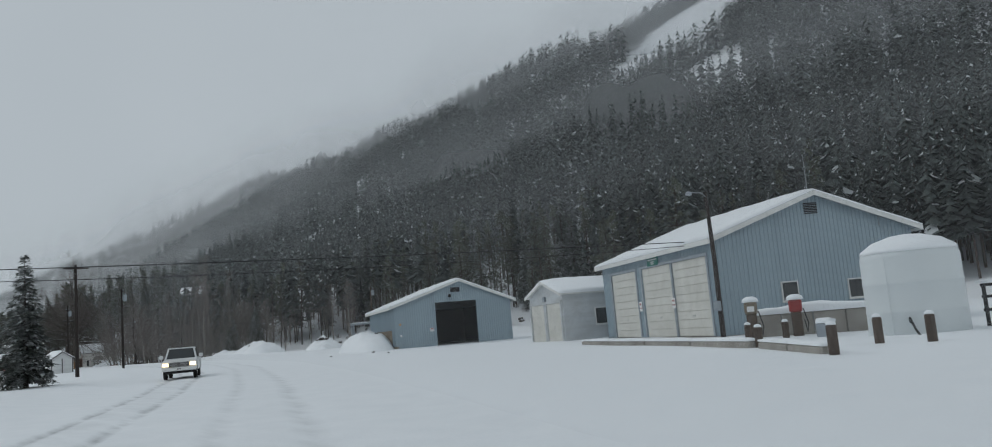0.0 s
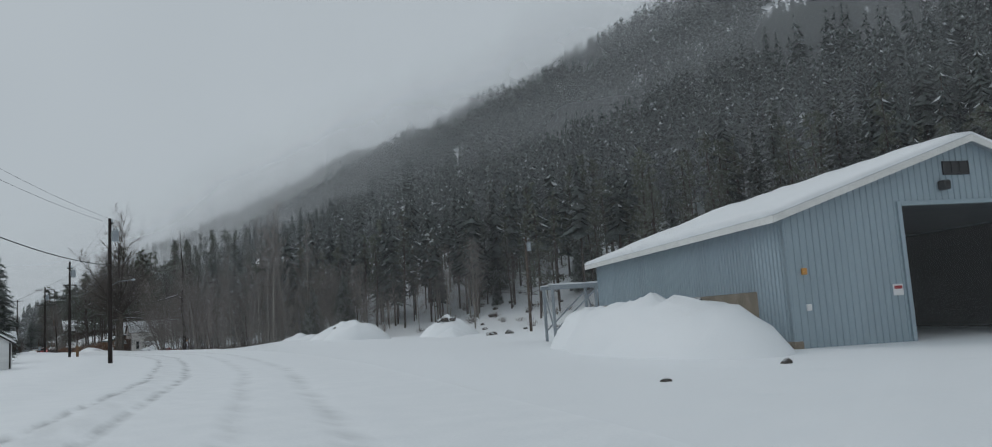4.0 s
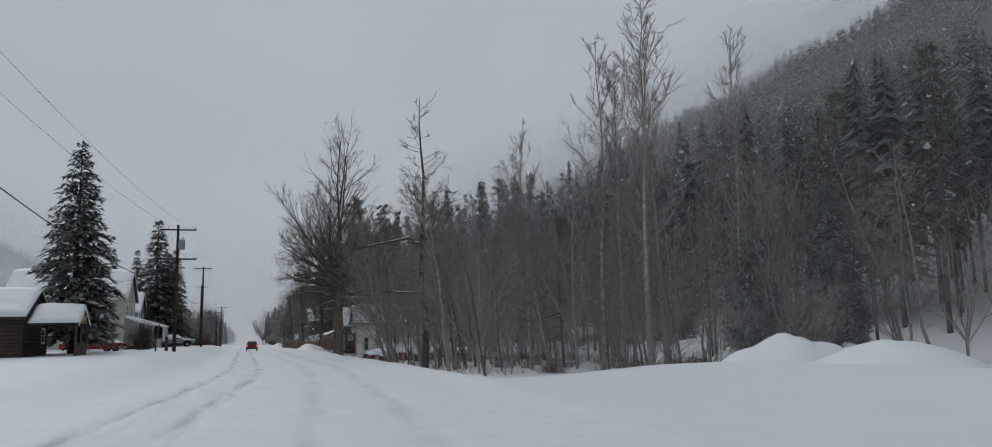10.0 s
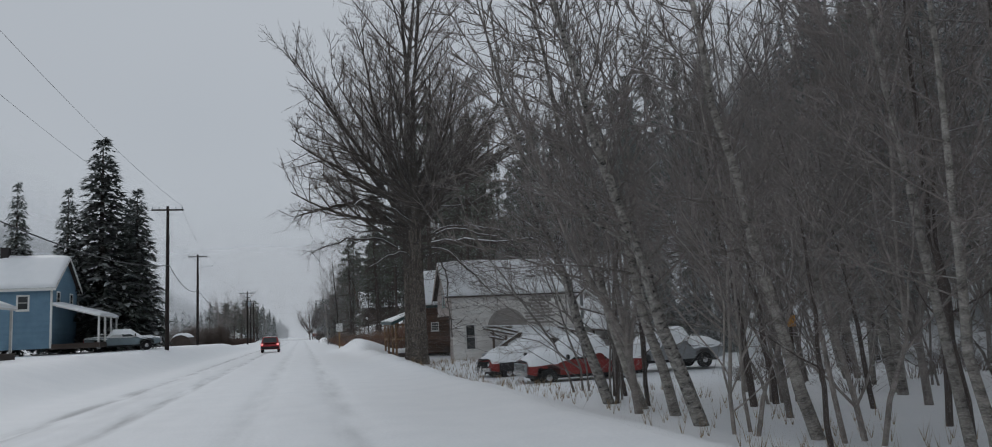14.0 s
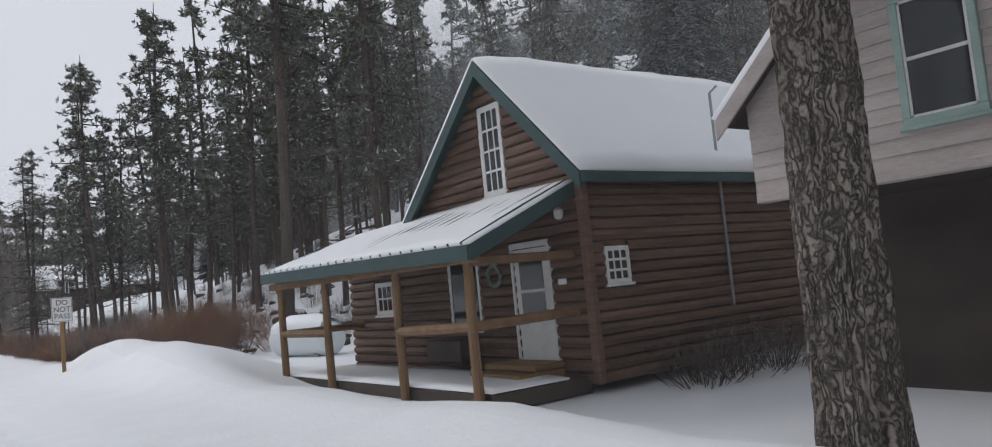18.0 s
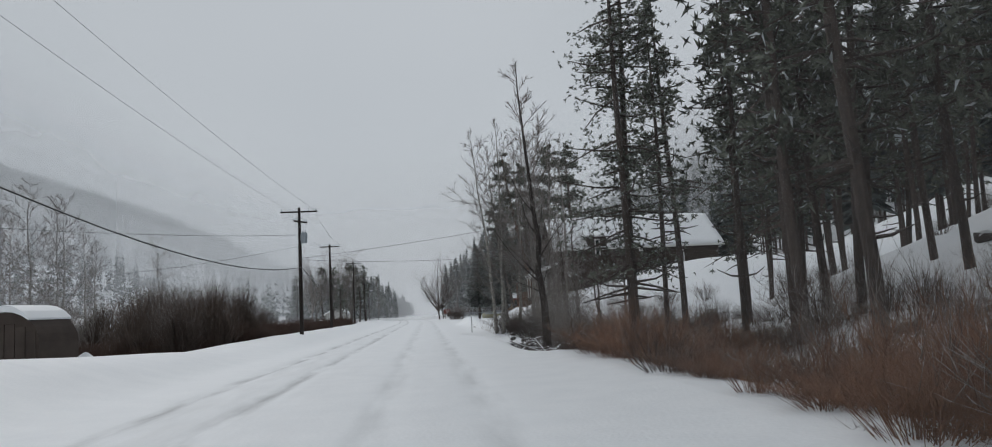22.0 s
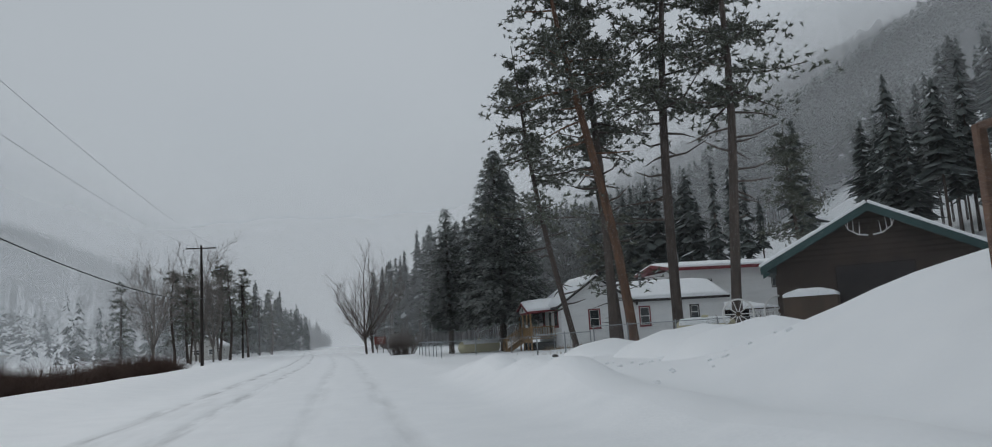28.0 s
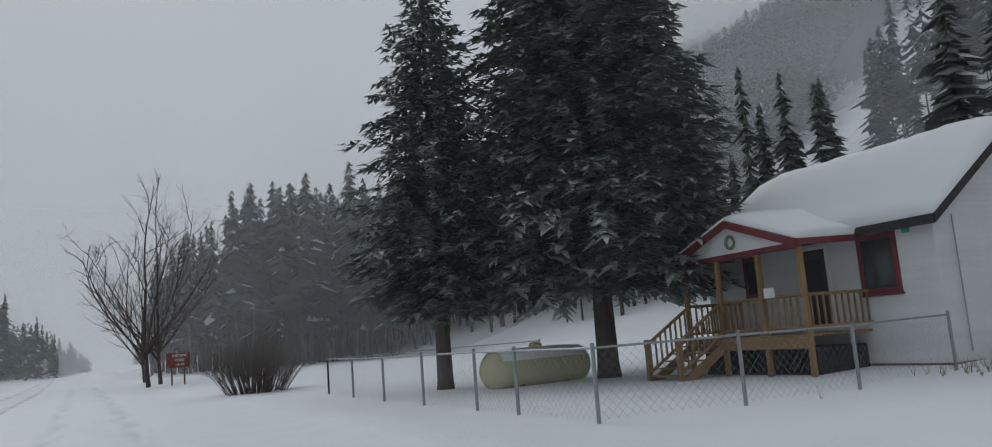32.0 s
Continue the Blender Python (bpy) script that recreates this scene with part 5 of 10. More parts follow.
def dead_tree():
    e = tree(SNAG, BN, 8.2, -26.2, 20.5, "dead dark snag with a few snowy broken limbs", "dead tree", "", "dead_tree", 1.0, 0)
    rng = random.Random(77)
    for pts, r0, n in (([(0, 0, 5.5), (-1.2, 0.5, 5.6), (-3.1, 1.4, 5.75)], 0.11, 0), ([(0, 0, 8.6), (-1.2, -0.8, 9.5), (-3.2, -1.6, 9.0), (-5.4, -2.2, 8.4)], 0.14, 3), ([(0, 0, 8.0), (-0.9, 0.2, 7.0), (-1.2, 0.3, 6.4)], 0.07, 2), ([(0, 0, 9.4), (1.3, 0.6, 11.0), (2.2, 1.0, 13.5)], 0.13, 3)):
        bough(e, 20.5, pts, r0, rng, n)


dead_tree()


def cottonwood():
    """Three thick old trunks in a row in front of the cottage, with one wide crown each."""
    for i, (x, y, h, r, s) in enumerate(((7.3, 23.4, 29, 0.36, 71), (7.45, 20.9, 28, 0.40, 72), (7.15, 17.5, 26, 0.33, 73))):
        rng = random.Random(s)
        lean = (0.0, -0.01, -0.022)
        mesh = vase_tree(s, 0.0112, 0.34, 14, 1.5, 0.33, OLDBARK, 12, 9, 5, True, lean[i], 0.00042)
        e = tree(mesh, BN, x, y, h, "thick old cottonwood with deeply furrowed bark and bare crown", "cottonwood tree", "old cottonwoods", "cottonwood_tree", 1.0, 0)
        # flared lower bole with deep upright furrows
        n, rows = 150, 100
        vs, fs = [], []
        for j in range(rows + 1):
            z = 9.0 * (j / rows) ** 1.2
            k = float(np.interp(z, [0, 0.3, 0.9, 2.0, 5.5, 9.0], [1.32, 1.16, 1.05, 1.0, 0.92, 0.84]))
            for a in range(n):
                t = 6.283 * a / n
                c, q = math.cos(t), math.sin(t)
                ridge = 1 - 2.2 * abs(noise.noise(Vector((c * 5.5, q * 5.5, 0.55 * z + 7 * i)))) - 0.9 * abs(noise.noise(Vector((c * 13, q * 13, 1.5 * z + 3))))
                w = r * k + 0.065 * ridge + (0.10 * r * math.sin(4 * t + i) if z < 0.3 else 0)
                vs.append((w * c + lean[i] * z, w * q, z - 0.25))
        fs = [(j * n + a, j * n + (a + 1) % n, (j + 1) * n + (a + 1) % n, (j + 1) * n + a) for j in range(rows) for a in range(n)]
        for pts, r0 in BOUGHS[i]:
            bough(e, h, pts, r0, rng, 9 if i == 0 else 4)
        o = part("bole", MB().add([(a / h, b / h, c / h) for a, b, c in vs], fs), DEEPBARK, e, "deeply furrowed grey brown bark", True)


cottonwood()


# ---- shrubs ----
def shrub_mesh(seed, stems, spread, material, dome=0.0, twigs=4, wide=0.09):
    rng = random.Random(seed)
    v, f = [], []
    for i in range(stems):
        a, q = rng.uniform(0, 6.283), rng.random() ** 0.7
        bx, by = 0.35 * q * math.cos(a), 0.35 * q * math.sin(a)
        h = rng.uniform(0.5, 1.0) * (1 - 0.35 * q)
        if dome:
            bx, by, h = dome * bx, dome * by, rng.uniform(0.75, 1.0) * math.sqrt(1 - (0.9 if dome < 1 else 0.97) * q * q)
        p0, r = Vector((bx, by, -0.05)), rng.uniform(0.0038, 0.0072)
        p1 = Vector((bx + 0.35 * spread * q * math.cos(a) + rng.gauss(0, 0.04), by + 0.35 * spread * q * math.sin(a) + rng.gauss(0, 0.04), 0.55 * h))
        p2 = Vector((bx + spread * q * math.cos(a) + rng.gauss(0, 0.07), by + spread * q * math.sin(a) + rng.gauss(0, 0.07), h))
        stems_ = [(p0, p1, r, r * 0.7), (p1, p2, r * 0.7, r * 0.25)]
        for k in range(twigs):
            o = p1.lerp(p2, rng.uniform(-0.5, 0.8))
            stems_.append((o, o + Vector((rng.gauss(0, wide), rng.gauss(0, wide), rng.uniform(0.02, 0.3))), r * 0.5, r * 0.15))
        for s, e, ra, rb in stems_[1:]:
            n = len(v)
            v += [(s.x + ra, s.y, s.z), (s.x - 0.5 * ra, s.y + 0.87 * ra, s.z), (s.x - 0.5 * ra, s.y - 0.87 * ra, s.z), tuple(e)]
            f += [(n, n + 1, n + 3), (n + 1, n + 2, n + 3), (n + 2, n, n + 3)]
        for s, e, ra, rb in stems_[:1]:
            n = len(v)
            for p, w in ((s, ra), (e, rb)):
                v += [(p.x + w, p.y, p.z), (p.x - 0.5 * w, p.y + 0.87 * w, p.z), (p.x - 0.5 * w, p.y - 0.87 * w, p.z)]
            for k in range(3):
                f += [(n + k, n + (k + 1) % 3, n + 3 + (k + 1) % 3), (n + k, n + 3 + (k + 1) % 3, n + 3 + k)]
    me = np_mesh("twig_mass", v, f)
    me.materials.append(material)
    return me


RED_SHRUB = [shrub_mesh(s, n, 0.6, REDTWIG) for s, n in ((81, 80), (82, 54))]
BROWN_SHRUB = [shrub_mesh(s, n, 0.65, BROWNTWIG) for s, n in ((83, 76), (84, 50))]
FULL_RED = [shrub_mesh(s, n, 0.8, REDTWIG, 0.0, 11, 0.13) for s, n in ((91, 90), (92, 70))]
FULL_BROWN = [shrub_mesh(s, n, 0.85, BROWNTWIG, 0.0, 11, 0.13) for s, n in ((93, 80), (94, 60))]
ROUND_BUSH = shrub_mesh(85, 380, 0.48, BROWNTWIG, 0.5)
DENSE_BRUSH = [shrub_mesh(s, 150, 0.45, DARKTWIG) for s in (87, 88)]
LOOSE_BUSH = shrub_mesh(86, 230, 0.62, BROWNTWIG, 0.0, 9, 0.11)


def shrub(me, x, y, h, w, label, group, turn=0.0):
    e = thing("shrub", x, y, gz(x, y), turn, label, "shrub", group)
    e.matrix_world = pose(x, y, gz(x, y), 0, 0, turn) @ Matrix.Diagonal((w, w, h, 1))
    new("twig_mass", me).parent = e
    return e


def joined_brush(name, spots, label, twigs=BROWNTWIG):
    """Many shrubs that nobody could count, as one mesh."""
    vs, fs, base = [], [], 0
    for me, x, y, h, w, a in spots:
        co = np.empty(len(me.vertices) * 3, np.float32)
        me.vertices.foreach_get("co", co)
        co = co.reshape(-1, 3)
        ix = np.empty(len(me.loops), np.int32)
        me.loops.foreach_get("vertex_index", ix)
        c, s = math.cos(a) * w, math.sin(a) * w
        vs.append(np.stack([x + co[:, 0] * c - co[:, 1] * s, y + co[:, 0] * s + co[:, 1] * c, gz(x, y) + co[:, 2] * h], 1))
        fs.append(ix.reshape(-1, 3) + base)
        base += len(co)
    part(name, np_mesh(name, np.concatenate(vs), np.concatenate(fs)), twigs)
    tagged(bpy.data.objects[name], label, "brush", kind="stuff")


def shrubs():
    rng = random.Random(9)
    for i in range(92):
        y = rng.uniform(51, 93)
        x = rng.uniform(5.3, 12.5)
        red = rng.random() < 0.62
        shrub((FULL_RED if red else FULL_BROWN)[i % 2], x, y, rng.uniform(0.7, 1.9) + (0.9 if i % 6 == 0 else 0), rng.uniform(1.2, 2.3), "leafless reddish willow shrub on the road bank" if red else "leafless brown shrub on the road bank", "bank shrubs", rng.uniform(0, 360))
    for i in range(34):
        x, y = rng.uniform(6.5, 11), rng.uniform(104, 132)
        if 105 < y < 121 and x < 8:
            x += 3
        shrub(FULL_BROWN[i % 2], x, y, rng.uniform(0.8, 1.9), rng.uniform(0.9, 1.6), "leafless brown shrub beside the creek", "creek shrubs", rng.uniform(0, 360))
    for i in range(16):
        x, y = rng.uniform(7, 12.5), rng.uniform(57, 84)
        tree(ALDER[i % 3], BN, x, y, rng.uniform(2.2, 4.0), "pale leafless clump of upright stems on the road bank", "bare shrub", "bank shrubs", "bare_shrub", 1.1, rng.uniform(0, 360))
    for i in range(34):
        x, y = rng.uniform(4.9, 6.8), rng.uniform(60, 82)
        shrub(FULL_RED[i % 2], x, y, rng.uniform(0.5, 1.1), rng.uniform(0.8, 1.5), "low tan and reddish brush at the road edge", "bank shrubs", rng.uniform(0, 360))
    for i in range(11):
        x, y = rng.uniform(7.8, 13), rng.uniform(55.5, 61.5)
        shrub(FULL_RED[i % 2], x, y, rng.uniform(2.0, 3.0), rng.uniform(1.9, 2.7), "tall reddish willow bush on the road bank", "bank shrubs", rng.uniform(0, 360))
    brush = []
    for i in range(300):
        x, y = -13.4 - 13 * rng.random() ** 1.5, rng.uniform(117, 206)
        brush.append((DENSE_BRUSH[i % 2], x, y, rng.uniform(1.5, 2.3) * (1.2 if y < 122 else 1), rng.uniform(2.0, 3.2), rng.uniform(0, 6.28)))
    joined_brush("roadside_brush", brush, "dense dark brown brush along the ditch below the road", DARKTWIG)
    for i in range(14):
        x, y = rng.uniform(5.6, 10.5), rng.uniform(119.5, 127)
        shrub(FULL_BROWN[i % 2], x, y, rng.uniform(1.0, 2.3), rng.uniform(1.5, 2.6), "arching leafless brush around the birch trunks", "birch brush", rng.uniform(0, 360))
    for i in range(4):
        tree(ALDER[i % 3], BN, rng.uniform(6.2, 10.5), rng.uniform(119.5, 125.5), rng.uniform(3.5, 7.5), "clump of bare upright stems among the birches", "bare shrub", "birch brush", "bare_shrub", 1.1, rng.uniform(0, 360))
    brush = []
    for i in range(90):
        y = rng.uniform(-112, -42)
        brush.append((BROWN_SHRUB[i % 2], float(hill_base(y)) + rng.uniform(-6, 30), y, rng.uniform(0.4, 1.5), rng.uniform(0.8, 2.0), rng.uniform(0, 6.28)))
    for i in range(110):
        x, y = rng.uniform(22, 62), rng.uniform(-2, 62)
        brush.append((BROWN_SHRUB[i % 2], x, y, rng.uniform(0.3, 1.6), rng.uniform(0.6, 1.6), rng.uniform(0, 6.28)))
    joined_brush("yard_slope_brush", brush, "thin leafless brush on the open snowy slopes")
    brush = []
    for i in range(60):
        x, y = rng.uniform(13, 27), rng.uniform(-46, -2)
        brush.append((BROWN_SHRUB[i % 2], x, y, rng.uniform(0.6, 1.5), rng.uniform(1.0, 1.8), rng.uniform(0, 6.28)))
    joined_brush("thicket_brush", brush, "leafless brown undergrowth in the thicket")
    brush = []
    for i in range(190):
        y = rng.uniform(44, 104)
        x = float(hill_base(y)) + rng.uniform(-3, 20)
        brush.append(((BROWN_SHRUB + RED_SHRUB)[i % 4], x, y, rng.uniform(0.4, 1.7), rng.uniform(0.7, 1.6), rng.uniform(0, 6.28)))
    for i in range(44):
        y = rng.uniform(82, 98)
        brush.append(((BROWN_SHRUB + RED_SHRUB)[i % 4], rng.uniform(5.2 if y < 95 else 6.8, 14), y, rng.uniform(0.6, 2.0), rng.uniform(1.0, 2.2), rng.uniform(0, 6.28)))
    joined_brush("slope_brush", brush, "thin leafless brush on the snowy slope under the pines")
    for x, y, h in ((-14.2, 120.5, 5.2), (-16.5, 123.5, 5.6), (-13.8, 126.5, 4.8), (-18.5, 119.5, 5.6), (-15.4, 117.0, 4.6), (-19.5, 126, 6.0), (-16.0, 130, 4.6)):
        shrub(ROUND_BUSH, x, y, h, 0.8 * h, "tall dense leafless bush below the road", "shrubs below the road", 60 * x)
    shrub(LOOSE_BUSH, 5.9, 222, 3.0, 3.4, "round dense reddish brown bush at the road", "", 10)
    for i in range(26):
        x, y = rng.uniform(-44, -23), rng.uniform(124, 196)
        tree(ALDER[i % 3], BN, x, y, rng.uniform(5.5, 8.5), "leafless small tree in the brush below the road", "bare tree", "small trees below the road", "bare_tree", rng.uniform(0.9, 1.2), rng.uniform(0, 360))
    for i in range(16):
        x, y = rng.uniform(-31, -16), rng.uniform(118, 182)
        shrub(ROUND_BUSH, x, y, rng.uniform(3.2, 5.4), rng.uniform(2.6, 4.2), "tall rounded leafless bush below the road", "shrubs below the road", rng.uniform(0, 360))
    for i in range(14):
        x, y = rng.uniform(6.2, 10), rng.uniform(103, 121)
        tree(ALDER[i % 3], BN, x + (1.2 if y > 112 else 0.6), y, rng.uniform(2.6, 5.0), "clump of bare upright stems beside the creek", "bare shrub", "creek shrubs", "bare_shrub", 1.0, rng.uniform(0, 360))
    for k, (x, w) in enumerate(((10.7, 1.7), (11.7, 2.0), (12.8, 1.8))):
        shrub(FULL_BROWN[k % 2], x, 28.1, 1.0 + 0.1 * k, w, "low twiggy bush against the cabin wall", "cabin bushes", 40 * k)
    for i in range(46):
        x, y = rng.uniform(9, 21), rng.uniform(110, 125)
        shrub(FULL_BROWN[i % 2], x, y, rng.uniform(0.6, 1.9), rng.uniform(0.9, 1.9), "tangled leafless brush on the bank below the brown house", "creek shrubs", rng.uniform(0, 360))
    for k, (x, y, h) in enumerate(((2.9, 250, 15), (3.8, 253, 14), (3.2, 266, 12))):
        tree(VERGETREE[k % 2], BN, x, y, h, "wide leafless tree at the far verge", "bare tree", "", "bare_tree", 1.0, 180 * (k == 1))
    for i in range(16):
        x, y = rng.uniform(38, 52), rng.uniform(185, 240)
        shrub(BROWN_SHRUB[i % 2], x, y, rng.uniform(1.2, 2.4), rng.uniform(1.4, 2.4), "leafless brown bush at the foot of the slope", "slope bushes", rng.uniform(0, 360))
    shrub(ROUND_BUSH, -13.3, -1.2, 3.0, 2.9, "leafless bush in front of the cream house", "", 0)


shrubs()


# ---- building helpers ----
def wall_frame(x, y, deg):
    """Wall coordinates: x along the wall, -y outwards, z up; walls run anticlockwise seen from above."""
    return pose(x, y, 0, 0, 0, deg)


def intervals(length, z, top, holes, h):
    n = 120
    ok = [top(length * (i + 0.5) / n) > z + 0.35 * h and not any(a < length * (i + 0.5) / n < b and c < z + 0.6 * h and z + 0.4 * h < d for a, b, c, d in holes) for i in range(n)]
    out, start = [], None
    for i in range(n + 1):
        if i < n and ok[i] and start is None:
            start = i
        if (i == n or not ok[i]) and start is not None:
            out.append((length * start / n, length * i / n))
            start = None
    return out


def boards(parent, m, length, z0, z1, top, h, material, holes=(), proud=0.03, name="board", label=""):
    """Lapped boards, one object for each, clipped by the roof line and the openings; a backing wall lies behind."""
    pts = [(0, z0), (length, z0)] + [(length * k / 24, top(length * k / 24)) for k in range(24, -1, -1)]
    back = part("wall", MB().prism(pts, 1, 0.0, 0.16, m), material, parent)
    z = z0
    while z < z1:
        for a, b in intervals(length, z, top, holes, h):
            t = min(z + h, max(top(a + 0.02), top(b - 0.02), z + 0.05))
            mb = MB()
            v = [(a, -proud, z), (b, -proud, z), (b, 0.01, z), (a, 0.01, z), (a, -0.3 * proud, t), (b, -0.3 * proud, t), (b, 0.01, t), (a, 0.01, t)]
            ta, tb = min(t, top(a + 0.01)), min(t, top(b - 0.01))
            for i in (4, 7):
                v[i] = (v[i][0], v[i][1], max(ta, z + 0.01))
            for i in (5, 6):
                v[i] = (v[i][0], v[i][1], max(tb, z + 0.01))
            mb.add([m @ Vector(p) for p in v], [(0, 1, 5, 4), (1, 2, 6, 5), (2, 3, 7, 6), (3, 0, 4, 7), (4, 5, 6, 7), (3, 2, 1, 0)])
            part(name, mb, material, back)
        z += h
    return back


def logs(parent, m, length, z0, z1, top, h, material, holes=(), label=""):
    """Round-faced log courses, one object for each."""
    pts = [(0, z0), (length, z0)] + [(length * k / 24, top(length * k / 24)) for k in range(24, -1, -1)]
    back = part("wall", MB().prism(pts, 1, 0.0, 0.16, m), material, parent, label)
    rng = random.Random(int(100 * length))
    z = z0
    while z < z1:
        for a, b in intervals(length, z, top, holes, h):
            mb, n = MB(), 5
            for s in (a, b):
                for k in range(n):
                    q = -0.5 * math.pi + math.pi * k / (n - 1)
                    mb.v.append(tuple(m @ Vector((s, -0.075 * math.cos(q) - 0.005 + 0.01 * rng.uniform(-1, 1), z + h / 2 + 0.49 * h * math.sin(q)))))
            mb.f += [(k, n + k, n + k + 1, k + 1) for k in range(n - 1)] + [tuple(range(n)), tuple(range(2 * n - 1, n - 1, -1))]
            part("log", mb, material, back)
        z += h
    return back


def ribbed(parent, m, length, z0, top, material, holes=(), step=0.9, label=""):
    """Upright ribbed metal sheets, each an object of its own."""
    k, s = 0, 0.0
    backs = part("wall", MB().prism([(0, z0), (length, z0)] + [(length * i / 24, top(length * i / 24)) for i in range(24, -1, -1)], 1, 0.02, 0.14, m), material, parent, label) if not holes else None
    if holes:
        backs = new("wall")
        backs.parent = parent
        mb = MB()
        cuts = sorted({0.0, length, *(h[0] for h in holes), *(h[1] for h in holes)})
        for a, b in zip(cuts, cuts[1:]):
            mid = (a + b) / 2
            lo = z0
            for h in sorted((h for h in holes if h[0] < mid < h[1]), key=lambda q: q[2]):
                if h[2] > lo + 0.02:
                    mb.box(a, b, 0.02, 0.14, lo, h[2], 0, m)
                lo = h[3]
            n = 6
            mb.prism([(a, lo), (b, lo)] + [(b + (a - b) * i / n, top(b + (a - b) * i / n)) for i in range(n + 1)], 1, 0.02, 0.14, m)
        bpy.data.objects.remove(backs)
        backs = part("wall", mb, material, parent, label)
    while s < length - 0.02:
        e = min(s + step, length)
        mb = MB()
        ribs = 4
        for r in range(ribs):
            a = s + (e - s) * (r + 0.25) / ribs
            b = s + (e - s) * (r + 0.55) / ribs
            c = (a + b) / 2
            spans, lo = [], z0
            for h in sorted((h for h in holes if h[0] < c < h[1]), key=lambda q: q[2]):
                spans.append((lo, h[2]))
                lo = h[3]
            spans.append((lo, top(c)))
            for q0, q1 in spans:
                if q1 - q0 > 0.05:
                    v = [(a, 0.02, q0), (a + 0.02, -0.012, q0), (b - 0.02, -0.012, q0), (b, 0.02, q0)]
                    mb.add([m @ Vector(p) for p in v] + [m @ Vector((p[0], p[1], q1)) for p in v], [(0, 1, 5, 4), (1, 2, 6, 5), (2, 3, 7, 6), (4, 5, 6, 7)])
        if mb.v:
            part("metal_sheet", mb, material, backs)
        s = e
    return backs


def window(parent, m, a, b, c, d, trim, w=0.09, cols=1, rows=2, inner=WHITETRIM, sill=True, curtain=False):
    mb = MB()
    for x0, x1, z0, z1 in ((a, b, d - w, d), (a, b, c, c + w), (a, a + w, c + w, d - w), (b - w, b, c + w, d - w)):
        mb.box(x0, x1, -0.06, 0.03, z0, z1, 0.008, m)
    fr = part("window_frame", mb, trim, parent)
    sash = MB()
    ww, hh = b - a - 2 * w, d - c - 2 * w
    for k in range(1, cols):
        sash.box(a + w + ww * k / cols - 0.018, a + w + ww * k / cols + 0.018, -0.042, 0.0, c + w, d - w, 0, m)
    for k in range(1, rows):
        sash.box(a + w, b - w, -0.045, 0.0, c + w + hh * k / rows - 0.022, c + w + hh * k / rows + 0.022, 0, m)
    e = 0.03
    for x0, x1, z0, z1 in ((a + w, b - w, d - w - e, d - w), (a + w, b - w, c + w, c + w + e), (a + w, a + w + e, c + w, d - w), (b - w - e, b - w, c + w, d - w)):
        sash.box(x0, x1, -0.05, 0.0, z0, z1, 0, m)
    part("sash", sash, inner, fr)
    part("pane", MB().box(a + w, b - w, -0.035, -0.028, c + w, d - w, 0, m), GLASS, fr)
    if curtain:
        part("curtain", MB().box(a + w, b - w, -0.024, -0.018, c + w + 0.4 * hh, d - w, 0, m), CURTAIN, fr)
    if sill:
        part("sill", MB().box(a - 0.04, b + 0.04, -0.10, 0.0, c - 0.05, c, 0.01, m), trim, fr)
    return fr


def slab(parent, q, thick, material, name="roof", label=""):
    """A roof plane from its corners: eave start, eave end, ridge end, ridge start."""
    q = [Vector(p) for p in q]
    v = q + [p - Vector((0, 0, thick)) for p in q]
    return part(name, MB().add(v, [(0, 1, 2, 3), (7, 6, 5, 4), (0, 4, 5, 1), (1, 5, 6, 2), (2, 6, 7, 3), (3, 7, 4, 0)]), material, parent, label)


def roof_snow(parent, q, thick=0.22, seed=1, nu=28, nv=10, over=0.06, label=""):
    """A soft sheet of snow lying on a roof plane, with a rounded, uneven edge."""
    q = [Vector(p) for p in q]
    n = (q[1] - q[0]).cross(q[3] - q[0]).normalized()
    if n.z < 0:
        n = -n
    vs = []
    for i in range(nu + 1):
        for j in range(nv + 1):
            u, w = i / nu, j / nv
            p = (q[0] * (1 - u) + q[1] * u) * (1 - w) + (q[3] * (1 - u) + q[2] * u) * w
            if j == 0:
                p = p + (q[0] - q[3]).normalized() * over * (0.5 + noise.noise(Vector((u * 9, seed, 3))))
            edge = min(1, 3.5 * u * nu / 14, 3.5 * (1 - u) * nu / 14, w * nv / 1.2 + 0.28)
            t = thick * (0.35 + 0.65 * math.sqrt(max(edge, 0)))
            t *= 1 + 0.35 * noise.noise(Vector((p.x * 0.6, p.y * 0.6, seed))) + 0.16 * noise.noise(Vector((p.x * 2.3, p.y * 2.3, seed + 5)))
            vs.append(p + n * t + Vector((0, 0, 0.01)))
    k = nv + 1
    fs = [(i * k + j, (i + 1) * k + j, (i + 1) * k + j + 1, i * k + j + 1) for i in range(nu) for j in range(nv)]
    base = len(vs)
    rim = [i * k for i in range(nu + 1)] + [nu * k + j for j in range(1, nv + 1)] + [i * k + nv for i in range(nu - 1, -1, -1)] + [j for j in range(nv - 1, 0, -1)]
    low = []
    for r in rim:
        i, j = divmod(r, k)
        u, w = i / nu, j / nv
        low.append((q[0] * (1 - u) + q[1] * u) * (1 - w) + (q[3] * (1 - u) + q[2] * u) * w + Vector((0, 0, 0.004)))
    vs += low
    m = len(rim)
    fs += [(rim[i], base + i, base + (i + 1) % m, rim[(i + 1) % m]) for i in range(m)]
    return part("roof_snow", MB().add(vs, fs), ROOFSNOW, parent, label, True)


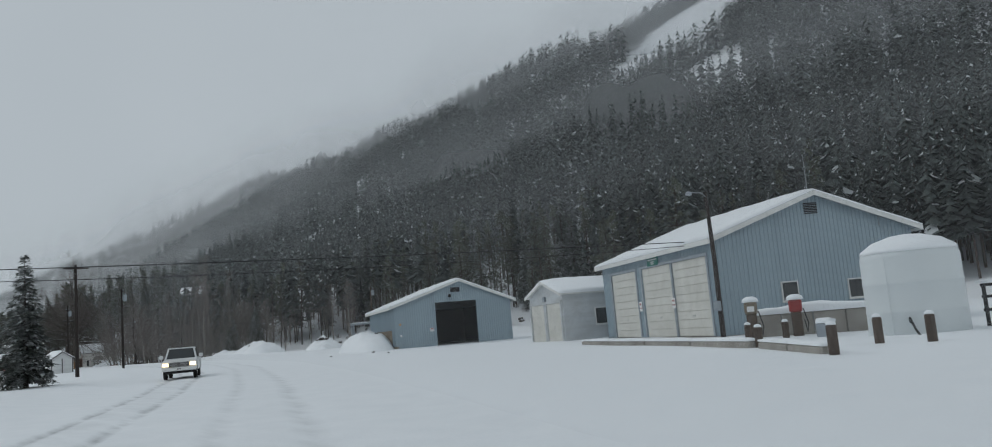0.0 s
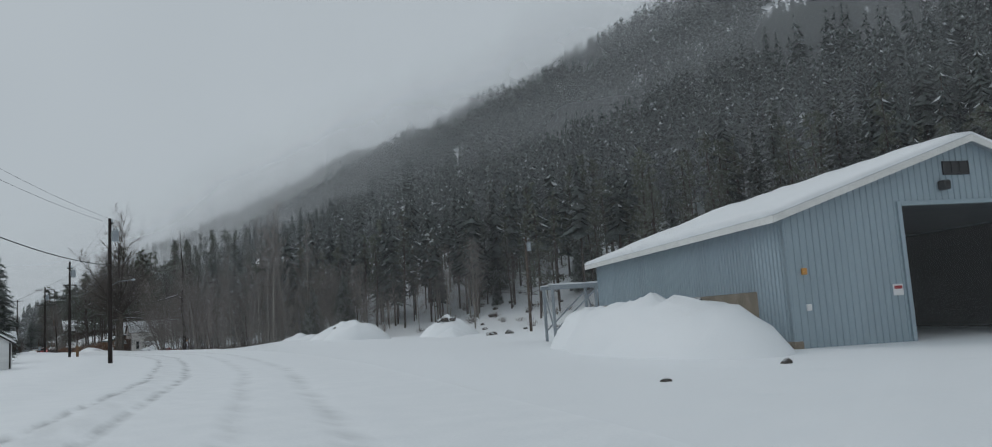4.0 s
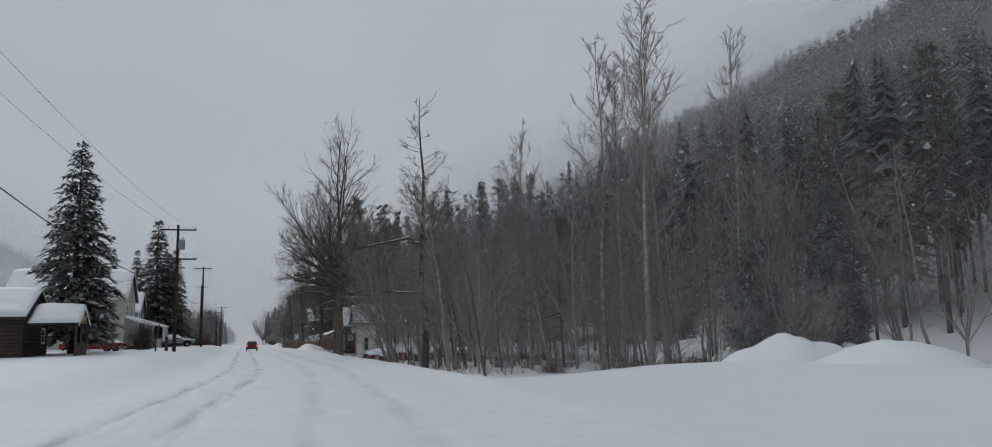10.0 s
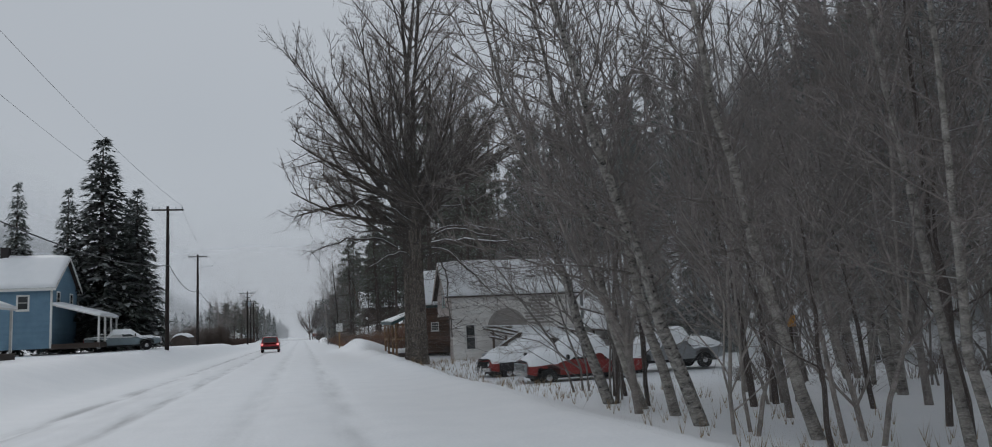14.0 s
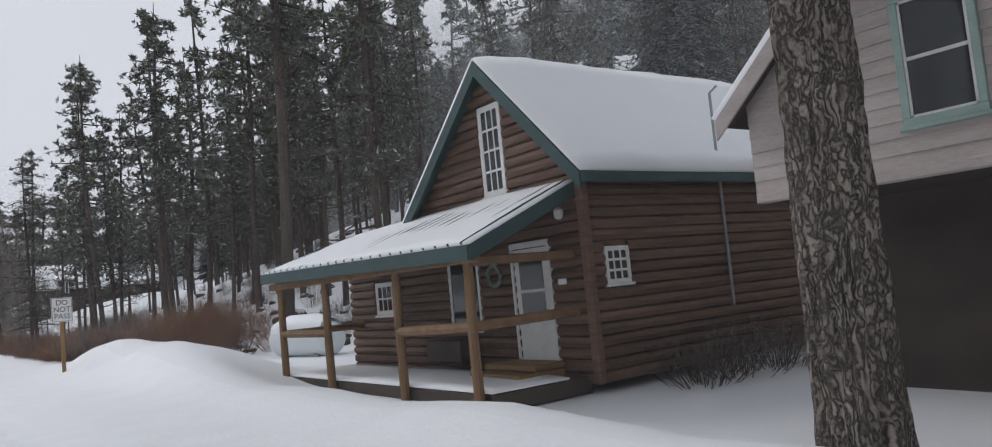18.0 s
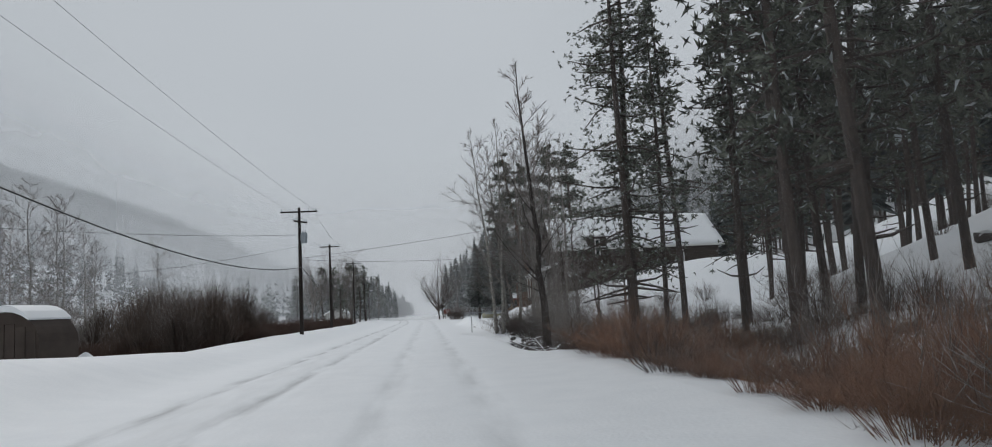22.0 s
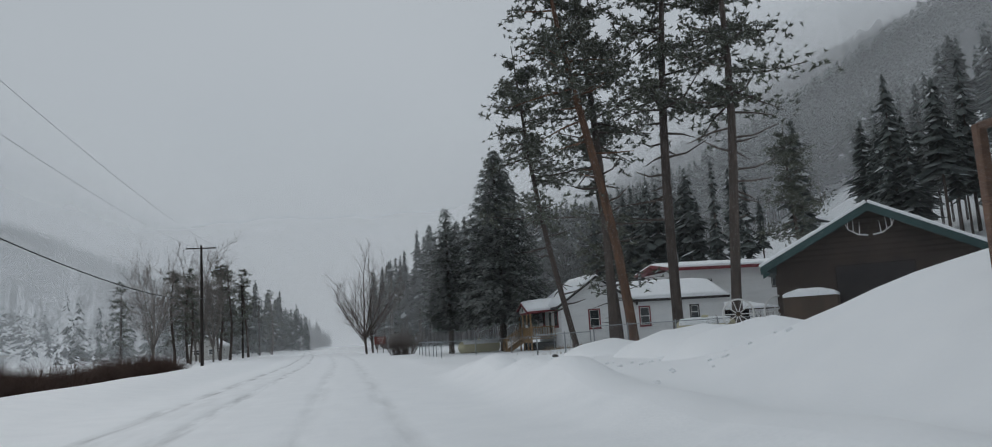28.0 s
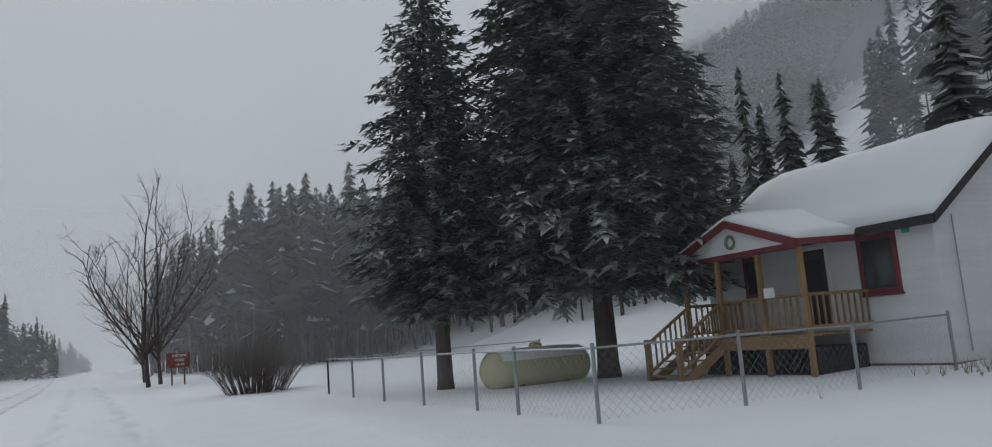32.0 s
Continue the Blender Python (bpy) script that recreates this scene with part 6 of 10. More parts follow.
def fascia(parent, a, b, deep, thick, material, name="fascia"):
    """A board along an eave or rake, hung under the line from a to b."""
    a, b = Vector(a), Vector(b)
    d = (b - a)
    s = Vector((-d.y, d.x, 0)).normalized() * thick / 2
    v = [a - s, a + s, b + s, b - s]
    w = [p - Vector((0, 0, deep)) for p in v]
    return part(name, MB().add(v + w, [(0, 1, 2, 3), (7, 6, 5, 4), (0, 4, 5, 1), (1, 5, 6, 2), (2, 6, 7, 3), (3, 7, 4, 0)]), material, parent)


def gable_roof(parent, x0, x1, y0, y1, xr, ze0, ze1, zr, material, trim, over=0.4, thick=0.1, snow=0.22, seed=1, ends=0.35, deep=0.2):
    """Roof with its ridge along y at x = xr, eaves at x0 and x1 (wall lines)."""
    s0, s1 = (zr - ze0) / (xr - x0), (zr - ze1) / (x1 - xr)
    a, b = y0 - ends, y1 + ends
    L = [(x0 - over, a, ze0 - s0 * over), (x0 - over, b, ze0 - s0 * over), (xr, b, zr), (xr, a, zr)]
    R = [(x1 + over, a, ze1 - s1 * over), (x1 + over, b, ze1 - s1 * over), (xr, b, zr), (xr, a, zr)]
    up = Vector((0, 0, thick))
    for k, q in enumerate((L, R)):
        q = [Vector(p) + up for p in q]
        slab(parent, q, thick, material)
        if snow:
            roof_snow(parent, q, snow, seed + k)
        drop = Vector((0, 0, 0.012))
        fascia(parent, q[0] - drop, q[1] - drop, deep, 0.04, trim)
        for i, j in ((0, 3), (1, 2)):
            fascia(parent, q[i] - drop, q[j] - drop, deep, 0.045, trim)


def text_on(parent, words, m, s, z, size, material, out=0.02, name="lettering"):
    """Raised letters on a wall frame, centred at s, z."""
    cu = bpy.data.curves.new(name, "FONT")
    cu.body, cu.size, cu.align_x, cu.align_y, cu.extrude = words, size, "CENTER", "CENTER", 0.003
    tmp = bpy.data.objects.new("tmp", cu)
    scene.collection.objects.link(tmp)
    dg = bpy.context.evaluated_depsgraph_get()
    me = bpy.data.meshes.new_from_object(tmp.evaluated_get(dg))
    bpy.data.objects.remove(tmp)
    me.transform(m @ pose(s, -out, z, 90, 0, 0))
    me.materials.clear()
    me.materials.append(material)
    return part(name, me, None, parent)


def chamfered(parent, name, x0, x1, y0, y1, z0, z1, material, c=0.02, m=None, label=""):
    return part(name, MB().box(x0, x1, y0, y1, z0, z1, c, m), material, parent, label)


def rollup_door(parent, m, a, b, z0, z1, frame_mat, rows=9):
    mb = MB()
    w = 0.16
    mb.box(a - w, a, -0.05, 0.16, z0, z1 + w, 0.01, m).box(b, b + w, -0.05, 0.16, z0, z1 + w, 0.01, m).box(a, b, -0.05, 0.16, z1, z1 + w, 0.01, m)
    fr = part("door_frame", mb, frame_mat, parent)
    h = (z1 - z0) / rows
    for r in range(rows):
        part("door_panel", MB().box(a, b, 0.035, 0.075, z0 + r * h + 0.008, z0 + (r + 1) * h - 0.008, 0.012, m), WHITEDOOR, fr)
    part("door_backing", MB().box(a, b, 0.08, 0.12, z0, z1, 0, m), WHITEDOOR, fr)
    part("handle", MB().box((a + b) / 2 - 0.12, (a + b) / 2 + 0.12, -0.01, 0.04, z0 + 1.05, z0 + 1.09, 0.01, m), STEEL, fr)


# ---- maintenance yard ----
def maintenance_shed():
    e = thing("maintenance_shed", -16.42, -191.75, 0.1, -28.6, "blue grey ribbed metal maintenance shed with three white roll-up doors", "shed")
    D, L, ze, zr = 11.6, 15.0, 4.75, 6.75
    front = wall_frame(0, L, -90)      # x = 0 face, towards the road
    gable = wall_frame(0, 0, 0)        # y = 0 face
    doors = [(L - 13.45, L - 9.5), (L - 8.6, L - 4.68), (L - 4.55, L - 0.65)]
    ribbed(e, front, L, 0, lambda s: ze, SIDING, [(a, b, 0, 4.0) for a, b in doors])
    for a, b in doors:
        rollup_door(e, front, a, b, 0.02, 4.0, GREYMETAL)
    roof = lambda s: ze + (zr - ze) * (1 - abs(s - D / 2) / (D / 2))
    ribbed(e, gable, D, 0, roof, SIDING, [(3.55, 4.5, 1.4, 2.4), (7.35, 8.3, 1.3, 2.3)])
    for a, b, c, d in ((3.55, 4.5, 1.4, 2.4), (7.35, 8.3, 1.3, 2.3)):
        window(e, gable, a, b, c, d, WHITETRIM, 0.06, 2, 1, BLACKPLASTIC)
    ribbed(e, wall_frame(D, 0, 90), L, 0, lambda s: ze, SIDING)
    ribbed(e, wall_frame(D, L, 180), D, 0, roof, SIDING)
    part("floor_slab", MB().box(-0.1, D + 0.1, -0.1, L + 0.1, -0.25, 0.0, 0.02), CONCRETE, e)
    gable_roof(e, 0, D, 0, L, D / 2, ze, ze, zr, GREYMETAL, WHITETRIM, 0.35, 0.12, 0.2, 3, 0.45, 0.24)
    vent = MB()
    for k in range(7):
        vent.box(5.4, 6.15, -0.05, 0.0, 5.72 + 0.085 * k, 5.77 + 0.085 * k, 0, gable)
    part("vent", vent, BLACKPLASTIC, e)
    sign = part("sign_board", MB().box(L - 7.55, L - 6.1, -0.06, -0.02, 4.08, 4.68, 0.01, front), GREENSIGN, e, "green road department name board")
    for k, (w, z) in enumerate(((1.2, 4.56), (1.2, 4.42), (0.42, 4.29), (0.42, 4.18))):
        part("text_bar", MB().box(L - 6.83 - w / 2, L - 6.83 + w / 2, -0.068, -0.058, z - 0.03, z + 0.03, 0, front), SIGNWHITE, sign)
    for s in (L - 9.05, L - 4.62):
        p = part("notice", MB().box(s - 0.19, s + 0.19, -0.075, -0.055, 1.55, 2.12, 0.005, front), SIGNWHITE, e, "white no parking notice")
        text_on(p, "NO", front, s, 1.97, 0.17, REDINK, 0.078)
        text_on(p, "PARKING", front, s, 1.74, 0.085, REDINK, 0.078)
    part("antenna", MB().tube([(5.9, 0.2, zr), (5.9, 0.2, zr + 2.1)], [0.03, 0.012], 6), STEEL, e)
    part("eave_pipe", MB().tube([(9.6, -0.12, 4.9), (9.6, -0.12, 5.35), (9.9, -0.12, 5.4)], [0.05, 0.05, 0.05], 8), STEEL, e)


maintenance_shed()


def yard_lamp():
    e = thing("yard_lamp", -17.9, -192.8, 0.05, 0, "wooden lamp pole with a curved arm beside the shed", "lamp")
    part("pole", MB().tube([(0, 0, -0.3), (0.02, 0, 3.5), (-0.02, 0.05, 6.9)], [0.13, 0.11, 0.08], 8), POLEWOOD, e)
    part("arm", MB().tube([(0, 0, 6.6), (-0.35, 0.1, 6.85), (-0.95, 0.25, 6.85)], [0.03, 0.03, 0.025], 6), STEEL, e)
    part("lamp_head", MB().lathe([(0.04, 0), (0.16, 0.05), (0.13, 0.16), (0.05, 0.22)], 12, pose(-1.05, 0.28, 6.68)), GREYMETAL, e)
    part("meter_box", MB().box(-0.3, -0.1, -0.15, 0.15, 1.3, 1.75, 0.02), GREYMETAL, e)


yard_lamp()


def white_tank():
    e = thing("water_tank", -21.3, -202.6, -0.1, 0, "tall white plastic storage tank with a snowy domed top", "tank")
    prof = [(1.55, 0.0), (1.58, 0.05), (1.56, 0.9), (1.585, 0.95), (1.56, 1.0), (1.56, 1.85), (1.585, 1.9), (1.56, 1.95), (1.56, 2.75), (1.5, 2.95), (1.1, 3.2), (0.5, 3.36), (0.28, 3.38), (0.28, 3.46)]
    part("shell", MB().lathe(prof, 40), TANKWHITE, e, "", True)
    part("snow_cap", MB().lathe([(1.53, 2.93), (1.5, 3.06), (1.1, 3.34), (0.5, 3.52), (0.1, 3.56)], 32), ROOFSNOW, e, "", True)
    part("hose", MB().tube([(-1.57, -0.35, 0.6), (-1.75, -0.42, 0.75), (-1.85, -0.6, 0.35), (-2.1, -0.9, 0.03)], [0.035] * 4, 8), BLACKPLASTIC, e)
    part("seam", MB().tube([(-1.585, 0.2, 0.05), (-1.585, 0.2, 2.8)], [0.012] * 2, 5), TANKWHITE, e)


white_tank()


def yard_clutter():
    # concrete bin wall with fuel pumps, block kerb, posts
    e = thing("block_wall", -20.1, -195.6, 0.0, -62.3, "low wall of cast concrete blocks topped with snow", "wall")
    for k in range(4):
        chamfered(e, "block", k * 1.22, k * 1.22 + 1.2, 0, 0.6, -0.1, 1.02, CONCRETE, 0.04)
    q = [(-0.02, -0.02, 1.02), (4.9, -0.02, 1.02), (4.9, 0.62, 1.02), (-0.02, 0.62, 1.02)]
    roof_snow(e, q, 0.32, 9, 30, 6)
    for i, (x, y, s) in enumerate(((-20.85, -196.1, 1.28), (-20.05, -197.6, 1.24))):
        p = thing("fuel_pump", x, y, 0.0, -62, "old faded grey and red fuel pump at the block wall", "fuel pump", "fuel pumps")
        part("body", MB().box(-0.2, 0.2, -0.17, 0.17, 0, 0.86 * s, 0.03), GREYPOLE, p)
        part("meter_head", MB().box(-0.25, 0.25, -0.19, 0.19, 0.86 * s, 1.25 * s, 0.05), RUSTBASE if i == 0 else PUMPRED, p)
        part("dial", MB().box(-0.14, 0.14, -0.205, -0.19, 0.95 * s, 1.12 * s, 0.01), SIGNWHITE if i == 0 else PUMPRED, p)
        part("base", MB().box(-0.36, 0.36, -0.3, 0.3, -0.1, 0.06, 0.02), CONCRETE, p)
        part("hose", MB().tube([(0.28, 0, 0.95 * s), (0.42, -0.05, 0.6), (0.36, -0.1, 0.25), (0.28, -0.05, 0.6 * s)], [0.025] * 4, 6), BLACKPLASTIC, p)
        part("snow_cap", MB().lathe([(0.33, 1.25 * s), (0.3, 1.36 * s), (0.12, 1.43 * s)], 14), ROOFSNOW, p, "", True)
    kerb = [(-17.4, -183.8), (-19.6, -187.65), (-21.75, -191.5), (-23.9, -195.35), (-26.1, -199.2), (-26.4, -199.7), (-28.4, -201.8), (-30.4, -203.8)]
    for (ax, ay), (bx, by) in zip(kerb, kerb[1:]):
        if math.hypot(bx - ax, by - ay) < 1:
            continue
        ang = math.degrees(math.atan2(by - ay, bx - ax))
        L = math.hypot(bx - ax, by - ay)
        c = thing("kerb_block", ax, ay, 0.0, ang, "long low concrete barrier block in snow", "barrier", "yard barriers")
        chamfered(c, "block", 0.03, L - 0.03, -0.22, 0.22, -0.1, 0.30, CONCRETE, 0.06)
        roof_snow(c, [(0.03, -0.2, 0.30), (L - 0.03, -0.2, 0.30), (L - 0.03, 0.2, 0.30), (0.03, 0.2, 0.30)], 0.1, 4, 24, 4, 0.02)
    for x, y, h in ((-26.0, -199.3, 0.85), (-22.6, -196.9, 0.85), (-26.7, -203.5, 0.95), (-26.9, -205.0, 0.95), (-30.8, -204.1, 0.95), (-21.6, -197.9, 0.85)):
        p = thing("bollard", x, y, -0.1, 0, "weathered wooden guard post with a snow cap", "post", "guard posts")
        part("post", MB().lathe([(0.13, 0), (0.13, h - 0.05), (0.1, h)], 10), GREYPOLE, p)
        part("snow_cap", MB().lathe([(0.125, h - 0.005), (0.12, h + 0.05), (0.05, h + 0.1)], 10), ROOFSNOW, p, "", True)
    b = thing("supply_box", -21.2, -199.3, 0.05, 10, "grey metal box lying in the snow", "box")
    chamfered(b, "body", -0.4, 0.4, -0.25, 0.25, 0, 0.55, GREYMETAL, 0.03)
    roof_snow(b, [(-0.4, -0.25, 0.55), (0.4, -0.25, 0.55), (0.4, 0.25, 0.55), (-0.4, 0.25, 0.55)], 0.18, 2, 10, 6)
    r = thing("pipe_rack", -19.5, -204.2, 0.1, -35, "dark steel rack beside the tank", "rack")
    for x in (0.0, 1.6, 3.2):
        part("leg", MB().box(x - 0.05, x + 0.05, -0.05, 0.05, -0.1, 1.45, 0.01), BLACKPLASTIC, r)
    for z in (0.55, 1.0, 1.4):
        part("rail", MB().box(-0.1, 3.3, -0.04, 0.04, z - 0.05, z + 0.05, 0.01), BLACKPLASTIC, r)
    roof_snow(r, [(-0.1, -0.25, 1.46), (3.3, -0.25, 1.46), (3.3, 0.25, 1.46), (-0.1, 0.25, 1.46)], 0.16, 6, 16, 4)


yard_clutter()


def white_garage():
    e = thing("white_garage", -10.3, -175.7, 0.05, -20, "small peeling white two-door garage with a snowy roof", "garage")
    W, D, ze, zr = 5.5, 7.0, 3.3, 4.25
    front, side = wall_frame(0, W, -90), wall_frame(0, 0, 0)
    top = lambda s: ze + (zr - ze) * (1 - abs(s - W / 2) / (W / 2))
    boards(e, front, W, 0, zr, top, 0.24, GARAGEWALL, [(0.25, 2.6, 0, 2.75), (2.9, 5.25, 0, 2.75)], 0.012)
    for a in (0.3, 2.95):
        rollup_door(e, front @ pose(0, -0.085, 0), a, a + 2.25, 0.0, 2.7, GARAGEWALL, 6)
    boards(e, side, D, 0, ze, lambda s: ze, 0.24, GARAGEWALL, [(2.4, 3.6, 1.0, 2.2)], 0.012)
    window(e, side, 2.4, 3.6, 1.0, 2.2, WHITETRIM, 0.07, 1, 3, BLACKPLASTIC)
    boards(e, wall_frame(D, 0, 90), W, 0, zr, top, 0.4, GARAGEWALL, (), 0.012)
    boards(e, wall_frame(D, W, 180), D, 0, ze, lambda s: ze, 0.4, GARAGEWALL, (), 0.012)
    # ridge runs away from the road
    up = Vector((0, 0, 0.1))
    s = (zr - ze) / (W / 2)
    for k, (ya, yb) in enumerate(((-0.25, W / 2), (W + 0.25, W / 2))):
        zl = ze - 0.25 * s
        q = [Vector(p) + up for p in ((-0.3, ya, zl), (D + 0.3, ya, zl), (D + 0.3, yb, zr), (-0.3, yb, zr))]
        slab(e, q, 0.1, WHITETRIM)
        roof_snow(e, q, 0.2, 12 + k)
        fascia(e, q[0], q[3], 0.18, 0.04, WHITETRIM)
    lamp = part("lamp_box", MB().box(-0.22, -0.02, W / 2 - 0.12, W / 2 + 0.12, 2.9, 3.25, 0.03), GREYMETAL, e, "rusty wall lamp over the doors")
    n = part("notice", MB().box(W / 2 - 0.15, W / 2 + 0.15, -0.06, -0.04, 1.35, 1.8, 0.005, front), SIGNWHITE, e, "white no parking notice")
    text_on(n, "NO", front, W / 2, 1.66, 0.14, REDINK, 0.063)
    text_on(n, "PARKING", front, W / 2, 1.47, 0.068, REDINK, 0.063)


white_garage()


def barn():
    e = thing("sand_barn", -5.58, -148.4, 0.05, -25.6, "pale blue ribbed metal barn with a wide dark doorway", "barn")
    W, D, zl, zrr, xr, zr = 12.0, 19.0, 4.2, 4.2, 6.7, 6.4
    top = lambda s: zl + (zr - zl) * s / xr if s < xr else zrr + (zr - zrr) * (W - s) / (W - xr)
    front = wall_frame(0, 0, 0)
    ribbed(e, front, W, 0, top, SIDING, [(4.15, 8.4, 0, 4.3)])
    mb = MB()
    mb.box(4.0, 4.15, -0.05, 0.2, 0, 4.45, 0.01, front).box(8.4, 8.55, -0.05, 0.2, 0, 4.45, 0.01, front).box(4.15, 8.4, -0.05, 0.2, 4.3, 4.45, 0.01, front)
    part("door_frame", mb, SIDING, e)
    left = wall_frame(0, D, -90)
    ribbed(e, left, D - 2.0, 1.9, lambda s: zl, SIDING)
    ribbed(e, wall_frame(0, 2.0, -90), 2.0, 0.3, lambda s: zl, SIDING)
    part("foundation", MB().box(0.02, 0.3, 2.0, D, -0.2, 1.9, 0.02), RUSTBASE, e, "stained concrete and plank foundation wall")
    part("plinth", MB().box(-0.03, 0.3, -0.02, 2.0, -0.2, 0.3, 0.02), RUSTBASE, e)
    ribbed(e, wall_frame(W, 0, 90), D, 0, lambda s: zrr, SIDING)
    ribbed(e, wall_frame(W, D, 180), W, 0, lambda s: top(W - s), SIDING)
    # lining and floor coloured near-black to paint the shade inside the doorway
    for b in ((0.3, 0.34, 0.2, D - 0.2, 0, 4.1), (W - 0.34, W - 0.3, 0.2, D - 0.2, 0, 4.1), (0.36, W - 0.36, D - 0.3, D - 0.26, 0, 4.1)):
        part("lining", MB().box(*b), SHADEBLACK, e)
    part("floor", MB().box(0.1, W - 0.1, 0.0, D - 0.1, -0.2, 0.0), SHADEBLACK, e)
    gable_roof(e, 0, W, 0, D, xr, zl, zrr, zr, GREYMETAL, WHITETRIM, 0.5, 0.1, 0.24, 21, 0.4, 0.22)
    vent = MB().box(5.85, 6.75, -0.06, 0.02, 5.25, 5.3, 0, front)
    for k in range(4):
        vent.box(5.85 + 0.3 * k - 0.02, 5.85 + 0.3 * k + 0.02, -0.06, 0.02, 5.25, 5.7, 0, front)
    vent.box(5.85, 6.75, -0.03, 0.02, 5.27, 5.7, 0, front)
    part("vent", vent, BLACKPLASTIC, e)
    part("yard_light", MB().box(5.55, 5.8, -0.35, 0.0, 4.75, 5.05, 0.04, front), BLACKPLASTIC, e)
    n = part("notice", MB().box(3.5, 3.85, -0.05, -0.02, 1.5, 1.85, 0.005, front), SIGNWHITE, e, "small red and white notice")
    part("text_bar", MB().box(3.54, 3.81, -0.056, -0.048, 1.7, 1.8, 0, front), REDINK, n)
    part("meter_box", MB().box(0.5, 0.65, -0.08, 0.0, 1.2, 1.4, 0.01, front), SIGNWHITE, e)
    part("switch_box", MB().box(0.45, 0.62, -0.08, 0.0, 2.3, 2.5, 0.01, front), ORANGE, e)


barn()


def conveyor_rack():
    e = thing("loading_rack", 2.6, -127.5, 0.4, -25, "rusty steel loading frame behind the barn", "frame")
    for x in (0, 2.6, 5.2):
        for y in (0, 2.0):
            part("leg", MB().box(x - 0.08, x + 0.08, y - 0.08, y + 0.08, -0.4, 2.9, 0.01), GREYMETAL, e)
        part("brace", MB().tube([(x, 0, 0.2), (x, 2.0, 2.7)], [0.05, 0.05], 5), GREYMETAL, e)
    for y in (0, 2.0):
        for x in (0, 2.6):
            part("brace", MB().tube([(x, y, 0.3), (x + 2.6, y, 2.6)], [0.05, 0.05], 5), GREYMETAL, e)
        part("beam", MB().box(-0.2, 5.4, y - 0.09, y + 0.09, 2.75, 2.95, 0.01), GREYMETAL, e)
    roof_snow(e, [(-0.2, -0.1, 2.95), (5.4, -0.1, 2.95), (5.4, 2.1, 2.95), (-0.2, 2.1, 2.95)], 0.1, 5, 16, 6)


conveyor_rack()


def snow_pile(x, y, rx, ry, h, seed, turn=0.0, label="smooth heap of ploughed snow", power=1.25):
    """A heap of ploughed snow with a lumpy crest."""
    n, k, vs = 34, 12, []
    g = gz(x, y)
    for i in range(k + 1):
        q = i / k
        for a in range(n):
            t = 6.283 * a / n
            r = q * (1 + 0.16 * noise.noise(Vector((math.cos(t) * 1.6, math.sin(t) * 1.6, seed))))
            px, py = rx * r * math.cos(t), ry * r * math.sin(t)
            z = h * max(0.0, 1 - q ** power) * (1 + 0.25 * noise.noise(Vector((px * 0.8, py * 0.8, seed + 3)))) + 0.12 * h * noise.noise(Vector((px * 1.9, py * 1.9, seed + 9))) * (1 - q)
            vs.append((px, py, z - 0.25 * q ** 3 - 0.16 * max(rx, ry) * q ** 8))
    fs = [(i * n + a, i * n + (a + 1) % n, (i + 1) * n + (a + 1) % n, (i + 1) * n + a) for i in range(k) for a in range(n)]
    me = fixed(MB().add(vs, fs).mesh("snow_pile"))
    me.materials.append(SNOW)
    me.polygons.foreach_set("use_smooth", [True] * len(me.polygons))
    ob = new("snow_pile", me)
    ob.matrix_world = pose(x, y, g - 0.03, 0, 0, turn)
    return tagged(ob, label, "snow pile", "snow piles")


def rock(x, y, s, seed, z=None, label="dark broken rock half buried in snow"):
    rng = random.Random(seed)
    bm = bmesh.new()
    bmesh.ops.create_icosphere(bm, subdivisions=2, radius=1)
    for v in bm.verts:
        v.co *= 1 + 0.35 * noise.noise(v.co * 1.4 + Vector((seed, 0, 0)))
        v.co.z *= 0.7
        v.co *= s
    me = bpy.data.meshes.new("rock")
    bm.to_mesh(me)
    bm.free()
    me.materials.append(ROCK)
    ob = new("rock", me)
    ob.matrix_world = pose(x, y, (gz(x, y) if z is None else z) + 0.1 * s, rng.uniform(-15, 15), rng.uniform(-15, 15), rng.uniform(0, 360))
    return tagged(ob, label, "rock", "rocks")


def snow_clod(x, y, s, seed):
    ob = rock(x, y, s, seed, None, "clod of ploughed snow on the bank")
    ob.name, ob.data.name = "snow_clod", "snow_clod"
    ob.data.materials[0] = SNOW
    ob.data.polygons.foreach_set("use_smooth", [True] * len(ob.data.polygons))
    tagged(ob, "clod of ploughed snow on the bank", "snow clod", "snow clods")


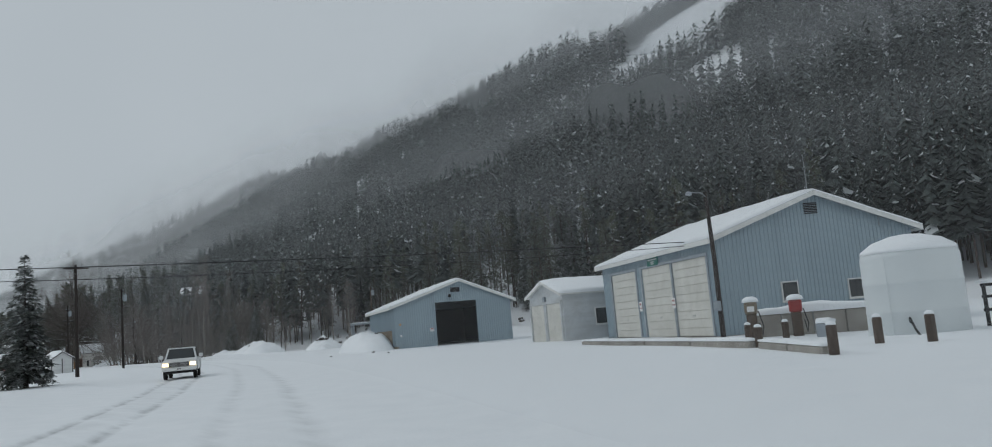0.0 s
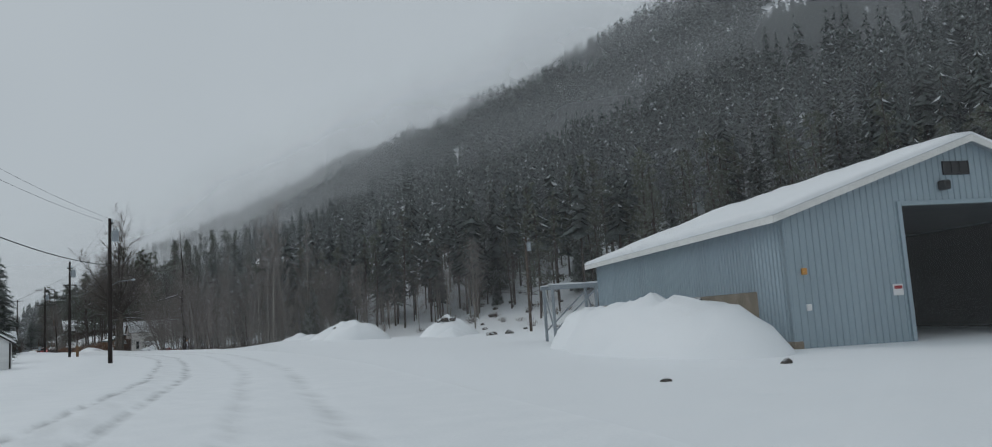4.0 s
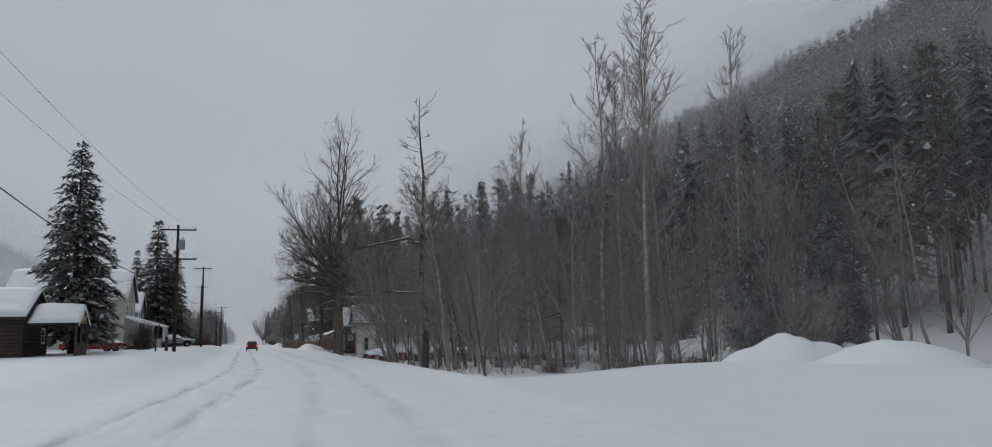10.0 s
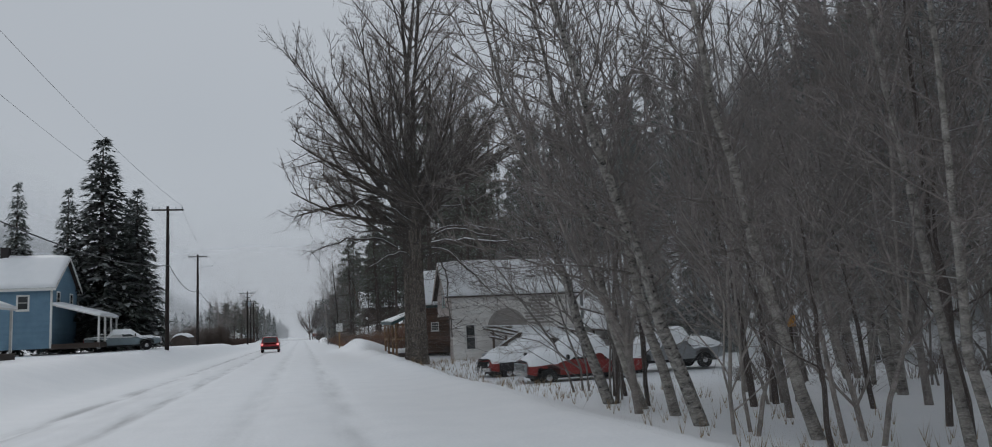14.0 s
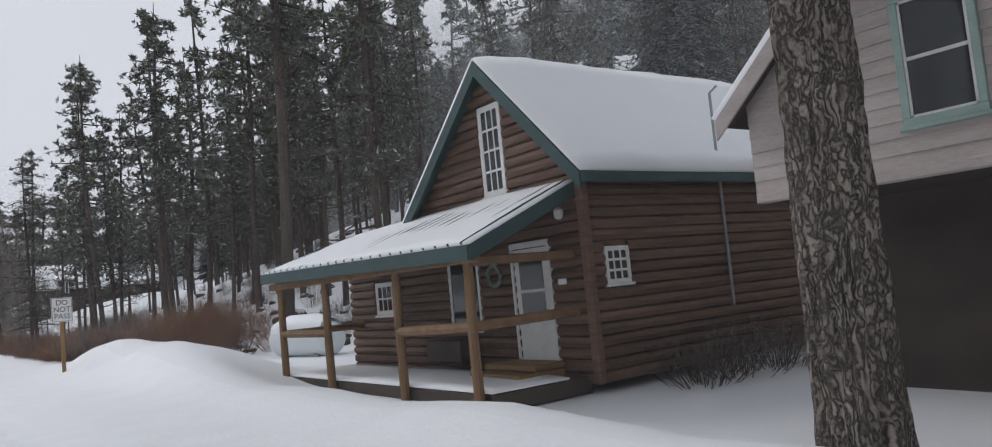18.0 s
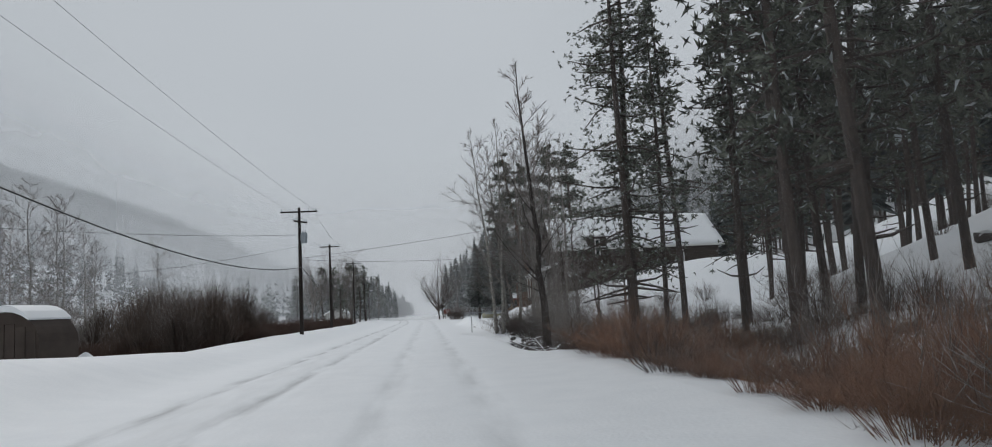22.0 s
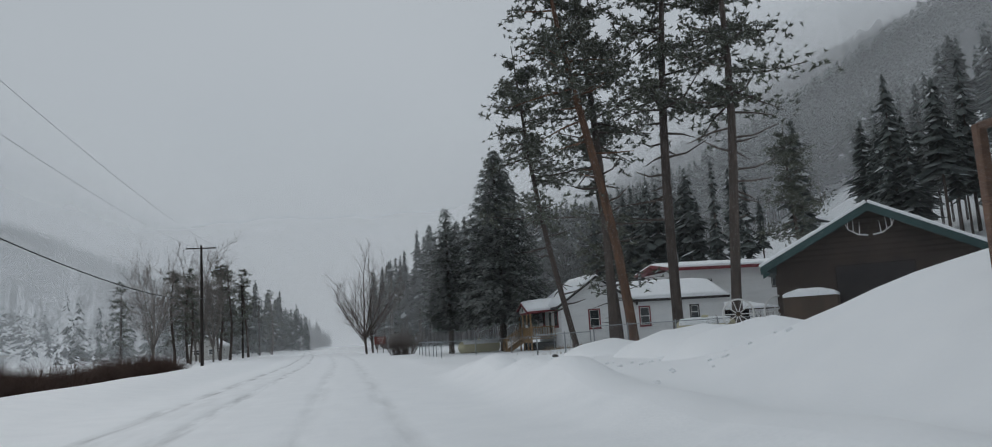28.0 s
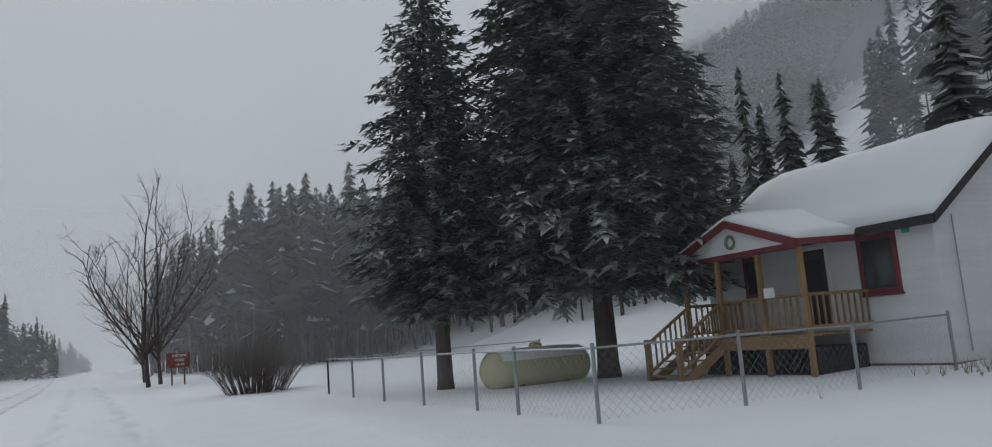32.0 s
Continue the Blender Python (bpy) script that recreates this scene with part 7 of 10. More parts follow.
def yard_piles():
    for i, (x, y, rx, ry, h, a) in enumerate(((-5.0, -142.2, 3.2, 9.6, 1.9, -25.6), (-2.2, -136.5, 2.6, 4.5, 1.7, -25), (13.8, -75.2, 4.4, 4.6, 1.95, 0), (11.6, -83.0, 4.0, 4.6, 2.05, 0), (14.5, -79.2, 3.4, 3.4, 1.2, 0), (16.5, -56.0, 3.8, 2.8, 1.2, 0), (15.5, -62.3, 3.2, 3.2, 0.8, 0), (22.8, -84.4, 4.0, 4.2, 2.35, 0), (21, -88, 2.2, 2.0, 0.9, 0), (18, -92, 1.8, 2.2, 0.7, 0))):
        snow_pile(x, y, rx, ry, h, i + 1, a, power=2.6 if i < 2 else 1.25)
    for i, (x, y, s, z) in enumerate(((21.9, -84.9, 0.5, 1.95), (22.6, -85.6, 0.36, 1.85), (21.6, -84.2, 0.42, 1.7), (22.3, -85.3, 0.4, 1.6), (12.5, -75.7, 0.3, 1.65), (12.1, -76.3, 0.22, 1.35), (11.6, -76.4, 0.14, 0.85), (26.4, -78.0, 0.4, None), (27.6, -77.2, 0.5, None), (28.4, -78.6, 0.42, None), (29.5, -76.8, 0.46, None), (27.0, -79.4, 0.35, None), (30.5, -78.2, 0.38, None), (-5.3, -144.6, 0.2, 1.75), (-8.1, -147.2, 0.16, 0.2), (-14.4, -151.2, 0.13, 0.06), (-9.9, -151.0, 0.14, 0.1), (-13.0, -158, 0.12, 0.08), (18.5, -98.5, 0.4, None), (19.8, -97.5, 0.35, None), (21.2, -98.2, 0.45, None), (20.5, -96.4, 0.3, None))):
        rock(x, y, s, i + 3, z)


yard_piles()


# ---- poles and wires ----
def utility_pole(x, y, h, arms, turn=0.0, box=None, lamp=None, label="dark wooden utility pole with crossarm and insulators", wood=None):
    """arms: (height, half length, turn) of every crossarm; box: height of a transformer."""
    g = gz(x, y)
    e = thing("utility_pole", x, y, g, turn, label, "utility pole", "utility poles")
    wood = wood or POLEWOOD
    part("pole", MB().tube([(0, 0, -0.4), (0, 0, h * 0.5), (0, 0, h)], [0.165, 0.14, 0.105], 10), wood, e)
    for z, half, a in arms:
        m = pose(0, 0, z, 0, 0, a)
        arm = part("crossarm", MB().box(-half, half, -0.17, -0.06, -0.06, 0.06, 0.012, m), wood, e)
        for s in (-1, 1):
            part("brace", MB().tube([m @ Vector((s * 0.55 * half, -0.12, -0.05)), m @ Vector((0, -0.1, -0.55))], [0.014, 0.014], 4), STEEL, e)
            for q in (0.93, 0.52):
                part("insulator", MB().lathe([(0.02, 0.05), (0.022, 0.12), (0.055, 0.14), (0.04, 0.17), (0.055, 0.2), (0.03, 0.25)], 8, m @ pose(s * q * half, -0.115, 0)), GREYMETAL, arm)
    if box:
        t = part("transformer", MB().lathe([(0.05, 0), (0.24, 0.02), (0.25, 0.05), (0.25, 0.78), (0.26, 0.8), (0.22, 0.86), (0.05, 0.9)], 16, pose(0.36, -0.1, box)), GREYMETAL, e, "grey transformer can", False)
        for s in (-0.1, 0.1):
            part("bushing", MB().lathe([(0.04, 0), (0.05, 0.06), (0.03, 0.12), (0.04, 0.18), (0.015, 0.26)], 8, pose(0.36 + s, -0.1, box + 0.88)), GREYMETAL, t)
        part("bracket", MB().box(0.06, 0.14, -0.14, -0.06, box + 0.2, box + 0.7, 0.01), STEEL, t)
    if lamp:
        part("lamp_arm", MB().tube([(0, 0, lamp), (0.6, 0, lamp + 0.35), (1.5, 0, lamp + 0.45)], [0.03, 0.03, 0.025], 6), STEEL, e)
        part("lamp_head", MB().lathe([(0.03, 0), (0.15, 0.04), (0.13, 0.12), (0.04, 0.17)], 10, pose(1.65, 0, lamp + 0.38)), GREYMETAL, e)
    part("ground_wire", MB().tube([(0.15, 0.06, 0), (0.12, 0.05, h * 0.8)], [0.008, 0.008], 4), WIRE, e)
    return e


def wire(a, b, sag, r=0.012, label="black overhead wire between wooden poles"):
    a, b = Vector(a), Vector(b)
    pts = []
    for i in range(19):
        u = i / 18
        p = a.lerp(b, u)
        p.z -= 4 * sag * u * (1 - u)
        pts.append(p)
    ob = part("overhead_wire", MB().tube(pts, [r] * 19, 4), WIRE)
    return tagged(ob, label, "wire", "overhead wires")


POLES = {}


def pole_line():
    for n, x, y, h, arms, box, lamp in (
            ("a", -31.4, -138.2, 9.6, ((9.3, 1.0, 0),), None, None), ("b", -15.3, -96.7, 11.0, ((10.6, 0.35, 90),), 9.2, 5.8),
            ("c", -12.7, -57.4, 11.2, ((10.4, 0.3, 0), (8.4, 0.75, 10)), 9.3, None), ("d", -9.92, -9.44, 10.9, ((10.45, 1.5, 0), (7.9, 1.6, 0)), 8.7, None),
            ("e", -10.0, 36.8, 11.3, ((11.0, 1.2, 0),), None, None), ("f", -11.9, 71.5, 10.9, ((10.6, 1.1, 0),), None, 9.0),
            ("g", -9.85, 129.75, 10.1, ((9.75, 1.45, 0), (8.95, 0.8, 60)), 7.2, None), ("h", -11.05, 159.8, 9.8, ((9.5, 1.15, 0),), None, None),
            ("i", -13.8, 220.4, 11.9, ((11.6, 1.45, 0),), None, 9.0), ("j", -15.0, 262, 11.0, ((10.7, 1.2, 0),), None, None), ("k", -17.0, 305, 11.0, ((10.7, 1.2, 0),), None, None), ("l", -19.0, 350, 11.0, ((10.7, 1.2, 0),), None, None)):
        g = gz(x, y)
        POLES[n] = Vector((x, y, g))
        utility_pole(x, y, h, arms, 0, box, lamp)
    POLES["r"] = Vector((25.8, -95.9, gz(25.8, -95.9)))
    utility_pole(25.8, -95.9, 10.2, ((9.8, 1.1, 35),), 0, 8.6, None, "weathered brown utility pole with a grey transformer", GREYPOLE)
    P = POLES
    at = lambda n, z, dx=0.0: P[n] + Vector((dx, -0.12, z))
    # heavy low cable and thin conductors from pole to pole
    for a, b, za, zb in (("a", "b", 7.6, 7.4), ("b", "c", 7.2, 7.4), ("c", "d", 7.0, 5.6), ("d", "e", 5.4, 6.6), ("e", "f", 6.6, 6.6), ("f", "g", 6.4, 5.3), ("g", "h", 5.3, 5.6), ("h", "i", 5.6, 6.6), ("i", "j", 6.6, 6.4), ("j", "k", 6.4, 6.4), ("k", "l", 6.4, 6.4)):
        wire(at(a, za, 0.14), at(b, zb, 0.14), 1.8 if a == "f" else 0.9, 0.028, "thick black telephone cable between poles")
    for a, b, za, zb, w in (("a", "b", 9.6, 10.8, 0.5), ("b", "c", 10.7, 10.5, 0.3), ("c", "d", 10.6, 10.75, 0.7), ("d", "e", 10.75, 11.3, 1.1), ("e", "f", 11.3, 10.9, 1.0), ("f", "g", 10.9, 10.05, 1.0), ("g", "h", 10.05, 9.8, 1.1), ("h", "i", 9.8, 11.9, 1.1), ("i", "j", 11.9, 11.0, 1.1), ("j", "k", 11.0, 11.0, 1.1), ("k", "l", 11.0, 11.0, 1.1)):
        for s in (-w, w):
            wire(at(a, za, s), at(b, zb, s), 0.5, 0.009, "thin overhead conductor between wooden poles")
    # across the road
    wire(at("b", 6.75), P["r"] + Vector((0, 0, 4.2)), 0.6, 0.009)
    wire(at("b", 7.0), P["r"] + Vector((0, 0, 7.6)), 0.3, 0.008)
    wire((-47.5, -172.9, 5.75), (-15.9, -189.9, 4.95), 0.1, 0.02)
    wire((-47.5, -172.9, 5.3), (-15.9, -189.9, 4.75), 0.3, 0.014)
    wire(at("g", 6.0), (12.5, 143.4, 10.4), 0.2, 0.013)
    wire(at("g", 5.9), (12.6, 140.0, 7.0), 0.5, 0.013)
    wire(at("g", 7.0), (-34, 118, 5.0), 0.8, 0.012)
    wire(at("g", 7.9), (-30, 80, 6.5), 0.8, 0.012)
    wire(at("d", 7.8), (-17.5, 9.5, 6.2), 0.3, 0.012)
    wire(at("d", 6.8), (-26, -16, 5.0), 0.4, 0.012)
    wire(at("c", 9.6), (-24, -26, 5.5), 0.5, 0.012)
    utility_pole(-47.6, -172.9, 8.0, ((7.4, 0.9, 20),))


pole_line()


# ---- houses across the road ----
def far_house(name, x, y, rz, W, D, ze, zr, wall, label, ridge_along_y=True, trim=WHITETRIM, porch=0, windows=(), side_windows=(), west_windows=(), seed=1, course=0.22, z=None):
    """House with its gable end on the local y = 0 face; the local x = W face looks at the road."""
    e = thing(name, x, y, gz(x, y) - 0.15 if z is None else z, rz, label, "house")
    top = lambda s: ze + (zr - ze) * (1 - abs(s - W / 2) / (W / 2))
    south, east = wall_frame(0, 0, 0), wall_frame(W, 0, 90)
    boards(e, south, W, 0, zr, top, course, wall, [w[:4] for w in windows])
    boards(e, east, D, 0, ze, lambda s: ze, course, wall, [w[:4] for w in side_windows])
    boards(e, wall_frame(W, D, 180), W, 0, zr, top, 1.2, wall)
    boards(e, wall_frame(0, D, -90), D, 0, ze, lambda s: ze, course if west_windows else 1.2, wall, west_windows)
    for a, b, c, d in west_windows:
        window(e, wall_frame(0, D, -90), a, b, c, d, trim)
    for a, b, c, d in windows:
        window(e, south, a, b, c, d, trim)
    for a, b, c, d in side_windows:
        window(e, east, a, b, c, d, trim)
    gable_roof(e, 0, W, 0, D, W / 2, ze, ze, zr, DARKBROWN, trim, 0.4, 0.1, 0.24, seed, 0.35)
    return e


def left_row():
    e = far_house("cream_house", -16.2, 7.7, 90, 8.4, 11.0, 5.4, 8.3, CREAM, "cream clapboard two-storey house with a snowy roof", windows=((1.4, 2.4, 3.3, 4.7), (5.8, 6.8, 3.3, 4.7), (3.7, 4.6, 5.8, 6.9)), west_windows=((2.0, 4.2, 1.0, 2.3), (8.6, 9.5, 3.2, 4.5), (8.6, 9.5, 0.9, 2.2)), seed=31, z=1.1)
    # lean-to porch on the road side
    q = [(0.4, -2.2, 2.5), (8.0, -2.2, 2.5), (8.0, 0.0, 3.3), (0.4, 0.0, 3.3)]
    slab(e, q, 0.1, WHITETRIM, "porch_roof")
    roof_snow(e, q, 0.22, 33)
    for xx in (0.6, 3.0, 5.4, 7.8):
        part("porch_post", MB().box(xx - 0.06, xx + 0.06, -2.1, -1.98, 0, 2.45, 0.01), WHITETRIM, e)
    part("porch_floor", MB().box(0.4, 8.0, -2.2, 0.0, -0.1, 0.25, 0.01), DARKBROWN, e)
    part("chimney", MB().box(3.9, 4.5, 4.0, 4.6, 7.6, 9.2, 0.02), CONCRETE, e)
    e = far_house("blue_house", -18.3, 37.1, 90, 7.0, 9.0, 4.75, 7.15, BLUEWALL, "blue clapboard house with white trim and a snowy roof", windows=((1.2, 2.1, 3.2, 4.4), (4.8, 5.7, 3.2, 4.4)), west_windows=((6.6, 7.5, 2.9, 4.1), (2.6, 3.4, 1.0, 2.2)), seed=41, z=1.5)
    q = [(0.0, -3.4, 2.35), (6.6, -3.4, 2.35), (6.6, 0.0, 3.35), (0.0, 0.0, 3.35)]
    slab(e, q, 0.1, WHITETRIM, "porch_roof")
    roof_snow(e, q, 0.22, 43)
    for xx in (0.3, 2.3, 4.3, 6.3):
        part("porch_post", MB().box(xx - 0.07, xx + 0.07, -3.35, -3.21, 0, 2.35, 0.01), WHITETRIM, e)
    part("porch_rail", MB().box(0.3, 6.3, -3.32, -3.24, 0.85, 0.93, 0.01), WHITETRIM, e)
    part("porch_floor", MB().box(0.0, 6.6, -3.4, 0.0, -0.1, 0.3, 0.01), DARKBROWN, e)
    part("corner_trim", MB().box(-0.07, 0.07, -0.07, 0.07, 0, 4.7, 0.01), WHITETRIM, e)
    part("chimney", MB().box(3.0, 3.6, 4.0, 4.6, 6.4, 8.1, 0.02), BLACKTRIM, e)
    # dark log cabin with an open porch
    e = thing("log_house", -18.4, -22.4, gz(-18, -20) - 0.1, 90, "low dark log house with an open porch and thick roof snow", "house")
    top = lambda s: 2.9 + 1.7 * (1 - abs(s - 3.5) / 3.5)
    logs(e, wall_frame(0, 0, 0), 7, 0, 4.6, top, 0.26, DARKBROWN, [(5.2, 6.3, 1, 2.1)])
    window(e, wall_frame(0, 0, 0), 5.2, 6.3, 1.0, 2.1, WHITETRIM)
    logs(e, wall_frame(7, 0, 90), 7, 0, 2.9, lambda s: 2.9, 0.26, DARKBROWN)
    logs(e, wall_frame(7, 7, 180), 7, 0, 4.6, top, 0.26, DARKBROWN)
    logs(e, wall_frame(0, 7, -90), 7, 0, 2.9, lambda s: 2.9, 0.26, DARKBROWN, [(3.0, 4.0, 1, 2.1)])
    window(e, wall_frame(0, 7, -90), 3.0, 4.0, 1.0, 2.1, WHITETRIM)
    gable_roof(e, 0, 7, 0, 7, 3.5, 2.9, 2.9, 4.6, DARKBROWN, BLACKTRIM, 0.5, 0.12, 0.3, 51, 0.3)
    # porch with its own gable to the road
    for k, (xa, xb) in enumerate(((0.0, 2.1), (4.2, 2.1))):
        q = [(xa, -3.4, 2.35), (xa, -0.3, 2.35), (xb, -0.3, 3.55), (xb, -3.4, 3.55)]
        slab(e, q, 0.1, DARKBROWN, "porch_roof")
        roof_snow(e, q, 0.26, 53 + k, 16, 8)
        fascia(e, Vector(q[0]) - Vector((0, 0.02, 0)), Vector(q[3]) - Vector((0, 0.02, 0)), 0.2, 0.05, WHITETRIM)
    part("porch_gable", MB().prism([(0.25, 2.35), (3.95, 2.35), (2.1, 3.4)], 1, -3.25, -3.18), CEDAR, e)
    for xx in (0.3, 2.1, 3.9):
        part("porch_post", MB().tube([(xx, -3.2, 0), (xx, -3.2, 2.4)], [0.09, 0.08], 8), DARKBROWN, e)
    part("porch_rail", MB().box(0.3, 3.9, -3.25, -3.15, 0.85, 0.97, 0.02), DARKBROWN, e)
    for k in range(18):
        part("porch_board", MB().box(0.3 + 0.2 * k, 0.48 + 0.2 * k, -3.22, -3.18, 0.05, 0.85, 0.01), GREYPOLE, e)
    for xx in (1.6, 2.6):
        part("antler", MB().tube([(xx, -3.3, 2.6), (xx - 0.1, -3.4, 2.8), (xx + 0.05, -3.45, 3.0)], [0.03, 0.025, 0.01], 5), SIGNWHITE, e)
    part("porch_floor", MB().box(0.1, 4.1, -3.4, 0, -0.1, 0.08, 0.02), DARKBROWN, e)
    for i, (x, y) in enumerate(((-34, -62), (-45, -20))):
        h = far_house("far_cottage", x, y, 12, 6, 8, 2.8, 4.4, CREAM, "small pale cottage behind the yard", windows=((1, 2, 1, 2.2),), seed=61 + i, course=0.5)
    # small shed with striped doors
    e = thing("garden_shed", -24.5, -98.0, gz(-24, -98) - 0.05, 10, "small white shed with dark trim", "shed")
    t2 = lambda s: 1.9 + 0.9 * (1 - abs(s - 1.4) / 1.4)
    boards(e, wall_frame(0, 0, 0), 2.8, 0, 2.8, t2, 0.3, WHITEWALL)
    boards(e, wall_frame(2.8, 0, 90), 3, 0, 1.9, lambda s: 1.9, 0.3, WHITEWALL)
    for s in (0.05, 1.35, 2.65):
        part("trim", MB().box(s, s + 0.1, -0.06, 0.0, 0, 1.9, 0.01), BLACKTRIM, e)
    gable_roof(e, 0, 2.8, 0, 3, 1.4, 1.9, 1.9, 2.8, DARKBROWN, BLACKTRIM, 0.2, 0.06, 0.16, 65, 0.2, 0.1)
    # farther roofs beyond the bushes
    for i, (x, y, w, d) in enumerate(((-62, 196, 9, 12), (-47, 226, 8, 14), (-28, 290, 6, 10), (-52, 150, 7, 9))):
        far_house("valley_house", x, y, 0, w, d, 2.6, 4.3, (GREYBLUE, WHITEWALL, CREAM, DARKBROWN)[i], "low house with a snowy roof on the valley floor", windows=((1, 2.2, 1, 2.1), (w - 2.4, w - 1.2, 1, 2.1)), side_windows=((2, 3.2, 1, 2.1),), seed=70 + i, course=0.6)
    # barrel hut and a snow covered heap at the road
    e = thing("round_roof_hut", -18.0, 101.5, gz(-18.0, 101.5) + 0.1, -12, "small dark round-roofed hut with snow on it", "hut")
    arc = [(1.6 * math.cos(math.pi * k / 12), 1.15 + 1.35 * math.sin(math.pi * k / 12)) for k in range(13)]
    part("shell", MB().prism([(1.6, -0.2)] + arc + [(-1.6, -0.2)], 1, 0, 2.6), DARKBROWN, e)
    for k in range(6):
        part("front_board", MB().box(-1.45 + 0.49 * k, -1.0 + 0.49 * k, -0.04, 0.0, -0.1, 1.5 + 0.5 * math.sin(math.pi * (k + 0.5) / 6), 0.01), DARKBROWN, e)
    top = arc[3:10]
    part("snow_cap", MB().prism([(x * 1.02, z + 0.02) for x, z in top] + [(x * 1.04, z + 0.05 + 0.26 * math.sin(math.pi * (k + 0.5) / 7)) for k, (x, z) in reversed(list(enumerate(top)))], 1, -0.12, 2.7), ROOFSNOW, e)
    snow_pile(-16.5, 106, 1.2, 1.2, 1.1, 31, 0, "snow covered heap of brush by the road")


left_row()


# ---- vehicles ----
def pickup(x, y, rz, paint, label, lit=False, snow=0.0, old=False, z=None, two_tone=None, plate=True, cab_paint=None, gutted=False):
    """A pickup truck: nose towards local -y, 5.7 m long."""
    e = thing("pickup_truck", x, y, gz(x, y) if z is None else z, rz, label, "pickup truck", "pickup trucks")
    W, hood = 0.98, (1.12 if not old else 1.05)
    # body side profile along y
    low, belt = 0.48, hood
    body = MB()
    body.prism([(-2.75, low + 0.12), (-2.78, hood - 0.25), (-2.6, hood - 0.04), (-1.35, hood + 0.02), (2.8, hood + 0.02), (2.82, low + 0.1), (2.6, low), (2.3, low), (2.25, low + 0.3), (1.95, low + 0.46), (1.55, low + 0.46), (1.25, low + 0.3), (1.2, low), (-1.2, low), (-1.25, low + 0.3), (-1.55, low + 0.46), (-1.95, low + 0.46), (-2.25, low + 0.3), (-2.3, low)], 0, -W, W)
    me = body.mesh("body")
    bm = bmesh.new()
    bm.from_mesh(me)
    bmesh.ops.recalc_face_normals(bm, faces=bm.faces)
    bmesh.ops.bevel(bm, geom=[ed for ed in bm.edges if abs(ed.verts[0].co.x - ed.verts[1].co.x) < 0.01], offset=0.05, segments=2, affect="EDGES")
    bm.to_mesh(me)
    bm.free()
    me.materials.append(paint)
    b = new("body", me)
    b.parent = e
    if two_tone:
        part("side_band", MB().box(-W - 0.012, W + 0.012, -1.2, 2.78, 0.66, 0.98, 0.01), two_tone, e)
    if gutted:
        for sg in (-1, 1):
            part("open_arch", MB().box(sg * W - 0.02, sg * W + 0.02, -2.3, -1.2, 0.5, 0.98, 0.01), BLACKPLASTIC, e, "open black wheel arch without a fender")
        # solid box coloured near-black as the shade of the missing grille's hole
        part("open_front", MB().box(-0.66, 0.62, -2.82, -2.7, 0.62, 1.0, 0.02), SHADEBLACK, e, "near-black block standing in for the shaded hole without a grille")
        for sx in (-0.45, 0.1):
            part("bumper_guard", MB().box(sx - 0.03, sx + 0.03, -2.98, -2.9, 0.42, 0.78, 0.01), CHROME, e)
    zc = hood + 0.02
    cab = MB()
    roof = zc + (0.72 if not old else 0.58)
    lowq = [(-0.94, -1.3, zc), (0.94, -1.3, zc), (0.94, 0.95, zc), (-0.94, 0.95, zc)]
    topq = [(-0.76, -0.55, roof), (0.76, -0.55, roof), (0.76, 0.78, roof), (-0.76, 0.78, roof)]
    cab.add(lowq + topq, [(0, 1, 5, 4), (1, 2, 6, 5), (2, 3, 7, 6), (3, 0, 4, 7), (4, 5, 6, 7)])
    part("cab", cab, cab_paint or paint, e)

    def pane(name, i, j, u0, u1, v0, v1):
        a, bq, c, d = Vector(lowq[i]), Vector(lowq[j]), Vector(topq[j]), Vector(topq[i])
        n = (bq - a).cross(d - a).normalized() * 0.012
        f = lambda u, v: (a.lerp(bq, u)).lerp(d.lerp(c, u), v) + n
        part(name, MB().add([f(u0, v0), f(u1, v0), f(u1, v1), f(u0, v1)] + [f(u0, v0) - 2 * n, f(u1, v0) - 2 * n, f(u1, v1) - 2 * n, f(u0, v1) - 2 * n], [(0, 1, 2, 3), (7, 6, 5, 4), (0, 4, 5, 1), (1, 5, 6, 2), (2, 6, 7, 3), (3, 7, 4, 0)]), GLASS, e)

    pane("windscreen", 0, 1, 0.06, 0.94, 0.1, 0.9)
    pane("rear_window", 2, 3, 0.1, 0.9, 0.2, 0.85)
    for i, j in ((1, 2), (3, 0)):
        pane("side_window", i, j, 0.08 if i == 1 else 0.42, 0.58 if i == 1 else 0.92, 0.12, 0.88)
        if not old:
            pane("side_window", i, j, 0.62 if i == 1 else 0.1, 0.92 if i == 1 else 0.38, 0.12, 0.86)
    part("bed_floor", MB().box(-0.8, 0.8, 1.05, 2.72, hood + 0.03, hood + 0.045), BLACKPLASTIC, e)
    for s in (-1, 1):
        part("bed_rail", MB().box(s * 0.95 - 0.05, s * 0.95 + 0.05, 1.0, 2.8, hood, hood + 0.06, 0.02), paint, e)
        if old:
            part("headlight", MB().lathe([(0.1, 0), (0.105, 0.03), (0.09, 0.05), (0.03, 0.065)], 16, pose(s * 0.78, -2.79, 0.87, 90, 0, 0)), CHROME, e)
        else:
            part("headlight", MB().box(s * 0.76 - 0.17, s * 0.76 + 0.17, -2.815, -2.74, 0.78, 0.98, 0.03), HEADLIGHT if lit else GLASS, e)
        part("mirror", MB().box(s * 1.14 - 0.12, s * 1.14 + 0.12, -0.95, -0.85, zc + 0.08, zc + 0.3, 0.03), paint if lit else BLACKPLASTIC, e)
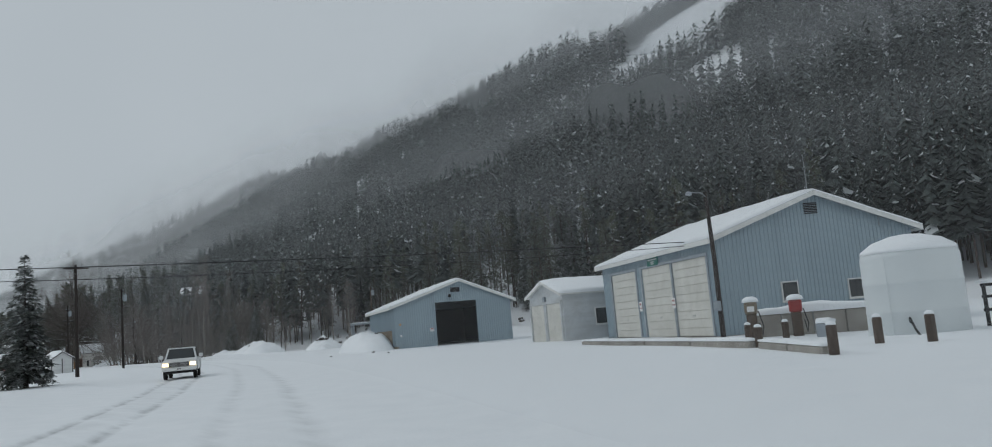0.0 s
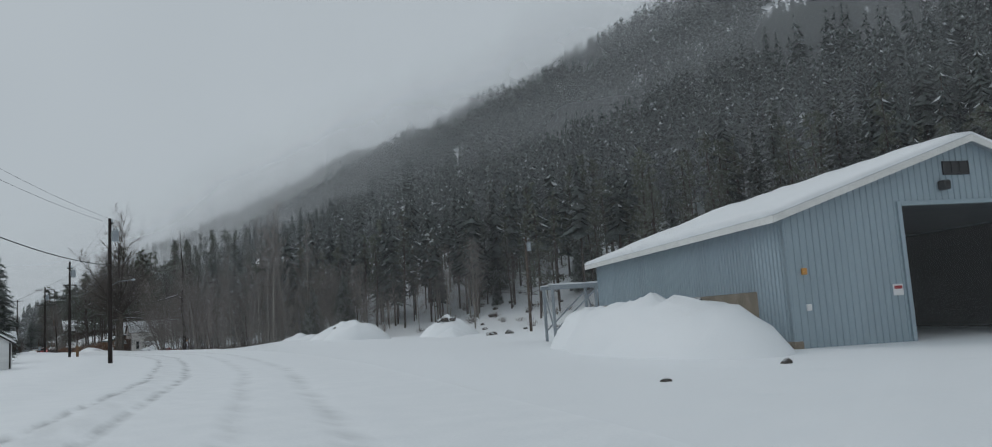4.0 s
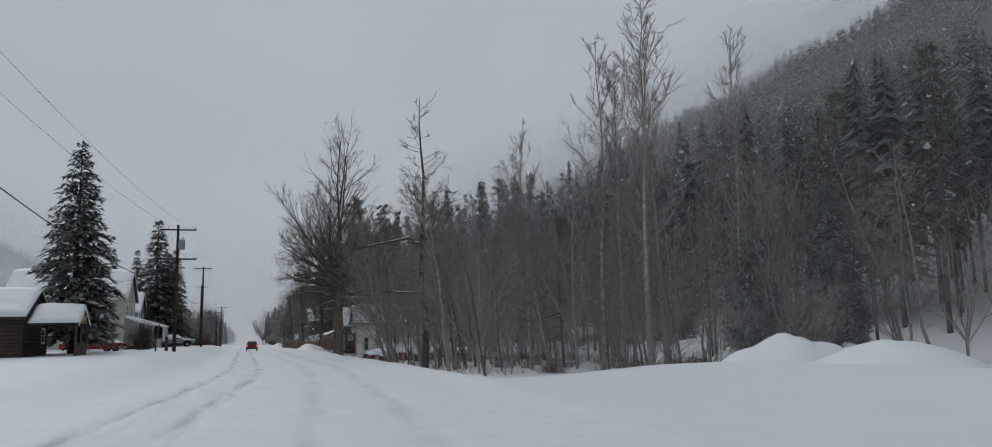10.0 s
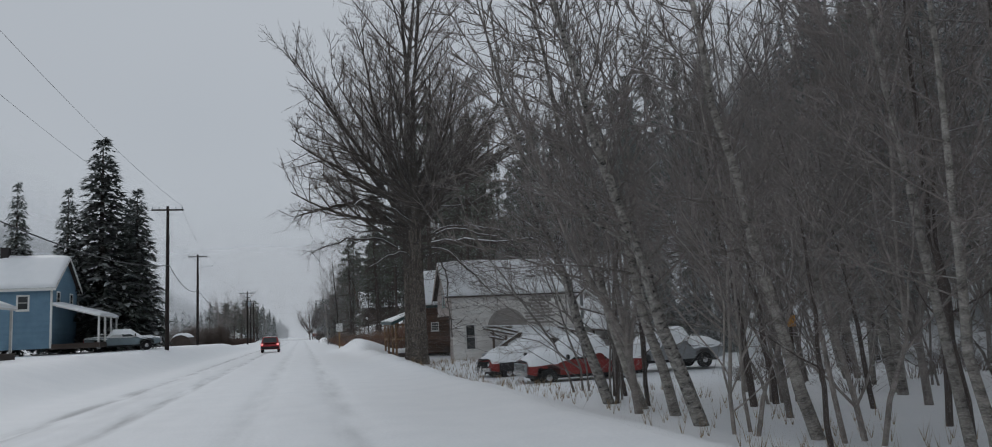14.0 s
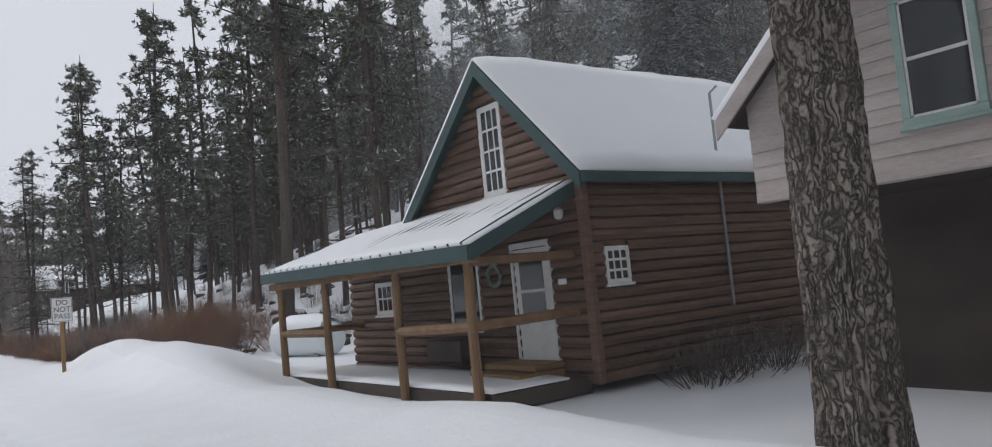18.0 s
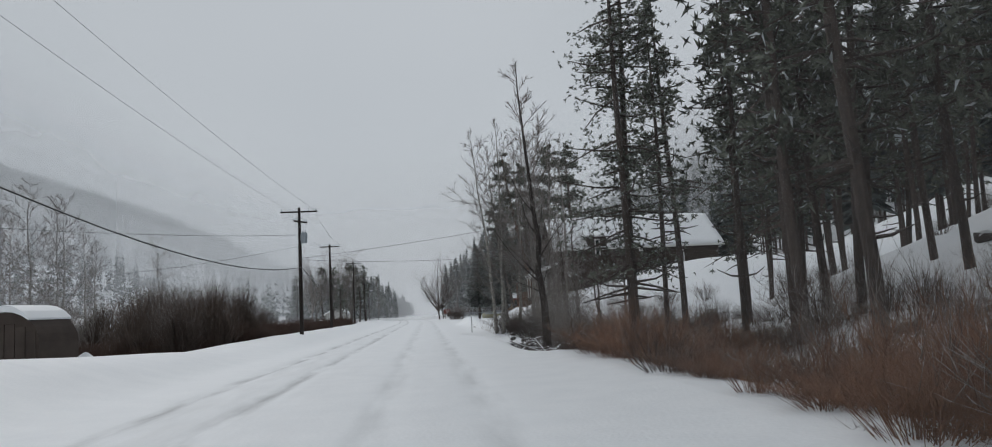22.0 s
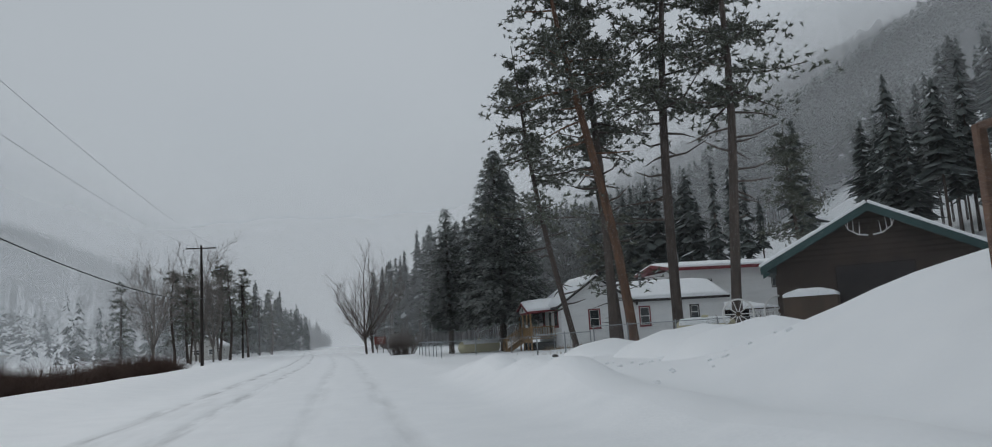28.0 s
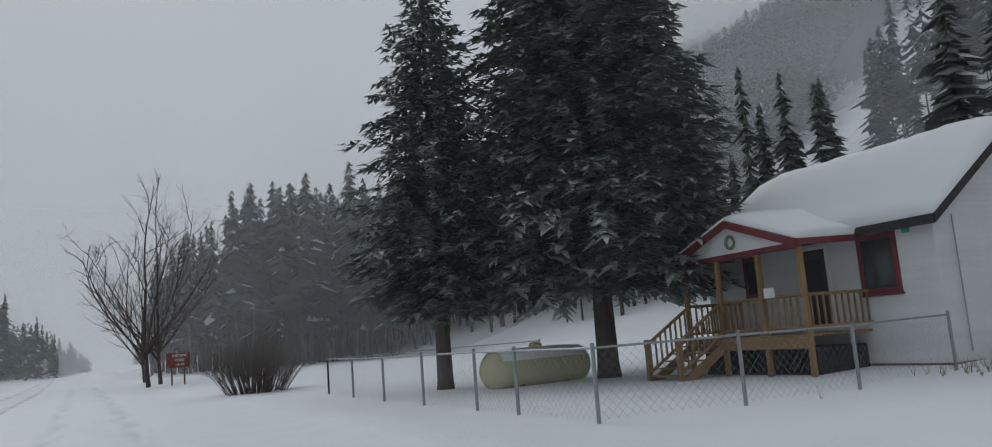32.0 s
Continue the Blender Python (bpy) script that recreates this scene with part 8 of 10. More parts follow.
        part("door_handle", MB().box(s * (W + 0.015) - 0.012, s * (W + 0.015) + 0.012, 0.15, 0.35, 0.96, 1.0, 0.005), CHROME, e)
        part("tail_light", MB().box(s * 0.88 - 0.08, s * 0.88 + 0.08, 2.78, 2.84, 0.75, 1.05, 0.02), REDPAINT, e)
        for wy in (-1.75, 1.75):
            w = part("wheel", MB().lathe([(0.2, -0.1), (0.37, -0.11), (0.4, -0.07), (0.4, 0.07), (0.37, 0.11), (0.2, 0.1)], 20, pose(s * 0.84, wy, 0.39, 0, 90, 0)), RUBBER, e)
            part("rim", MB().lathe([(0.05, -0.115), (0.21, -0.09), (0.235, -0.1), (0.235, 0.1), (0.21, 0.09), (0.05, 0.115)], 16, pose(s * 0.84, wy, 0.39, 0, 90, 0)), CHROME, w)
    if old and not gutted:
        fr = MB()
        for x0, x1, z0, z1 in ((-0.93, 0.93, 0.99, 1.04), (-0.93, 0.93, 0.70, 0.745), (-0.93, -0.885, 0.745, 0.99), (0.885, 0.93, 0.745, 0.99)):
            fr.box(x0, x1, -2.86, -2.74, z0, z1, 0.012)
        part("grille_surround", fr, GREYPAINT, e)
        for k in range(7):
            part("grille_bar", MB().box(-0.6 + 0.19 * k, -0.57 + 0.19 * k, -2.83, -2.79, 0.745, 0.99), GREYPAINT, e)
    if not gutted:
        part("grille", MB().box(-0.64 if old else -0.56, 0.64 if old else 0.56, -2.82, -2.74, 0.74, 1.0, 0.02), BLACKPLASTIC if lit or old else CHROME, e)
    for k in range(0 if gutted else 4):
        part("grille_bar", MB().box(-0.54, 0.54, -2.84, -2.81, 0.77 + 0.06 * k, 0.79 + 0.06 * k), CHROME, e)
    part("front_bumper", MB().box(-0.96, 0.96, -2.92, -2.72, 0.5, 0.7, 0.05), paint if lit else CHROME, e)
    part("rear_bumper", MB().box(-0.95, 0.95, 2.76, 2.92, 0.5, 0.68, 0.04), CHROME, e)
    part("underbody", MB().box(-0.8, 0.8, -2.4, 2.6, 0.34, 0.5, 0.03), BLACKPLASTIC, e)
    if plate:
        p = part("number_plate", MB().box(-0.16, 0.16, -2.94, -2.92, 0.53, 0.68, 0.005), SIGNWHITE, e)
        part("text_bar", MB().box(-0.12, 0.12, -2.946, -2.938, 0.58, 0.63), INK, p)
    if snow:
        # one blanket of snow over bonnet, cab and bed
        nx, ny, vs = 16, 60, []
        for j in range(ny + 1):
            yy = -2.72 + 5.5 * j / ny
            cab_h = float(np.interp(yy, [-2.72, -1.35, -0.5, 0.8, 1.15, 2.8], [hood - 0.02, hood + 0.03, roof, roof, hood + 0.06, hood + 0.06]))
            half = float(np.interp(yy, [-2.72, -1.3, -0.5, 0.8, 1.2, 2.8], [0.95, 0.97, 0.93, 0.93, 0.98, 0.98]))
            hang = float(np.interp(yy, [-2.72, -1.3, -0.7, 0.8, 1.2, 2.8], [0.12, 0.14, 0.34, 0.36, 0.14, 0.1]))
            for i in range(nx + 1):
                q = 2 * i / nx - 1
                edge = max(0.0, 1 - abs(q) ** 5) ** 0.5
                end = min(1.0, 0.25 + 6 * j / ny, 0.25 + 6 * (1 - j / ny))
                t = snow * edge * end * (1 + 0.3 * noise.noise(Vector((q * 1.2 + x, yy * 0.8, 3))) + 0.12 * noise.noise(Vector((q * 3 + x, yy * 2.4, 7))))
                vs.append(((half + 0.05) * q, yy, cab_h + t + 0.012 - hang * abs(q) ** 6 * (1 + 0.5 * noise.noise(Vector((yy * 2.2, q + x, 1))))))
        fs = [(j * (nx + 1) + i, j * (nx + 1) + i + 1, (j + 1) * (nx + 1) + i + 1, (j + 1) * (nx + 1) + i) for j in range(ny) for i in range(nx)]
        part("snow_blanket", MB().add(vs, fs), ROOFSNOW, e, "thick smooth blanket of snow", True)
    return e


def red_suv():
    e = thing("red_suv", -3.0, 58, gz(-3, 58), 0, "red estate car with lit tail lamps on the road", "car")
    body = MB().prism([(-2.2, 0.4), (-2.22, 0.85), (-1.1, 0.98), (2.2, 1.0), (2.25, 0.5), (2.1, 0.32), (-2.0, 0.32)], 0, -0.92, 0.92)
    part("body", body, REDGLOSS, e)
    # tail faces the approaching camera, towards -y
    lowq = [(-0.86, -2.05, 0.98), (0.86, -2.05, 0.98), (0.86, 1.2, 0.98), (-0.86, 1.2, 0.98)]
    topq = [(-0.7, -1.75, 1.6), (0.7, -1.75, 1.6), (0.7, 0.4, 1.6), (-0.7, 0.4, 1.6)]
    part("cabin", MB().add(lowq + topq, [(0, 1, 5, 4), (1, 2, 6, 5), (2, 3, 7, 6), (3, 0, 4, 7), (4, 5, 6, 7)]), REDGLOSS, e)
    part("rear_window", MB().add([(-0.7, -2.05, 1.04), (0.7, -2.05, 1.04), (0.62, -1.80, 1.53), (-0.62, -1.80, 1.53), (-0.7, -1.99, 1.04), (0.7, -1.99, 1.04), (0.62, -1.74, 1.53), (-0.62, -1.74, 1.53)], [(0, 1, 2, 3), (7, 6, 5, 4), (0, 4, 5, 1), (1, 5, 6, 2), (2, 6, 7, 3), (3, 7, 4, 0)]), GLASS, e)
    for s in (-1, 1):
        part("tail_light", MB().box(s * 0.78 - 0.12, s * 0.78 + 0.12, -2.26, -2.14, 0.75, 0.95, 0.02), TAILLIGHT, e)
        for wy in (-1.35, 1.4):
            w = part("wheel", MB().lathe([(0.2, -0.09), (0.33, -0.1), (0.35, 0.0), (0.33, 0.1), (0.2, 0.09)], 18, pose(s * 0.82, wy, 0.34, 0, 90, 0)), RUBBER, e)
            part("rim", MB().lathe([(0.04, -0.105), (0.2, -0.08), (0.2, 0.08), (0.04, 0.105)], 14, pose(s * 0.82, wy, 0.34, 0, 90, 0)), STEEL, w)
    part("bumper", MB().box(-0.9, 0.9, -2.32, -2.16, 0.4, 0.62, 0.04), BLACKPLASTIC, e)
    roof_snow(e, [(-0.68, -1.72, 1.6), (0.68, -1.72, 1.6), (0.68, 0.38, 1.6), (-0.68, 0.38, 1.6)], 0.06, 3, 12, 8, 0.01)


pickup(-31.5, -162.7, -24, WHITEPAINT, "white pickup truck with lit headlights on the snowy road", True)
red_suv()
pickup(13.2, 14.75, -92, GREENPAINT, "old green pickup truck with pale grille buried in snow", False, 0.3, True, -1.02, None, True)
pickup(11.95, 10.75, -81, REDPAINT, "old red and grey pickup truck, grille missing, under deep snow", False, 0.42, True, -1.2, GREYPAINT, False, None, True)
pickup(12.6, 5.3, -90, REDPAINT, "wrecked red pickup truck under deep snow", False, 0.5, True, -1.2, None, False)
pickup(18.0, 7.6, -88, GREYPAINT, "rusted pickup truck half hidden under snow", False, 0.4, True, -0.95, None, False)
pickup(-13.9, 40.6, 100, GREYBLUE, "old blue grey pickup truck with a white cab in snow", False, 0.1, True, None, None, True, WHITEPAINT)


def snowed_sedan():
    e = thing("sedan_car", -17.1, -3.7, gz(-17.1, -3.7) - 0.05, 75, "long low red saloon car under a cap of snow", "car")
    body = MB().prism([(-2.5, 0.35), (-2.55, 0.72), (-1.2, 0.86), (1.5, 0.88), (2.5, 0.80), (2.55, 0.4), (2.3, 0.25), (-2.3, 0.25)], 0, -0.93, 0.93)
    part("body", body, REDPAINT, e)
    lowq = [(-0.84, -1.25, 0.85), (0.84, -1.25, 0.85), (0.84, 1.6, 0.87), (-0.84, 1.6, 0.87)]
    topq = [(-0.66, -0.5, 1.34), (0.66, -0.5, 1.34), (0.66, 0.9, 1.34), (-0.66, 0.9, 1.34)]
    part("cabin", MB().add(lowq + topq, [(0, 1, 5, 4), (1, 2, 6, 5), (2, 3, 7, 6), (3, 0, 4, 7), (4, 5, 6, 7)]), GLASS, e)
    for s in (-1, 1):
        for wy in (-1.6, 1.55):
            w = part("wheel", MB().lathe([(0.18, -0.09), (0.31, -0.1), (0.33, 0.0), (0.31, 0.1), (0.18, 0.09)], 18, pose(s * 0.82, wy, 0.32, 0, 90, 0)), RUBBER, e)
            part("rim", MB().lathe([(0.04, -0.105), (0.19, -0.08), (0.19, 0.08), (0.04, 0.105)], 14, pose(s * 0.82, wy, 0.32, 0, 90, 0)), STEEL, w)
        part("headlight", MB().box(s * 0.72 - 0.14, s * 0.72 + 0.14, -2.58, -2.5, 0.55, 0.68, 0.02), GLASS, e)
    part("bumper", MB().box(-0.92, 0.92, -2.64, -2.5, 0.36, 0.5, 0.03), CHROME, e)
    nx, ny, vs = 14, 50, []
    for j in range(ny + 1):
        yy = -2.5 + 5.0 * j / ny
        h = float(np.interp(yy, [-2.5, -1.2, -0.5, 0.9, 1.6, 2.5], [0.76, 0.88, 1.35, 1.35, 0.9, 0.82]))
        half = float(np.interp(yy, [-2.5, -1.2, -0.5, 0.9, 1.6, 2.5], [0.9, 0.9, 0.68, 0.68, 0.9, 0.88]))
        for i in range(nx + 1):
            q = 2 * i / nx - 1
            t = 0.24 * max(0.0, 1 - abs(q) ** 4) ** 0.5 * min(1.0, 0.2 + 6 * j / ny, 0.2 + 6 * (1 - j / ny)) * (1 + 0.25 * noise.noise(Vector((q, yy, 5))))
            vs.append((half * q * 1.03, yy, h + 0.012 + t))
    fs = [(j * (nx + 1) + i, j * (nx + 1) + i + 1, (j + 1) * (nx + 1) + i + 1, (j + 1) * (nx + 1) + i) for j in range(ny) for i in range(nx)]
    part("snow_blanket", MB().add(vs, fs), ROOFSNOW, e, "smooth cap of snow", True)


snowed_sedan()


# ---- old cottage and log cabin ----
def cottage():
    e = thing("old_cottage", 9.58, 21.2, -0.55, 0, "abandoned white clapboard cottage with peeling paint and roof snow", "cottage")
    L, W, ze, zr = 8.7, 4.65, 4.35, 6.4
    side = wall_frame(0, 0, 0)
    boards(e, side, L, 0, ze, lambda s: ze, 0.21, PEELING, [(0.9, 1.7, 0.62, 2.4)], 0.055)
    window(e, side, 0.9, 1.7, 0.62, 2.4, WHITETRIM, 0.1, 1, 2, WHITETRIM, True, True)
    top = lambda s: ze + (zr - ze) * (1 - abs(s - W / 2) / (W / 2))
    front = wall_frame(0, W, -90)
    # upper gable wall hangs over a recessed entrance
    boards(e, front, W, 3.05, zr, lambda s: top(s), 0.20, PINKISH)
    boards(e, wall_frame(1.9, W, -90), W - 0.1, 0, 3.05, lambda s: 3.05, 0.3, DARKBROWN)
    part("lintel", MB().box(-0.05, 0.16, 0, W, 2.94, 3.08, 0.02), PINKISH, e)
    part("soffit", MB().box(0.1, 1.9, 0.1, W - 0.1, 2.94, 3.0), DARKBROWN, e)
    part("corner_board", MB().box(-0.05, 0.12, -0.05, 0.1, 0, ze, 0.01), PINKISH, e)
    part("eave_board", MB().box(-0.02, L, -0.07, -0.035, ze - 0.3, ze - 0.05, 0.01), PINKISH, e)
    boards(e, wall_frame(L, 0, 90), W, 0, zr, top, 0.4, PEELING)
    boards(e, wall_frame(L, W, 180), L - 1.9, 0, ze, lambda s: ze, 0.4, PEELING)
    # weathered arched outline on the side wall
    arc = [(2.75 + 1.35 * math.cos(math.pi * k / 14) + 1.05, 2.0 + 1.3 * math.sin(math.pi * k / 14)) for k in range(15)]
    part("arched_patch", MB().prism(arc, 1, -0.064, -0.056), mat("bare_weathered_board", (0.36, 0.34, 0.32), (0.25, 0.23, 0.22), 0.9, 3, 25, 0.4, stretch=(0.4, 0.4, 3)), e, "bare grey arched patch in the siding")
    rough = random.Random(12)
    for k in range(5):
        a = 5.5 + rough.uniform(-0.35, 0.3)
        part("bare_board", MB().box(a, a + rough.uniform(1.1, 1.7), -0.066, -0.052, 3.02 + 0.21 * k, 3.2 + 0.21 * k, 0.004), MATS["bare_weathered_board"], e, "bare grey board with the paint gone")
    for k in range(4):
        a = 5.2 + rough.uniform(-0.3, 0.6)
        part("bare_board", MB().box(a, a + rough.uniform(0.6, 2.2), -0.064, -0.052, 2.2 + 0.21 * k, 2.33 + 0.21 * k, 0.004), MATS["bare_weathered_board"], e)
    up = Vector((0, 0, 0.1))
    s = (zr - ze) / (W / 2)
    for k, (ya, yb) in enumerate(((-0.3, W / 2), (W + 0.3, W / 2))):
        q = [Vector(p) + up for p in ((-0.35, ya, ze - 0.3 * s), (L + 0.35, ya, ze - 0.3 * s), (L + 0.35, yb, zr), (-0.35, yb, zr))]
        slab(e, q, 0.1, DARKBROWN)
        roof_snow(e, q, 0.24, 80 + k)
        fascia(e, q[0] - up * 0.12, q[3] - up * 0.12, 0.28, 0.04, PINKISH)
        fascia(e, q[1] - up * 0.12, q[2] - up * 0.12, 0.28, 0.04, PINKISH)
    # a tall window in the gable
    window(e, front, W - 2.5, W - 1.55, 3.55, 5.15, mat("pale_green_paint", (0.34, 0.46, 0.42), (0.26, 0.36, 0.33), 0.7, 4, 30, 0.2), 0.1, 1, 2, WHITETRIM)
    part("stove_pipe", MB().tube([(L + 0.6, 0.6, 2.2), (L + 0.6, 0.6, 4.6)], [0.11, 0.11], 10), STEEL, e)
    # sagging lean-to roofs behind
    for k, q in enumerate(([(L + 0.1, 0.2, 3.2), (L + 5.2, -0.3, 1.6), (L + 5.2, 2.6, 1.9), (L + 0.1, 2.6, 3.6)], [(L + 0.2, -2.0, 1.7), (L + 4.2, -2.2, 1.2), (L + 4.2, 0.0, 1.7), (L + 0.2, 0.0, 2.3)])):
        slab(e, q, 0.1, DARKBROWN, "lean_to_roof")
        roof_snow(e, q, 0.2, 85 + k, 18, 8)
    for x, y, z in ((L + 5.0, -0.2, 1.55), (L + 5.0, 2.4, 1.8), (L + 4.0, -2.0, 1.1), (L + 0.4, -1.9, 1.6), (L + 0.3, 2.4, 3.4)):
        part("lean_to_post", MB().box(x - 0.06, x + 0.06, y - 0.06, y + 0.06, -0.2, z, 0.01), DARKBROWN, e)
    part("lean_to_wall", MB().box(L + 0.2, L + 5.0, 2.5, 2.6, -0.1, 1.8, 0.01), PEELING, e)
    # collapsed timber frame in front of the side wall
    f = thing("collapsed_frame", 11.6, 18.0, -0.55, 0, "collapsed grey timber frame covered with snow", "timber frame")
    for x, y, h in ((0.6, 2.3, 1.85), (1.0, 0.6, 1.55), (2.1, 0.3, 1.4), (3.5, 0.5, 1.35), (4.7, 0.1, 1.2), (3.7, 2.7, 1.9)):
        part("post", MB().box(x - 0.07, x + 0.07, y - 0.07, y + 0.07, -0.4, h, 0.015), GREYPOLE, f)
    for a, b, w in (((0.04, 2.95, 2.1), (3.8, 2.9, 1.95), 0.06), ((0.1, 2.85, 2.0), (2.3, 0.5, 1.35), 0.06), ((0.8, 2.9, 2.1), (2.6, 1.1, 1.5), 0.05), ((0.2, 0.55, 0.6), (1.4, -1.5, 1.65), 0.11), ((0.4, 2.4, 1.75), (1.9, 1.7, 1.0), 0.04), ((0.3, 2.2, 1.45), (1.1, 1.6, 1.25), 0.05), ((2.2, 0.3, 1.4), (5.0, -0.2, 1.05), 0.07), ((2.4, -0.4, 1.0), (3.9, 0.9, 1.75), 0.06), ((4.4, 1.4, 1.5), (7.0, 0.6, 0.7), 0.06), ((5.0, 2.4, 1.9), (7.4, 0.9, 1.1), 0.06)):
        a, b = Vector(a), Vector(b)
        m = look(a, b)
        n = (b - a).length
        part("beam", MB().box(-w, w, -0.05, 0.05, -n, 0, 0.012, m), GREYPOLE, f)
        up2 = Vector((0, 0, 0.055))
        sd = (b - a).cross(Vector((0, 0, 1))).normalized() * w
        roof_snow(f, [a - sd + up2, b - sd + up2, b + sd + up2, a + sd + up2], 0.08, 7, 14, 4, 0.0)
    for k, q in enumerate(([(2.0, 2.9, 1.95), (5.2, 2.7, 1.7), (5.0, -0.3, 1.05), (2.2, 0.4, 1.45)], [(4.4, 2.4, 1.5), (7.4, 1.8, 1.0), (7.0, -0.8, 0.75), (4.6, -0.3, 1.05)])):
        slab(f, q, 0.05, GREYPOLE, "fallen_roof_sheet")
        roof_snow(f, [Vector(p) + Vector((0, 0, 0.004)) for p in q], 0.22, 44 + k, 20, 10)
    part("leaning_panel", MB().box(1.0, 2.9, 1.9, 1.98, -0.2, 0.95, 0.01), GARAGEWALL, f, "pale weathered panel leaning under the frame")
    roof_snow(f, [(1.0, 1.5, 0.9), (2.4, 1.5, 0.9), (2.4, 2.0, 1.0), (1.0, 2.0, 1.0)], 0.3, 61, 14, 8, 0.0)
    part("back_boards", MB().box(3.0, 6.6, 2.0, 2.1, -0.3, 1.3, 0.01), DARKBROWN, f)
    snow_pile(17.4, 18.6, 2.0, 1.6, 1.2, 41, 0, "mound of snow over scrap beside the cottage")
    snow_pile(19.6, 12.5, 2.8, 2.6, 1.3, 42, 0, "mound of snow over scrap beside the cottage")


cottage()


def log_cabin():
    e = thing("log_cabin", 9.2, 29.05, -0.2, 0, "brown log cabin with green trim, front porch and snowy roof", "cabin")
    # local x: depth from the front wall, local y: along the road
    G, Wd, D = 5.4, 9.1, 8.0          # gabled part, whole width, depth
    ze, z1, zr, yr = 3.85, 3.4, 6.1, 2.3
    top = lambda y: ze + (zr - ze) * y / yr if y < yr else z1 + (zr - z1) * max(0.0, (G - y) / (G - yr))
    front = wall_frame(0, Wd, -90)    # s runs from the far end back to 0
    S = lambda y: Wd - y
    gw = (S(2.75), S(2.0), 3.55, 5.35)
    door = (S(2.0), S(1.0), 0.3, 2.45)
    big = (S(4.35), S(3.2), 0.95, 2.45)
    small = (S(7.7), S(6.6), 1.36, 2.15)
    logs(e, front, Wd, 0, zr, lambda s: (top(Wd - s) if Wd - s < G else 2.9), 0.2, LOGWOOD, [gw, door, big, small])
    window(e, front, *gw, WHITETRIM, 0.08, 3, 4, WHITETRIM)
    window(e, front, *big, WHITETRIM, 0.06, 1, 1, WHITETRIM)
    window(e, front, *small, WHITETRIM, 0.08, 4, 2, WHITETRIM, True, False)
    fr = part("door_frame", MB().box(door[0] - 0.08, door[0], -0.09, 0.02, 0.3, 2.5, 0.01, front).box(door[1], door[1] + 0.08, -0.09, 0.02, 0.3, 2.5, 0.01, front).box(door[0] - 0.08, door[1] + 0.08, -0.09, 0.02, 2.45, 2.56, 0.01, front), WHITETRIM, e)
    d = part("door", MB().box(door[0], door[1], -0.06, 0.02, 0.3, 2.45, 0.01, front), WHITETRIM, e, "white storm door with two panes")
    part("pane", MB().box(door[0] + 0.16, door[1] - 0.16, -0.068, -0.058, 1.1, 1.62, 0, front), GLASS, d)
    part("pane", MB().box(door[0] + 0.16, door[1] - 0.16, -0.068, -0.058, 1.68, 2.2, 0, front), GLASS, d)
    part("handle", MB().box(door[1] - 0.11, door[1] - 0.07, -0.11, -0.06, 1.15, 1.3, 0.01, front), CHROME, d)
    part("text_bar", MB().box(S(0.72), S(0.5), -0.1, -0.085, 1.72, 1.82, 0, front), SIGNWHITE, e)
    wreath = [(S(2.6) + 0.2 * math.cos(6.283 * k / 12), -0.1, 2.0 + 0.2 * math.sin(6.283 * k / 12)) for k in range(13)]
    part("wreath", MB().tube([front @ Vector(p) for p in wreath], [0.05] * 13, 5), NEEDLES, e)
    side = wall_frame(0, 0, 0)
    logs(e, side, D, 0, ze, lambda s: ze, 0.2, LOGWOOD, [(0.35, 0.95, 1.65, 2.3)])
    window(e, side, 0.35, 0.95, 1.65, 2.3, WHITETRIM, 0.05, 3, 3, WHITETRIM)
    logs(e, wall_frame(D, 0, 90), Wd, 0, zr, lambda s: top(s) if s < G else 2.9, 0.2, LOGWOOD)
    logs(e, wall_frame(D, Wd, 180), D, 0, 2.9, lambda s: 2.9, 0.2, LOGWOOD)
    part("corner_post", MB().box(-0.09, 0.09, -0.09, 0.09, 0, ze, 0.03), LOGWOOD, e)
    part("conduit", MB().tube([(3.6, -0.12, 1.0), (3.6, -0.12, 5.2), (3.6, -0.3, 5.3)], [0.03] * 3, 6), STEEL, e)
    # main roof, ridge running back from the road
    up = Vector((0, 0, 0.1))
    s0, s1 = (zr - ze) / yr, (zr - z1) / (G - yr)
    for k, (ya, za, yb) in enumerate(((-0.4, ze - 0.4 * s0, yr), (G + 0.5, z1 - 0.5 * s1, yr))):
        q = [Vector(p) + up for p in ((-0.35, ya, za), (D + 0.4, ya, za), (D + 0.4, yb, zr), (-0.35, yb, zr))]
        slab(e, q, 0.1, GREENTRIM)
        roof_snow(e, q, 0.16, 90 + k)
        fascia(e, q[0] - up * 0.2, q[3] - up * 0.2, 0.3, 0.05, GREENTRIM)
        fascia(e, q[0] - up * 0.2, q[1] - up * 0.2, 0.16, 0.05, GREENTRIM)
    # lean-to over the far part
    q = [(0.0, Wd + 0.3, 2.6), (D, Wd + 0.3, 2.6), (D, G, 3.5), (0.0, G, 3.5)]
    slab(e, q, 0.1, GREENTRIM, "lean_to_roof")
    roof_snow(e, q, 0.18, 93)
    # porch roof with metal ribs under the snow
    q = [(-2.6, -0.25, 2.45), (-2.5, Wd - 0.3, 2.6), (0.0, Wd - 0.3, 3.4), (0.0, 0.1, 3.5)]
    slab(e, q, 0.08, GREENTRIM, "porch_roof")
    sn = roof_snow(e, [Vector(p) + Vector((0.02, 0, 0)) for p in q], 0.075, 95, 40, 12, 0.0)
    for k in range(24):
        u = (k + 0.5) / 24
        a = Vector(q[0]).lerp(Vector(q[1]), u)
        b = Vector(q[3]).lerp(Vector(q[2]), u)
